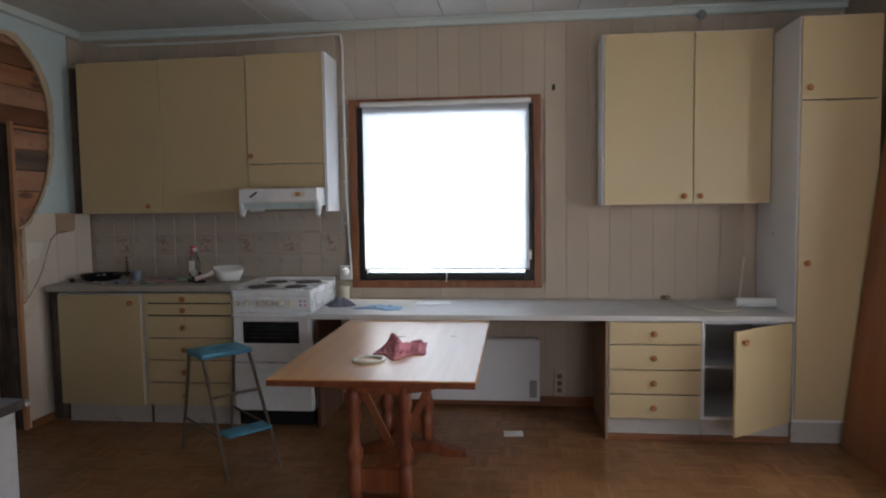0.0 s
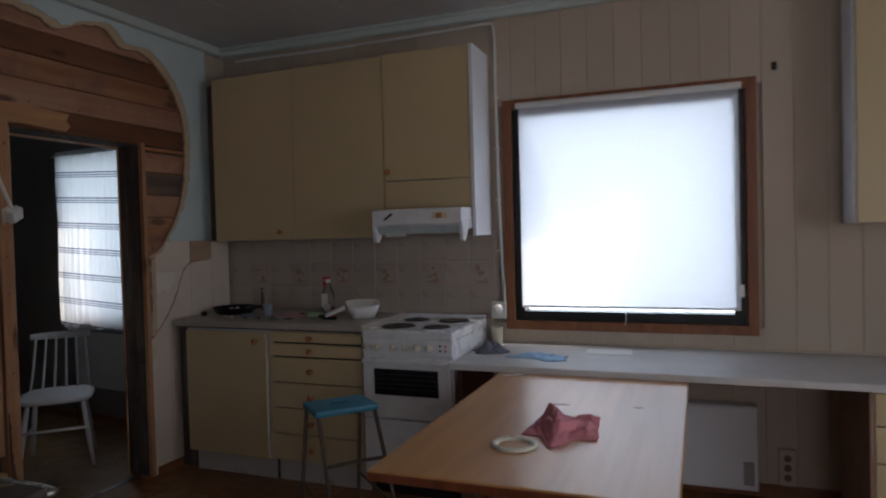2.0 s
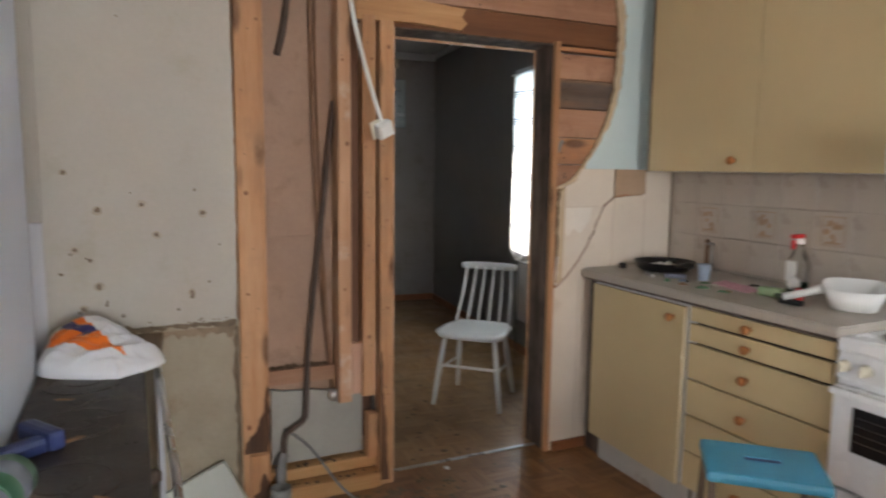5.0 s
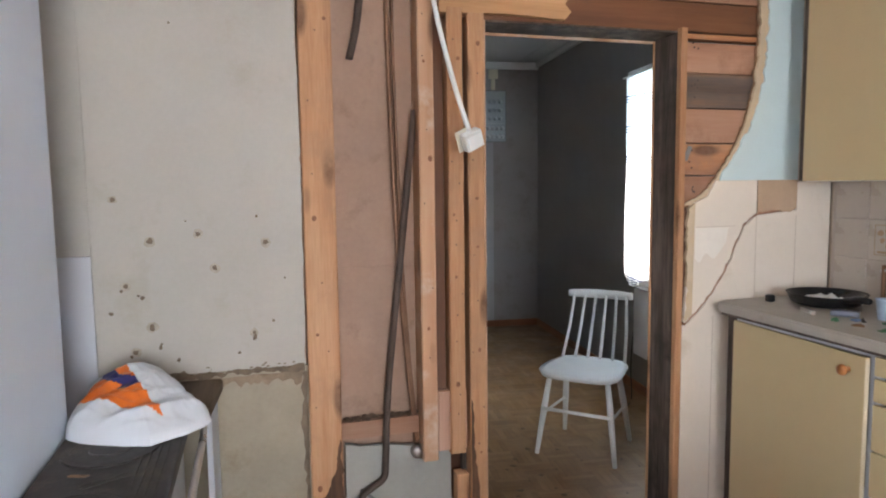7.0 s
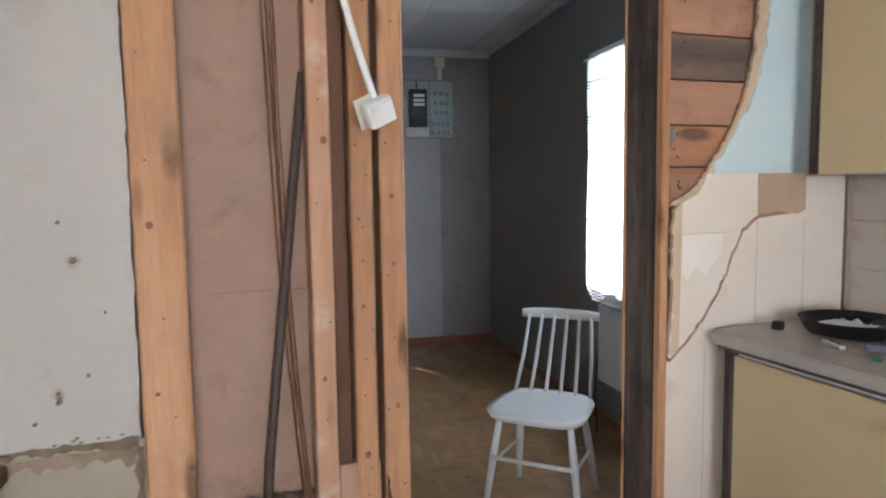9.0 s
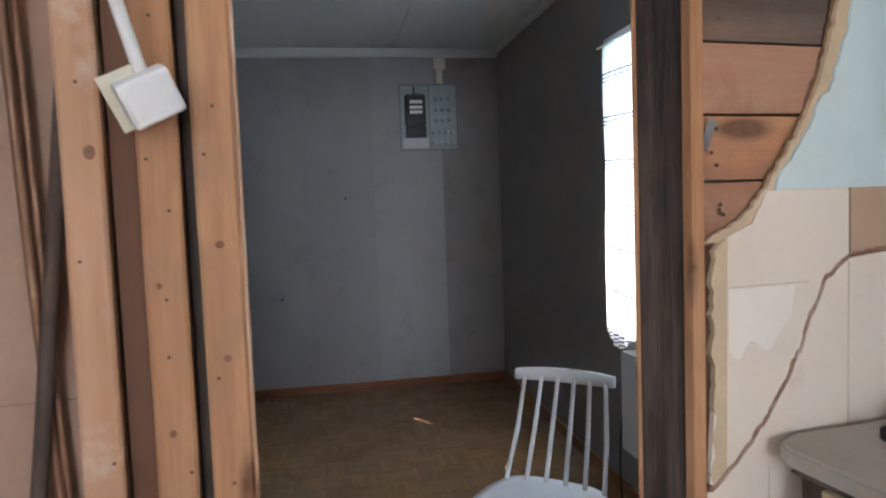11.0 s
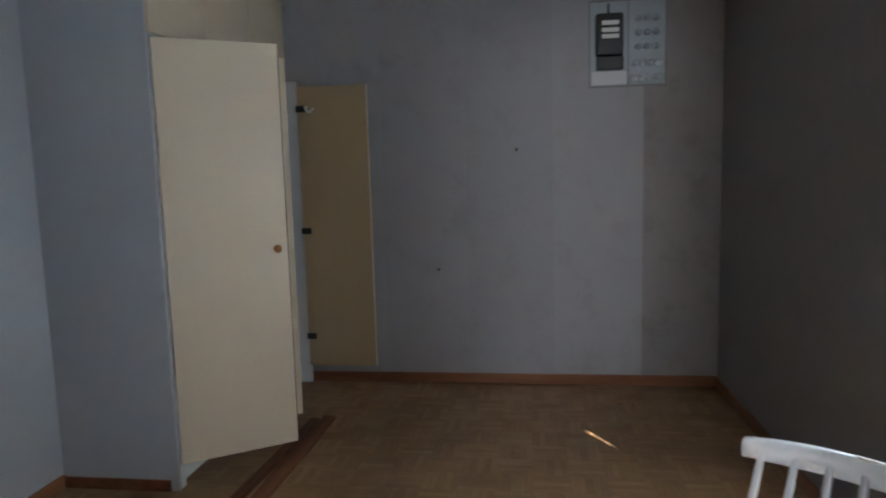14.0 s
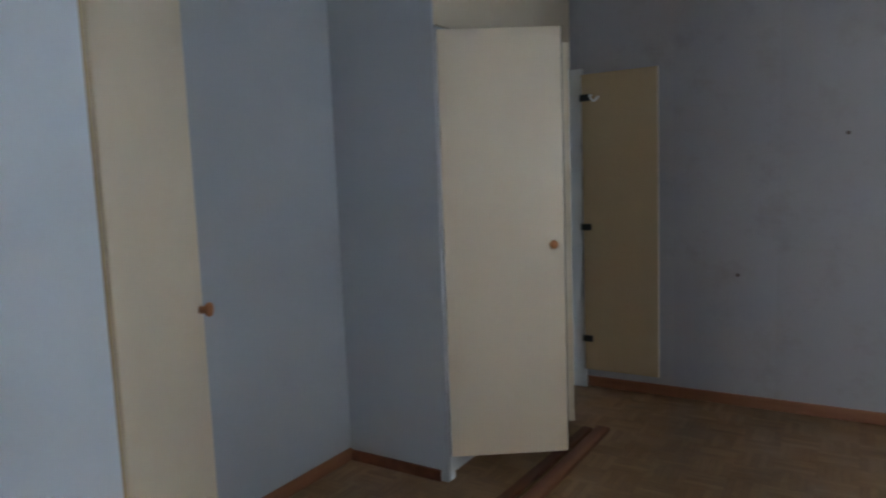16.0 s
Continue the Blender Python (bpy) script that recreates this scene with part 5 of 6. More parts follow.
def folded_cloth():
    """A dropped square of cloth: flat corners, one high fold and a few low ones."""
    bm = bmesh.new()
    n = 44
    grids = []
    for top in (True, False):
        g = []
        for j in range(n + 1):
            row = []
            for i in range(n + 1):
                u, v = i / n, j / n
                x0, x1 = -0.125 + 0.02 * v, 0.124 - 0.025 * v
                x = x0 + (x1 - x0) * u + 0.010 * noise.noise(Vector((u * 3, v * 3, 5)))
                y0 = -0.094 - 0.11 * math.exp(-((u - 0.48) / 0.16) ** 2)
                y1 = 0.176 - 0.03 * math.exp(-((u - 0.62) / 0.14) ** 2)
                y = y0 + (y1 - y0) * v + 0.012 * noise.noise(Vector((u * 3, v * 3, 1)))
                edge = min(1.0, 7.0 * min(u, 1 - u, v, 1 - v))
                peak = 0.05 * math.exp(-(((u - 0.30) * 0.8 + (v - 0.62) * 0.6) / 0.17) ** 2 - (((u - 0.30) * 0.6 - (v - 0.62) * 0.8) / 0.34) ** 2)
                fold = 0.030 * max(0.0, 1 - abs(v - 0.33 - 0.25 * (u - 0.5)) / 0.12) ** 1.4 * min(1, 3 * u)
                fold += 0.022 * max(0.0, 1 - abs(v - 0.72 + 0.35 * (u - 0.7)) / 0.10) ** 1.4 * max(0.0, min(1, 3 * (u - 0.4)))
                z = 0.005 + edge * (peak + fold + 0.034 * abs(noise.noise(Vector((u * 4 + v, v * 5, 3)))) + 0.012 * abs(noise.noise(Vector((u * 11, v * 9, 7)))) + 0.003 * noise.noise(Vector((u * 16, v * 16, 3))))
                row.append(bm.verts.new((x, y, max(0.004, z) if top else 0.0)))
            g.append(row)
        grids.append(g)
        for j in range(n):
            for i in range(n):
                bm.faces.new((g[j][i], g[j][i + 1], g[j + 1][i + 1], g[j + 1][i]))
    t, b = grids
    rim = [(0, i) for i in range(n)] + [(j, n) for j in range(n)] + [(n, i) for i in range(n, 0, -1)] + [(j, 0) for j in range(n, 0, -1)]
    for (j, i), (j2, i2) in zip(rim, rim[1:] + rim[:1]):
        bm.faces.new((t[j][i], t[j2][i2], b[j2][i2], b[j][i]))
    return bm


cloth = tagged(link("pink_cloth", folded_cloth(), PINKCLOTH, smooth=True), "crumpled pink cloth lying on the table", "cloth")
cloth.matrix_world = pose(-0.29, 2.65, 0.7305)
ring = tagged(link("plastic_ring", lathe([(0.052, 0.0), (0.075, 0.0), (0.077, 0.006), (0.070, 0.011), (0.056, 0.009), (0.052, 0.004), (0.052, 0.0)], 36, caps=False), OFFWHITE, smooth=True), "round off-white plastic lid ring on the table", "ring")
ring.matrix_world = pose(-0.41, 2.44, 0.7305)
for a in (20, 140, 260):
    part("slot", moved(box(-0.010, -0.0025, 0, 0.010, 0.0025, 0.0008, 0.0003), pose(0, 0, 0, 0, 0, a) @ pose(0, 0.0635, 0.0098)), TAN_DARK, ring, "dark slot")
pen = tagged(link("pencil", tube([(-0.05, 0, 0.004), (0.05, 0, 0.004)], [0.003, 0.004], 8), PAPER), "short white stick on the far edge of the table", "pencil")
pen.matrix_world = pose(-0.68, 3.43, 0.7305, 0, 0, 25)

# ---- blue step stool ----
stool = thing("step_stool", pose(-1.45, 3.13, 0.0, 0, 0, 48), "blue step stool with thin grey metal legs and two steps", "stool")
SE = plain("stool_leg_paint", (0.13, 0.095, 0.068), 0.55, 0.3, 90, 12)
part("seat", box(-0.152, -0.118, 0.595, 0.152, 0.118, 0.625, 0.012), BLUE, stool)
part("seat_grip", box(-0.045, -0.008, 0.6255, 0.045, 0.008, 0.6265, 0.0004), NAVY, stool, "dark grip slot")
part("grip_lip", box(-0.047, 0.0085, 0.6253, 0.047, 0.013, 0.629, 0.0015), BLUE, stool)
for x in (-0.135, 0.135):
    part("leg", tube([(x, -0.10, 0.597), (x * 1.12, -0.42, 0.0)], 0.010, 8), SE, stool)
    part("leg", tube([(x, 0.10, 0.597), (x * 1.12, 0.22, 0.0)], 0.010, 8), SE, stool)
part("step", box(-0.125, -0.385, 0.215, 0.125, -0.262, 0.232, 0.007), BLUE, stool)
part("step_bar", tube([(-0.141, -0.205, 0.40), (-0.02, -0.18, 0.395), (0.141, -0.205, 0.40)], 0.009, 8), SE, stool)
part("step_bar", tube([(-0.146, -0.305, 0.21), (0.146, -0.305, 0.21)], 0.008, 8), SE, stool)
part("step_bar", tube([(-0.146, -0.30, 0.21), (-0.146, 0.178, 0.21)], 0.007, 8), SE, stool)
part("step_bar", tube([(0.146, -0.30, 0.21), (0.146, 0.178, 0.21)], 0.007, 8), SE, stool)

# ---- spindle-back chair in the back room ----
chair = thing("spindle_chair", pose(-3.725, 3.452, 0.0, 0, 0, 45), "worn white painted spindle-back chair", "chair")
bm = bmesh.new()
top, bot = [], []
n = 28
for i in range(n):
    a = 2 * math.pi * i / n
    cx, cy = math.cos(a), math.sin(a)
    w = 0.215 + (0.012 if cy < 0 else -0.02) * abs(cy)
    px = w * math.copysign(abs(cx) ** 0.55, cx)
    py = 0.205 * math.copysign(abs(cy) ** 0.6, cy)
    top.append(bm.verts.new((px, py, 0.447 + (0.006 if cy > 0.5 else 0))))
    bot.append(bm.verts.new((px * 0.93, py * 0.93, 0.418)))
cen = bm.verts.new((0, -0.01, 0.436))
mid = [bm.verts.new((v.co.x * 0.86, v.co.y * 0.86, v.co.z + 0.002)) for v in top]
for i in range(n):
    j = (i + 1) % n
    bm.faces.new((top[i], top[j], bot[j], bot[i]))
    bm.faces.new((mid[i], mid[j], top[j], top[i]))
    bm.faces.new((cen, mid[j], mid[i]))
bm.faces.new(bot)
part("seat", bm, CHAIRWHITE, chair, smooth=True)
for x, y, fx, fy in ((-0.15, -0.11, -0.205, -0.16), (0.15, -0.11, 0.205, -0.16), (-0.14, 0.13, -0.185, 0.235), (0.14, 0.13, 0.185, 0.235)):
    part("leg", tube([(x, y, 0.425), (x + (fx - x) * 0.45, y + (fy - y) * 0.45, 0.24), (fx, fy, 0.0)], [0.013, 0.017, 0.011], 12), CHAIRWHITE, chair, smooth=True)
part("stretcher", tube([(-0.178, -0.165, 0.25), (0.178, -0.165, 0.25)], 0.009, 10), CHAIRWHITE, chair, smooth=True)
for s in (-1, 1):
    part("stretcher", tube([(s * 0.172, -0.14, 0.22), (s * 0.166, 0.185, 0.21)], 0.007, 10), CHAIRWHITE, chair, smooth=True)
for k in range(6):
    u = -1 + 2 * k / 5
    part("spindle", tube([(0.172 * u, 0.165 - 0.02 * u * u, 0.44), (0.159 * u, 0.23, 0.60), (0.145 * u, 0.305 - 0.02 * u * u, 0.785)], [0.008, 0.0085, 0.007], 10), CHAIRWHITE, chair, smooth=True)
bm = bmesh.new()
rows = []
for i in range(21):
    u = -1 + i / 10
    yb = 0.312 - 0.032 * u * u
    h = 0.024 * (1 - 0.25 * abs(u) ** 3)
    x = 0.178 * u
    rows.append([bm.verts.new(p) for p in ((x, yb - 0.011, 0.790 - h), (x, yb + 0.009, 0.790 - h), (x, yb + 0.014, 0.790), (x, yb + 0.010, 0.790 + h * 0.9), (x, yb - 0.008, 0.790 + h * 0.9), (x, yb - 0.013, 0.790))])
for a, b in zip(rows, rows[1:]):
    for k in range(6):
        bm.faces.new((a[k], a[(k + 1) % 6], b[(k + 1) % 6], b[k]))
bm.faces.new(rows[0][::-1])
bm.faces.new(rows[-1])
part("top_rail", bm, CHAIRWHITE, chair, smooth=True)
WORN = plain("bare_worn_wood", (0.34, 0.24, 0.16), 0.7, 0.25, 120, 20)
for x, w, seed in ((0.035, 0.016, 2), (0.062, 0.010, 5), (0.016, 0.006, 9)):
    rub = part("worn_patch", sheet(torn([(-w, 0.0), (0.0, -0.003), (w, 0.001)], 0.003, 0.002, seed) + torn([(w * 0.8, 0.004), (0.0, 0.005), (-w * 0.9, 0.003)], 0.003, 0.002, seed + 3), -0.0006, 0.0006), WORN, chair, "patch of paint worn to bare wood")
    rub.matrix_local = Matrix(((0, 1, 0, x), (0, 0, 1, 0.3115 - 0.032 * (x / 0.178) ** 2), (1, 0, 0, 0.8122), (0, 0, 0, 1)))

# ---- wood stove and flue by the stripped wall ----
structure("chimney_breast", box(-2.55, 0.35, -0.1, -1.45, 1.325, CEIL_Z - 0.002, 0.01), BLUEWHITE, "white painted masonry flue beside the stove", "chimney")
ws = thing("wood_stove", pose(-2.15, 1.43, 0.0), "old wood-burning kitchen stove with a sooty iron top and rail", "stove")
part("body", box(-0.46, -0.10, 0.06, 0.68, 0.165, 0.745, 0.01), SHADED_ENAMEL, ws, "worn enamel body with shade put into its grey")
part("plinth", box(-0.52, -0.09, 0.0, 0.64, 0.13, 0.06, 0.004), IRON, ws)
part("top_plate", box(-0.47, -0.10, 0.745, 0.70, 0.19, 0.78, 0.006), IRON, ws, "sooty black iron top")
part("side_panel", box(-0.765, 0.225, 0.02, -0.49, 0.243, 0.737, 0.003), SIDEBLUE, ws, "grey painted side panel")
bm = bmesh.new()
quad = ((-0.775, -0.10), (-0.472, -0.10), (-0.472, 0.235), (-0.775, 0.262))
lo_, hi_ = ([bm.verts.new((x, y, z)) for x, y in quad] for z in (0.738, 0.778))
bm.faces.new(lo_[::-1])
bm.faces.new(hi_)
for i in range(4):
    bm.faces.new((lo_[i], lo_[(i + 1) % 4], hi_[(i + 1) % 4], hi_[i]))
bmesh.ops.bevel(bm, geom=list(bm.edges), offset=0.004, segments=2, affect="EDGES")
part("side_shelf", bm, wood("charred_board", (0.05, 0.03, 0.02), (0.12, 0.075, 0.045), (0.2, 0.13, 0.08), "x", 0.85, 1, 0.2), ws, "charred wooden side shelf")
for x in (-0.22, 0.12, 0.46):
    part("cook_ring", moved(lathe([(0.11, 0), (0.11, 0.004), (0.09, 0.005), (0.088, 0.003), (0.05, 0.003), (0.048, 0.006), (0.001, 0.006)], 30), Matrix.Translation((x, 0.03, 0.780))), IRON, ws)
for k in range(4):
    part("groove", box(-0.40, 0.105 + 0.018 * k, 0.7805, 0.30, 0.111 + 0.018 * k, 0.7835, 0.001), IRON, ws)
part("rail", tube(smooth_line([(-0.42, 0.17, 0.755), (-0.42, 0.225, 0.755), (0.0, 0.232, 0.755), (0.64, 0.232, 0.755), (0.66, 0.17, 0.755)], 5), 0.009, 10), STEEL, ws, "bent steel rail", True)
part("ash_door", box(-0.15, 0.165, 0.30, 0.12, 0.185, 0.52, 0.006), STEEL, ws)
part("oven_door", box(0.2, 0.165, 0.2, 0.60, 0.185, 0.62, 0.008), ENAMEL, ws)
part("latch", moved(lathe([(0.02, 0), (0.024, 0.02), (0.012, 0.035)], 14), Matrix.Translation((-0.02, 0.185, 0.55)) @ Matrix.Rotation(radians(-90), 4, "X")), RUST, ws)


def bag():
    """A soft lump with a low wall in front, a slanting printed field and a flank that runs out to a tip."""
    ob = thing("carrier_bag", pose(-2.58, 1.475, 0.7865), "crumpled white carrier bag with an orange printed field", "bag")
    foot = [(0.235, 0.075), (0.165, 0.165), (0.085, 0.205), (-0.05, 0.15), (-0.20, 0.09), (-0.25, -0.02), (-0.20, -0.13), (0.0, -0.145), (0.12, -0.135), (0.20, -0.03)]
    ring = smooth_line([(x, y, 0) for x, y in foot + foot[:1]], 16)[:-1]
    A, B, C = Vector((-0.175, -0.05)), Vector((0.0, -0.175)), Vector((0.165, 0.10))
    n, lat = len(ring), 46

    def height(p):
        crease = 0.082 - 0.05 * max(0.0, p.x - 0.05) - 0.10 * max(0.0, p.y - 0.05)
        rise = 0.040 * math.exp(-((p.x + 0.155) / 0.13) ** 2 - ((p.y + 0.01) / 0.14) ** 2)
        dent = 0.034 * abs(noise.noise(Vector((p.x * 9 + p.y * 5, p.y * 6, 1.5)))) + 0.010 * abs(noise.noise(Vector((p.x * 26, p.y * 24, 4)))) + 0.002 * noise.noise(Vector((p.x * 70, p.y * 70, 2)))
        return crease + rise - dent

    def inside(p, shrink=1.0):
        m = (A + B + C) / 3
        a, b, c = (m + (q - m) * shrink for q in (A, B, C))
        side = [(q - r).x * (p - r).y - (q - r).y * (p - r).x for r, q in ((a, b), (b, c), (c, a))]
        return all(k > 0 for k in side) or all(k < 0 for k in side)

    def mark(p):
        u, v = (p - Vector((-0.055, -0.045))).dot(Vector((0.62, 0.78))), (p - Vector((-0.055, -0.045))).dot(Vector((-0.78, 0.62)))
        return abs(v - 0.35 * abs(u)) < 0.019 and abs(u) < 0.075 or abs(u - 0.045) < 0.014 and abs(v) < 0.03

    skins = {"film": bmesh.new(), "print": bmesh.new(), "emblem": bmesh.new()}
    rows = []
    for j in range(lat + 1):
        r = 1 - j / lat
        row = []
        for i, q in enumerate(ring):
            p = Vector((q.x * r - 0.0, q.y * r))
            wall = min(1.0, (1 - r ** 5) ** 0.55 * 1.02) if r < 1 else 0.0
            pucker = 1 + (0.03 * noise.noise(Vector((q.x * 22, q.y * 22, 3))) if r > 0.6 else 0)
            z = 0.001 + height(p) * wall
            row.append(Vector((p.x * pucker, p.y * pucker, z if j else 0.0)))
        rows.append(row)
    for a, b in zip(rows, rows[1:]):
        for i in range(n):
            k = (i + 1) % n
            quad = (a[i], a[k], b[k], b[i])
            mid = sum(quad, Vector()) / 4
            flat = Vector((mid.x, mid.y))
            kind = "film" if not inside(flat) or mid.z < 0.05 else "emblem" if mark(flat) else "print"
            bm = skins[kind]
            bm.faces.new([bm.verts.new(v) for v in quad])
    for kind, mat, lab in (("film", BAGWHITE, "thin white plastic film"), ("print", ORANGE, "orange printed field"), ("emblem", INDIGO, "dark blue printed emblem")):
        bmesh.ops.remove_doubles(skins[kind], verts=skins[kind].verts, dist=0.00005)
        part(kind, skins[kind], mat, ob, lab, True)
    return ob


bag()
gl = thing("glue_gun", pose(-1.90, 1.41, 0.7865, 0, 0, 35), "dark blue plastic hand tool lying on the stove", "tool")
part("barrel", box(-0.075, -0.02, 0.0, 0.055, 0.02, 0.045, 0.012), NAVY, gl)
part("grip", box(0.005, -0.11, 0.0, 0.045, -0.01, 0.035, 0.012), NAVY, gl)
part("trigger", box(-0.02, -0.05, 0.005, -0.005, -0.02, 0.025, 0.004), BLACK, gl)
tin = thing("tin", pose(-1.64, 1.385, 0.7865), "green tin can lying on its side on the stove", "tin")
t_ = part("can", lathe([(0.044, 0), (0.046, 0.003), (0.046, 0.117), (0.044, 0.12), (0.040, 0.119), (0.039, 0.004)], 26), GREENTIN, tin, smooth=True)
t_.matrix_local = pose(0.0, 0.0, 0.047, 90, 0, 80)
t2 = part("label", lathe([(0.0465, 0.03), (0.0466, 0.031), (0.0466, 0.075), (0.0465, 0.076)], 26), GREYCLOTH, tin, "worn dark label", True)
t2.matrix_local = pose(0.0, 0.0, 0.047, 90, 0, 80)

# ---- pipes, cable and rubble in the opened wall ----
def piped(name, pts, r, mat, label, cat="pipe", n=10):
    return tagged(link(name, tube(smooth_line(pts, 6), r, n), mat, smooth=True), label, cat)


piped("pipe", [(-3.0, 2.379, 1.675), (-2.995, 2.32, 1.17), (-2.99, 2.262, 0.676), (-2.985, 2.245, 0.40), (-2.98, 2.235, 0.335), (-2.975, 2.19, 0.305), (-2.965, 2.15, 0.27), (-2.96, 2.142, 0.13)], 0.0125, RUST, "dark rusty water pipe bent at its foot")
piped("pipe", [(-3.02, 2.285, CEIL_Z), (-3.018, 2.288, 1.94), (-3.015, 2.31, 1.2), (-3.01, 2.337, 0.77), (-3.0, 2.365, 0.44)], 0.008, COPPER, "thin dull copper pipe down the wall cavity")
piped("pipe", [(-3.02, 2.31, CEIL_Z), (-3.018, 2.308, 1.94), (-3.015, 2.325, 1.2), (-3.01, 2.347, 0.77), (-3.0, 2.375, 0.44)], 0.006, COPPER, "second thin copper pipe beside it")
piped("pipe", [(-3.0, 2.25, CEIL_Z), (-3.0, 2.192, 2.06), (-3.0, 2.150, 1.845)], 0.013, RUST, "short cut-off dark pipe hanging from above")
piped("drain_pipe", [(-2.96, 2.142, 0.20), (-2.93, 2.125, 0.15), (-2.90, 2.115, 0.05)], 0.022, PVC, "grey plastic drain bend at the floor")
s = tagged(link("drain_socket", moved(lathe([(0.036, 0), (0.036, 0.07), (0.042, 0.075), (0.042, 0.115), (0.036, 0.115), (0.034, 0.02)], 24), Matrix.Translation((-2.84, 2.105, 0.0))), PVC, smooth=True), "open grey drain socket standing on the floor", "pipe")
cap = tagged(link("chrome_fitting", moved(lathe([(0.020, 0), (0.026, 0.006), (0.027, 0.02), (0.020, 0.032), (0.008, 0.036)], 20), Matrix.Translation((-3.0, 2.367, 0.42)) @ Matrix.Rotation(radians(90), 4, "Y")), STEEL, smooth=True), "chrome cap on a pipe end", "cap")
piped("cable", [(-2.985, 2.15, 0.30), (-2.93, 2.25, 0.22), (-2.85, 2.36, 0.06), (-2.78, 2.44, 0.004), (-2.66, 2.50, 0.004)], 0.006, PVC, "grey cable trailing out of the wall to the floor", "cable", 8)
piped("cable", [(-2.91, 2.395, CEIL_Z - 0.001), (-2.895, 2.40, 2.35), (-2.865, 2.415, 2.05), (-2.81, 2.46, 1.78), (-2.775, 2.512, 1.58)], 0.009, PLASTIC, "loose white cable hanging on the studs", "cable", 8)
sb = thing("socket_box", pose(-2.772, 2.519, 1.555, 0, 0, 0), "white surface socket dangling from its cable", "socket")
q = part("box", box(-0.018, -0.034, -0.03, 0.018, 0.034, 0.03, 0.006), PLASTIC, sb)
q.rotation_euler = (radians(28), radians(18), radians(20))
q2 = part("face_plate", box(0.018, -0.03, -0.026, 0.024, 0.03, 0.026, 0.004), PLASTIC, q)
q3 = part("back_card", box(-0.024, -0.045, -0.035, -0.02, 0.015, 0.04, 0.001), OFFWHITE, q)
slab = tagged(link("white_slab", box(-0.13, -0.012, 0, 0.13, 0.012, 0.22, 0.003), plain("greenish_white_board", (0.50, 0.53, 0.49), 0.6, 0.06, 60, 5)), "greenish white board scrap leaning on the wall", "board")
slab.matrix_world = pose(-2.87, 1.88, 0.0, 0, -28, 74)
random.seed(21)
bm = bmesh.new()
for k in range(520):
    x, y = (random.gauss(-2.74, 0.12), random.gauss(2.35, 0.28)) if k < 450 else (random.gauss(-3.4, 0.5), random.gauss(2.9, 0.4))
    if -3.0 < x < -2.9 or (x < -3.0 and y < 2.4):
        continue
    s = random.uniform(0.003, 0.016)
    tmp = bmesh.new()
    bmesh.ops.create_icosphere(tmp, subdivisions=1, radius=s)
    for v in tmp.verts:
        v.co = Vector((v.co.x * random.uniform(0.6, 1.8), v.co.y * random.uniform(0.6, 1.4), abs(v.co.z) * 0.45))
    moved(tmp, pose(x, y, 0.0005, 0, 0, random.uniform(0, 360)))
    me = bpy.data.meshes.new("tmp")
    tmp.to_mesh(me)
    tmp.free()
    bm.from_mesh(me)
    bpy.data.meshes.remove(me)
tagged(link("rubble", bm, DUST), "crumbs of plaster and wood on the floor", "rubble", kind="stuff")
for x, y, a, w in ((-2.70, 2.62, 20, 0.07), (-2.66, 2.45, 70, 0.05), (-2.62, 2.75, 130, 0.06), (-2.95, 2.9, 10, 0.03), (-4.2, 2.72, 30, 0.06)):
    o = tagged(link("scrap", crumple(w, w * 0.6, 0.012, 8, 6, a, 0.6, 0.002), PAPER), "small pale scrap of plaster paper on the floor", "scrap", "floor scraps")
    o.matrix_world = pose(x, y, 0.0008, 0, 0, a)

random.seed(77)
bm = bmesh.new()
for k in range(90):
    where = 0 if k < 62 else 1 + k % 2
    if where == 0:
        x, y, z = random.uniform(-3.03, -2.995), random.uniform(2.10, 2.37), 0.5545
    elif where == 1:
        x, y, z = random.uniform(-3.0, -2.965), random.uniform(2.10, 2.54), 0.1245
    else:
        x, y, z = random.uniform(-2.955, -2.91), random.uniform(2.09, 2.54), 0.0655
    tmp = bmesh.new()
    bmesh.ops.create_icosphere(tmp, subdivisions=1, radius=random.uniform(0.004, 0.013 if where else 0.018))
    for v in tmp.verts:
        v.co = Vector((v.co.x * random.uniform(0.6, 1.3), v.co.y * random.uniform(0.8, 1.9), abs(v.co.z) * random.uniform(0.5, 1.1)))
    moved(tmp, pose(x, y, z, 0, 0, random.uniform(0, 360)))
    me = bpy.data.meshes.new("tmp")
    tmp.to_mesh(me)
    tmp.free()
    bm.from_mesh(me)
    bpy.data.meshes.remove(me)
tagged(link("dirt", bm, plain("dark_crumbs", (0.15, 0.10, 0.066), 0.95, 0.4, 120, 20, 0.5)), "dark crumbs and dirt lying on the rails of the opened wall", "dirt", kind="stuff")

# ---- wardrobe in the back room ----
SKIRT_RED = wood("red_brown_strip", (0.10, 0.03, 0.012), (0.17, 0.052, 0.02), (0.24, 0.085, 0.034), "x", 0.5)
WARD_Z = 2.42
wr = thing("wardrobe", TB @ pose(1.547, -2.645, 0.0), "built-in wardrobe with grey-blue side and cream doors standing open", "wardrobe")
part("side", box(-0.018, -0.548, 0.0, 0.0, 0.0, WARD_Z, 0.002), SIDEBLUE, wr, "grey-blue side panel")
part("edge", box(-0.018, 0.0005, 0.11, 0.0, 0.006, WARD_Z, 0.001), LILAC, wr)
part("skirting", box(0.0005, -0.546, 0.0, 0.012, -0.035, 0.052, 0.004), SKIRT_RED, wr, "red-brown skirting strip")
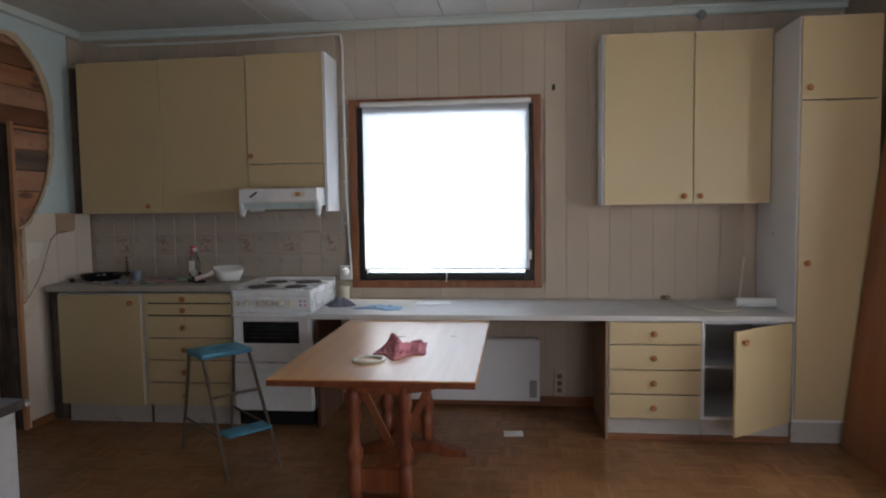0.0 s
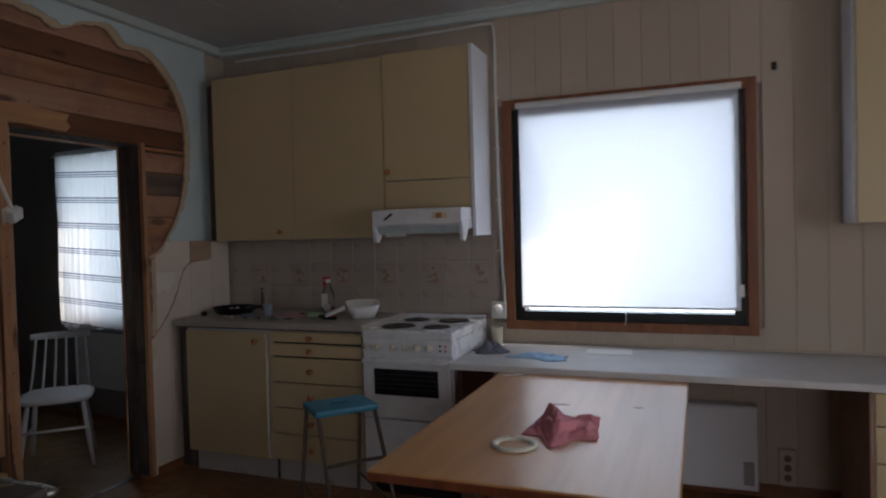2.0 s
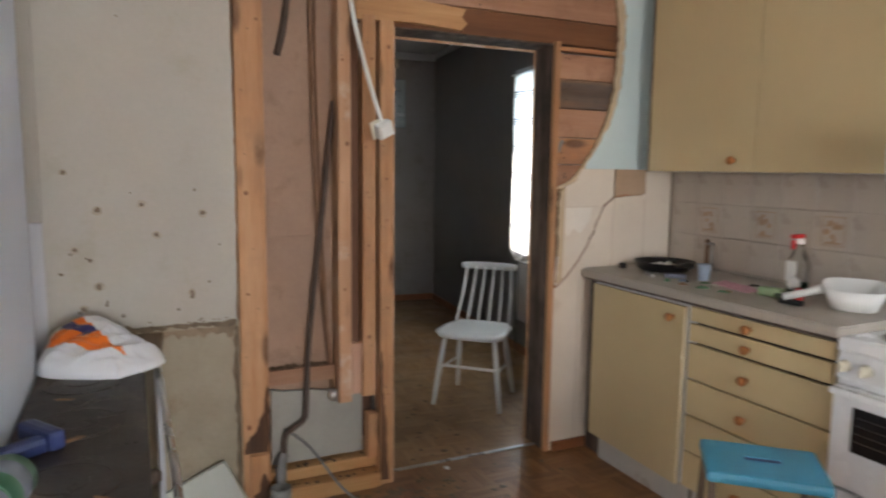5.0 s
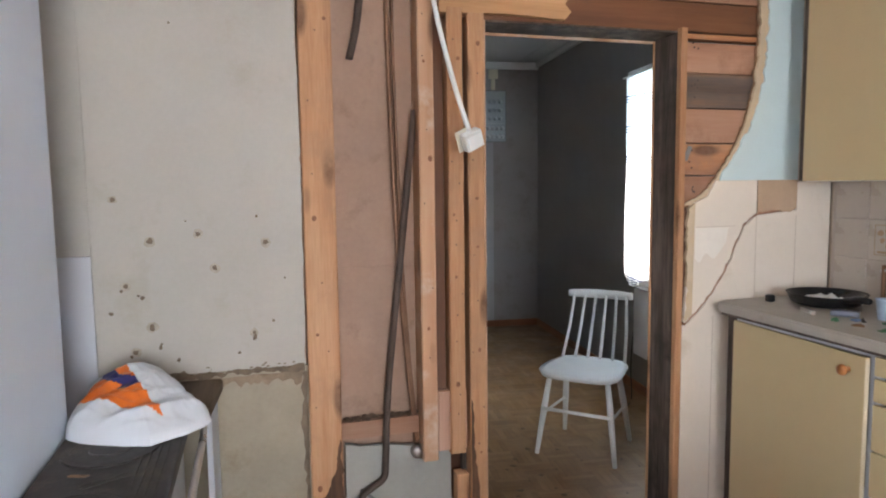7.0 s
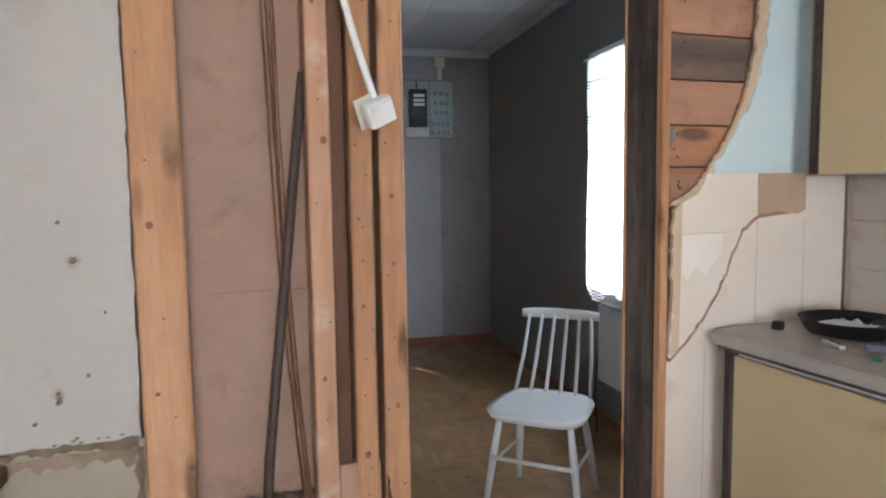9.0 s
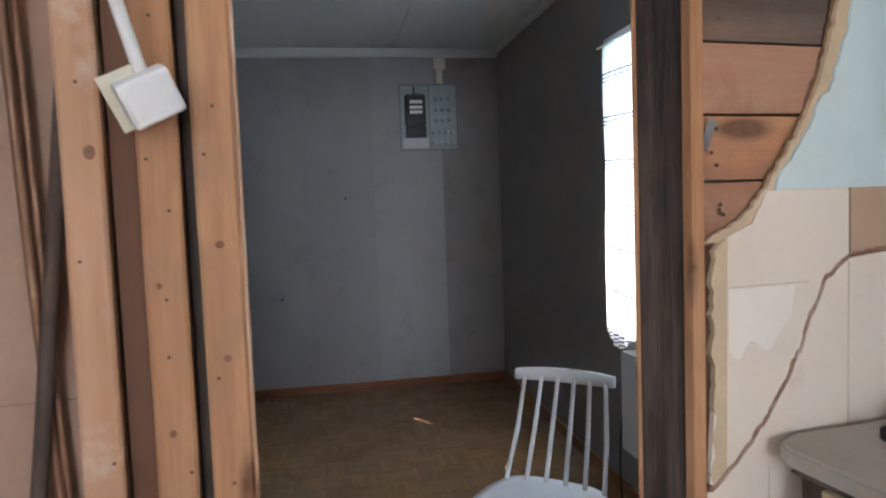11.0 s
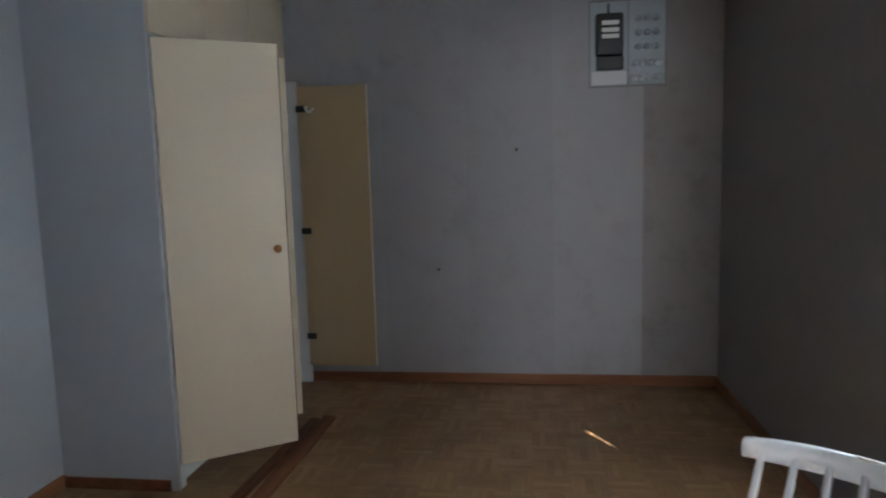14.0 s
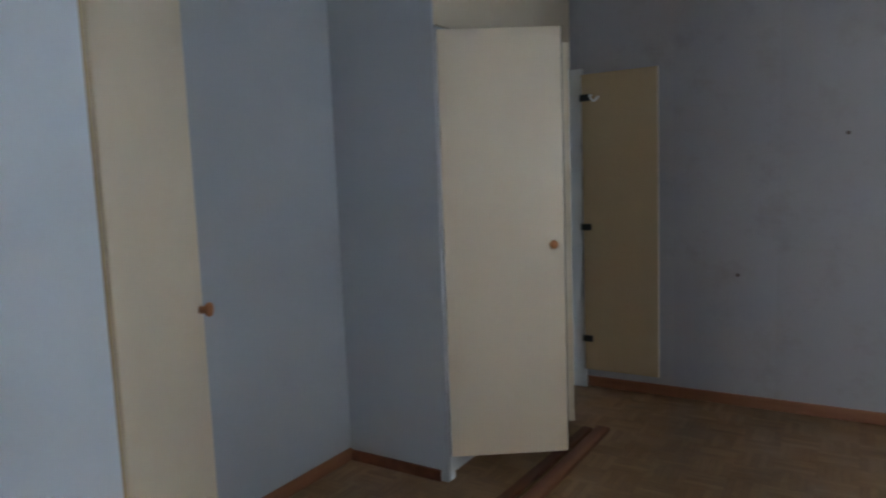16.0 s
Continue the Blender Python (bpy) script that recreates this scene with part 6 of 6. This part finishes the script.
part("plinth", box(-1.51, -0.05, 0.0, -0.02, -0.034, 0.11, 0.002), WHITE, wr, "white plinth")
part("foot_block", box(-0.06, -0.03, 0.0, -0.019, 0.0, 0.108, 0.002), WHITE, wr)
part("floor_panel", box(-1.51, -0.53, 0.10, -0.02, -0.052, 0.118, 0.002), WHITE, wr)
part("back", box(-1.51, -0.546, 0.0, -0.02, -0.532, WARD_Z, 0), WHITE, wr)
part("partition", box(-0.52, -0.53, 0.118, -0.502, -0.003, 1.935, 0.001), WHITE, wr)
part("far_side", box(-1.53, -0.548, 0.0, -1.512, 0.0, WARD_Z, 0.002), WHITE, wr, "white far side panel")
part("lintel", box(-1.51, -0.53, 1.937, -0.02, -0.003, 1.955, 0.001), WHITE, wr)
for x0, x1 in ((-0.50, -0.004), (-1.0, -0.503), (-1.51, -1.003)):
    part("upper_door", box(x0 + 0.001, 0.0, 1.945, x1 - 0.001, 0.017, WARD_Z - 0.002, 0.003), CREAM_DOOR, wr)
part("top", box(-1.51, -0.53, WARD_Z - 0.02, -0.02, -0.003, WARD_Z - 0.002, 0.001), WHITE, wr)
def wdoor(hx, width, deg, mat, knob, label):
    dr = part("door", box(-width, -0.017, 0.118, 0.0, 0.0, 1.925, 0.003), mat, wr, label)
    dr.location = (hx, 0.018, 0.0)
    dr.rotation_euler = (0, 0, radians(deg))
    return dr
d1 = wdoor(-0.006, 0.51, -55.5, CREAM_DOOR, True, "cream door swung open")
# Added dark strip imitates the shaded gap between first and second door.
part("edge_band", box(-0.5128, -0.0175, 0.118, -0.5105, 0.0006, 1.925, 0.0004), DARKPOST, d1, "dark strip standing for the shaded gap between the doors")
k = part("knob", moved(knob_bm(0.019), Matrix.Rotation(radians(180), 4, "Z")), KNOB, d1, "brown wooden knob", True)
k.location = (-0.46, 0.0, 1.03)
d2 = wdoor(-0.51, 0.346, -68, CREAM_DOOR, True, "second cream door swung open")
d3 = part("door", box(0, -0.017, 0.125, 0.44, 0.0, 1.895, 0.003), BACK_YELLOW, wr, "far door swung back to show its brown inside")
d3.location = (-1.49, 0.095, 0.0)
part("hinge_post", box(-1.53, 0.0005, 0.0, -1.505, 0.09, 1.935, 0.002), WHITE, wr, "white hinge post")
d3.rotation_euler = (0, 0, radians(90))
part("edge", box(0.44, -0.018, 0.125, 0.443, 0.001, 1.895, 0), CREAM_DOOR, d3)
part("hook", tube(smooth_line([(0.06, -0.018, 1.77), (0.06, -0.045, 1.765), (0.085, -0.05, 1.735), (0.115, -0.045, 1.76)], 5), 0.007, 8), PLASTIC, d3, "white coat hook", True)
for z in (0.32, 1.0, 1.76):
    part("hinge", box(-0.008, -0.03, z - 0.02, 0.055, -0.017, z + 0.02, 0.004), BLACK, d3, "dark hinge")
# second wardrobe against the partition
w2 = thing("wardrobe", pose(-3.74, 1.93, 0.0, 0, 0, -6.5), "second wardrobe with blue-white side and a cream door ajar", "wardrobe")
part("side", box(0.0, -0.018, 0.0, 0.615, 0.0, CEILB_Z - 0.002, 0.002), BLUEWHITE, w2, "blue-white side panel")
part("edge", box(-0.006, -0.018, 0.0, -0.0005, 0.0, CEILB_Z - 0.002, 0.001), BACK_YELLOW, w2)
part("back", box(0.60, -0.76, 0.0, 0.615, -0.02, CEILB_Z - 0.002, 0), WHITE, w2)
part("plinth", box(0.03, -0.76, 0.0, 0.045, -0.02, 0.11, 0.002), WHITE, w2)
part("floor_panel", box(0.046, -0.76, 0.10, 0.598, -0.02, 0.118, 0.002), WHITE, w2)
part("upper_door", box(-0.001, -0.60, 1.99, 0.017, -0.02, CEILB_Z - 0.004, 0.003), CREAM_DOOR, w2)
dd = part("door", box(-0.017, -0.55, 0.10, 0.0, 0.0, 1.98, 0.003), CREAM_DOOR, w2, "cream door standing ajar")
dd.location = (-0.006, -0.02, 0.0)
dd.rotation_euler = (0, 0, radians(-53))
k = part("knob", moved(knob_bm(0.019), Matrix.Rotation(radians(-90), 4, "Z")), KNOB, dd, "wooden knob", True)
k.location = (-0.017, -0.515, 1.02)
# loose strips by the wardrobe
for (x, y), (x2, y2), w, lab in (((-5.30, 1.99), (-6.27, 2.15), 0.05, "loose brown floor strip lying before the wardrobe"), ((-5.26, 2.085), (-6.30, 2.225), 0.07, "second loose brown strip on the floor")):
    ln = math.hypot(x2 - x, y2 - y)
    o = tagged(link("floor_strip", box(0, -w / 2, 0, ln, w / 2, 0.022, 0.004), SKIRT_RED), lab, "strip", "loose strips")
    o.matrix_world = pose(x, y, 0.0, 0, 0, math.degrees(math.atan2(y2 - y, x2 - x)))

# ---- meter board ----
mb = thing("meter_board", TB @ pose(0.001, -0.548, 1.82, 0, 0, 90), "grey electric meter board with a black meter on the wall", "fuse board")
part("board", box(-0.217, -0.03, 0, 0.217, 0, 0.485, 0.006), SLATE, mb)
FUSE = plain("dull_porcelain", (0.44, 0.47, 0.50), 0.4, 0.1)
for x0, x1, z0, z1 in ((-0.222, 0.222, -0.006, 0.004), (-0.222, 0.222, 0.481, 0.491), (-0.222, -0.213, 0.0045, 0.4805), (0.213, 0.222, 0.0045, 0.4805), (-0.001, 0.008, 0.0045, 0.4805)):
    part("border", box(x0, -0.038, z0, x1, -0.0305, z1, 0.002), PVC, mb, "dark board edge")
part("frame", box(-0.21, -0.036, 0.005, -0.003, -0.031, 0.48, 0.003), SLATE, mb)
part("meter", box(-0.185, -0.13, 0.17, -0.035, -0.037, 0.40, 0.012), BLACK, mb, "black meter housing")
part("meter_base", box(-0.18, -0.10, 0.09, -0.03, -0.037, 0.168, 0.008), BLACK, mb)
for z in (0.345, 0.305, 0.27):
    part("dial", box(-0.155, -0.134, z - 0.012, -0.06, -0.131, z + 0.012, 0.002), PAPER, mb, "pale dial strip")
part("cable", box(-0.116, -0.045, 0.402, -0.104, -0.035, 0.47, 0.003), BLACK, mb)
part("cover", box(-0.205, -0.045, 0.008, -0.005, -0.037, 0.085, 0.004), LILAC, mb, "pale cover")
part("fuse_panel", box(0.012, -0.042, 0.01, 0.205, -0.031, 0.175, 0.004), SLATE, mb, "grey fuse panel")
for z in (0.045, 0.125):
    for kx in range(4):
        part("fuse", moved(lathe([(0.019, 0), (0.019, 0.02), (0.012, 0.03)], 14), Matrix.Translation((0.04 + 0.045 * kx, -0.042, z)) @ Matrix.Rotation(radians(90), 4, "X")), FUSE, mb, "porcelain fuse", True)
for z in (0.22, 0.30, 0.38):
    for kx in range(3):
        part("terminal", moved(lathe([(0.018, 0), (0.018, 0.012), (0.01, 0.02)], 14), Matrix.Translation((0.06 + 0.05 * kx, -0.031, z)) @ Matrix.Rotation(radians(90), 4, "X")), SLATE, mb, "", True)
part("conduit", box(0.075, -0.03, 0.486, 0.115, -0.002, 0.64, 0.006), OFFWHITE, mb, "cable conduit")
part("conduit_box", box(0.05, -0.04, 0.60, 0.14, -0.002, 0.685, 0.006), OFFWHITE, mb)
for y, z in ((-1.20, 1.472), (-1.70, 0.735)):
    o = tagged(link("wall_nail", moved(lathe([(0.010, 0), (0.010, 0.006), (0.004, 0.02)], 10), Matrix.Rotation(radians(90), 4, "Y")), RUST), "rusty nail in the wallpaper", "nail", "wall nails")
    o.matrix_world = TB @ pose(0, y, z)

# ---- small things, kitchen ----
pan = thing("frying_pan", pose(-2.685, 3.93, 0.9285, 0, 0, -20), "black frying pan full of scraps on the worktop", "pan")
part("bowl", lathe([(0.105, 0), (0.125, 0.012), (0.140, 0.045), (0.143, 0.046), (0.135, 0.04), (0.118, 0.012), (0.001, 0.008)], 32), GLOSSBLACK, pan, smooth=True)
part("handle", tube([(0.135, 0, 0.038), (0.22, 0, 0.055), (0.29, 0, 0.06)], [0.010, 0.012, 0.011], 10), BLACK, pan, smooth=True)
part("scrap", moved(crumple(0.14, 0.09, 0.03, 10, 8, 5, 0.6), pose(-0.02, 0, 0.012, 0, 0, 30)), PAPER, pan, "pale scrap lying in the pan")
part("scrap", moved(crumple(0.10, 0.07, 0.025, 10, 8, 8, 0.6), pose(0.05, 0.05, 0.012, 0, 0, 70)), PAPER, pan)
tap = thing("tap_stub", pose(-2.62, 4.135, 0.9285), "small thin chrome tap stub at the wall", "tap")
part("riser", tube([(0, 0, 0), (0, 0, 0.15)], 0.009, 10), COPPER, tap, smooth=True)
part("spout", tube([(-0.012, 0, 0.125), (0.0, 0, 0.13), (0.045, -0.01, 0.13)], 0.006, 10), STEEL, tap, smooth=True)
part("riser", tube([(0.03, 0, 0), (0.03, 0, 0.125)], 0.006, 10), STEEL, tap, smooth=True)
bot = thing("spray_bottle", pose(-2.0, 3.96, 0.9285), "clear spray bottle with dark liquid and red trigger", "bottle")
part("liquid", lathe([(0.034, 0.001), (0.036, 0.01), (0.036, 0.05), (0.001, 0.051)], 20), DARKGREEN, bot, "dark green liquid", True)
part("bottle", lathe([(0.038, 0), (0.040, 0.008), (0.040, 0.12), (0.030, 0.15), (0.016, 0.185), (0.014, 0.215)], 24), BOTTLE, bot, "clear plastic", True)
part("label", box(-0.022, -0.0425, 0.055, 0.022, -0.0405, 0.135, 0.0008), PLASTIC, bot, "white label")
part("cap", moved(lathe([(0.026, 0), (0.027, 0.004), (0.024, 0.014), (0.012, 0.018)], 20), Matrix.Translation((0.022, -0.045, 0.05)) @ Matrix.Rotation(radians(90), 4, "X")), PLASTIC, bot, "round white cap hanging on the bottle", True)
part("collar", lathe([(0.017, 0.2), (0.018, 0.203), (0.018, 0.22), (0.012, 0.224)], 18), PLASTIC, bot, "white collar", True)
part("spray_head", box(-0.010, -0.045, 0.222, 0.010, 0.018, 0.239, 0.006), RED, bot, "red spray head")
part("trigger", box(-0.007, -0.042, 0.18, 0.007, -0.032, 0.216, 0.003), RED, bot)
sc = thing("scoop", pose(-1.715, 3.875, 0.9375, 9, 0, 35), "white plastic scoop lying on the worktop", "scoop")
bm = bmesh.new()
rows = []
for r, z in ((0.058, 0.0), (0.074, 0.004), (0.102, 0.082), (0.099, 0.082), (0.070, 0.008), (0.002, 0.006)):
    rows.append([bm.verts.new((0.98 * r * math.copysign(abs(math.cos(a)) ** 0.6, math.cos(a)), 0.85 * r * math.copysign(abs(math.sin(a)) ** 0.6, math.sin(a)), z)) for a in [2 * math.pi * i / 28 for i in range(28)]])
for a, b in zip(rows, rows[1:]):
    for i in range(28):
        bm.faces.new((a[i], a[(i + 1) % 28], b[(i + 1) % 28], b[i]))
bm.faces.new(rows[0][::-1])
part("bowl", bm, PLASTIC, sc, smooth=True)
part("handle", tube([(-0.10, 0, 0.06), (-0.15, 0, 0.04), (-0.22, 0.0, 0.016)], [0.017, 0.013, 0.015], 10), PLASTIC, sc, smooth=True)
cup = tagged(link("paper_cup", moved(lathe([(0.022, 0), (0.030, 0.07), (0.033, 0.072), (0.028, 0.07), (0.02, 0.004)], 20), Matrix.Translation((-2.385, 3.87, 0.9285))), plain("pale_blue_cup", (0.42, 0.50, 0.62), 0.6, 0.15, 60, 20), smooth=True), "small blue and white paper cup on the worktop", "cup")
wrap = tagged(link("pink_wrapper", crumple(0.20, 0.08, 0.02, 16, 8, 2.0, 0.5), plain("pink_film", (0.55, 0.30, 0.36), 0.5, 0.2)), "crumpled pink wrapper on the worktop", "wrapper")
wrap.matrix_world = pose(-2.20, 3.86, 0.9285, 0, 0, -10)
for x, y, a, w, d, h, m, lab in ((-2.01, 3.83, 20, 0.09, 0.05, 0.035, plain("pale_green_card", (0.30, 0.42, 0.24), 0.6, 0.1), "small pale green carton lying on the worktop"), (-1.93, 3.79, -30, 0.10, 0.022, 0.022, DARKGREEN, "dark green tool handle on the worktop"), (-1.90, 3.84, 50, 0.03, 0.03, 0.05, RED, "small red plastic cap on the worktop"), (-1.87, 3.76, 5, 0.08, 0.03, 0.018, BLACK, "small black tool on the worktop"), (-2.80, 3.77, 0, 0.03, 0.03, 0.03, BLACK, "small black plug on the worktop"), (-2.58, 3.74, -25, 0.10, 0.02, 0.012, STEEL, "steel spoon-like tool on the worktop"), (-2.48, 3.80, 40, 0.09, 0.04, 0.02, GREYCLOTH, "dark scrap on the worktop")):
    o = tagged(link("clutter_item", box(-w / 2, -d / 2, 0, w / 2, d / 2, h, min(w, d, h) * 0.3), m), lab, "clutter", "worktop clutter")
    o.matrix_world = pose(x, y, 0.9285, 0, 0, a)
random.seed(44)
CHIP = [plain("chip_" + n, c, 0.6, 0.2) for n, c in (("dark", (0.04, 0.035, 0.03)), ("green", (0.06, 0.16, 0.08)), ("pale", (0.55, 0.52, 0.47)), ("brown", (0.22, 0.12, 0.06)), ("blue", (0.20, 0.28, 0.42)))]
for k in range(17):
    x, y, m = random.uniform(-2.5, -1.9), random.uniform(3.70, 4.0), CHIP[k % 5]
    o = tagged(link("small_scrap", crumple(random.uniform(0.025, 0.06), random.uniform(0.012, 0.03), random.uniform(0.006, 0.018), 6, 5, k, 0.5, 0.002), m), ("small dark scrap lying on the worktop", "small green scrap lying on the worktop", "small pale scrap lying on the worktop", "small brown scrap lying on the worktop", "small blue scrap lying on the worktop")[k % 5], "scrap", "worktop scraps")
    o.matrix_world = pose(x, y, 0.9288, 0, 0, random.uniform(0, 180))
for k in range(11):
    o = tagged(link("stove_scrap", crumple(random.uniform(0.03, 0.10), random.uniform(0.008, 0.02), 0.006, 6, 4, k + 40, 0.4, 0.002), CHIP[(0, 3)[k % 2]]), ("dark sliver lying on the stove top", "brown sliver lying on the stove top")[k % 2], "scrap", "stove scraps")
    o.matrix_world = pose(random.uniform(-2.22, -1.5), random.uniform(1.40, 1.60), 0.7868, 0, 0, random.uniform(0, 180))
rag = tagged(link("grey_rag", crumple(0.17, 0.13, 0.06, 20, 16, 6.0, 0.5), GREYCLOTH, smooth=True), "crumpled grey-blue rag on the low worktop by the cooker", "rag")
rag.matrix_world = pose(-0.92, 3.84, 0.7625, 0, 0, 15)
rag = tagged(link("blue_cloth", crumple(0.27, 0.16, 0.022, 24, 16, 9.0, 0.4), BLUECLOTH, smooth=True), "flat pale blue cloth on the low worktop", "cloth")
rag.matrix_world = pose(-0.62, 3.76, 0.7625, 0, 0, -15)
sh = tagged(link("paper_sheet", crumple(0.24, 0.16, 0.006, 8, 6, 1.0, 0.1, 0.0015), PAPER), "thin pale paper lying on the low worktop", "paper")
sh.matrix_world = pose(-0.30, 3.98, 0.7625, 0, 0, 5)
tn = thing("tin_cup", pose(-0.955, 4.10, 0.7625), "small cream tin standing by the wall beside the cooker", "tin")
part("can", lathe([(0.030, 0), (0.036, 0.10), (0.038, 0.102), (0.034, 0.10), (0.028, 0.004)], 20), OFFWHITE, tn, smooth=True)
pp = thing("paper_roll", pose(1.755, 3.83, 0.7625), "white paper tube lying on the low worktop", "roll")
part("tube", moved(lathe([(0.030, -0.12), (0.031, -0.118), (0.031, 0.118), (0.030, 0.12), (0.024, 0.12), (0.024, -0.11)], 22), Matrix.Translation((0, 0, 0.031)) @ Matrix.Rotation(radians(90), 4, "Y")), PLASTIC, pp, smooth=True)
piped("cable", [(1.28, 4.12, 0.785), (1.34, 3.86, 0.769), (1.43, 3.68, 0.768), (1.55, 3.66, 0.768), (1.66, 3.78, 0.768), (1.70, 3.95, 0.83), (1.78, 4.12, 1.05)], 0.005, OFFWHITE, "white cable lying over the worktop and up to the wall", "cable", 8)
o = tagged(link("cable_box", box(1.25, WN - 0.03, 0.765, 1.31, WN - 0.001, 0.79, 0.005), TAN_DARK), "small brown cable clip box at the wall", "box")
# cable from the ceiling corner along the wall to the cooker
piped("cable", [(-2.80, WN - 0.012, 2.635), (-2.0, WN - 0.012, 2.628), (-1.2, WN - 0.012, 2.64), (-1.0, WN - 0.012, 2.645), (-0.955, WN - 0.012, 2.60), (-0.95, WN - 0.012, 2.3), (-0.945, WN - 0.012, 1.7), (-0.935, WN - 0.012, 1.25), (-0.92, WN - 0.03, 0.98), (-0.965, WN - 0.045, 0.93)], 0.009, PLASTIC, "white cable clipped along the wall and down beside the window", "cable", 8)
for z in (2.2, 1.9, 1.6, 1.3):
    tagged(link("cable_clip", box(-0.962, WN - 0.024, z, -0.932, WN - 0.001, z + 0.012, 0.003), PLASTIC), "small white cable clip", "clip", "cable clips")
o = thing("cooker_socket", pose(-0.955, WN - 0.001, 0.955), "white cooker socket with a plug behind the cooker", "socket")
part("box", box(-0.045, -0.04, -0.05, 0.045, 0, 0.05, 0.008), PLASTIC, o)
part("plug", moved(lathe([(0.028, 0), (0.026, 0.03), (0.012, 0.05)], 16), Matrix.Translation((0, -0.04, 0.01)) @ Matrix.Rotation(radians(90), 4, "X")), PLASTIC, o, "", True)
o = thing("wall_socket", pose(0.56, WN - 0.001, 0.075), "brownish double wall socket under the worktop", "socket")
part("plate", box(-0.04, -0.03, 0, 0.04, 0, 0.19, 0.008), BOARD, o)
for z in (0.045, 0.095, 0.145):
    part("outlet", moved(lathe([(0.018, 0), (0.018, 0.003), (0.014, 0.001)], 16), Matrix.Translation((0, -0.03, z)) @ Matrix.Rotation(radians(90), 4, "X")), TAN_DARK, o)
v = thing("wall_valve", pose(1.485, WN - 0.05, 2.655), "small grey round valve on the cornice", "valve")
part("body", moved(lathe([(0.016, 0), (0.03, 0.008), (0.03, 0.02), (0.015, 0.03)], 18), Matrix.Rotation(radians(90), 4, "X")), PVC, v, smooth=True)
h = tagged(link("wall_hook", box(0.515, WN - 0.02, 2.205, 0.535, WN - 0.001, 2.245, 0.005), BLACK), "small dark hook on the boards beside the window", "hook")
p_ = tagged(link("paper_note", crumple(0.12, 0.10, 0.006, 6, 5, 4.0, 0.1, 0.0015), PAPER), "white paper square lying on the kitchen floor", "paper")
p_.matrix_world = pose(0.24, 3.58, 0.0008, 0, 0, 4)
for x, y, a, w in ((-1.88, 3.09, 20, 0.09), (-1.83, 3.07, 70, 0.05), (0.55, 3.95, 30, 0.07)):
    o = tagged(link("floor_litter", crumple(w, w * 0.5, 0.02, 10, 6, a, 0.6), TAN_DARK), "small dark litter on the kitchen floor", "litter", "kitchen litter")
    o.matrix_world = pose(x, y, 0.0008, 0, 0, a)
piped("cable", [(2.36, -0.05, 0.62), (2.30, -0.07, 0.45), (2.28, -0.08, 0.2), (2.34, -0.10, 0.01), (2.5, -0.2, 0.006)], 0.004, BLACK, "black radiator cable hanging to the floor", "cable", 6).matrix_world = TB
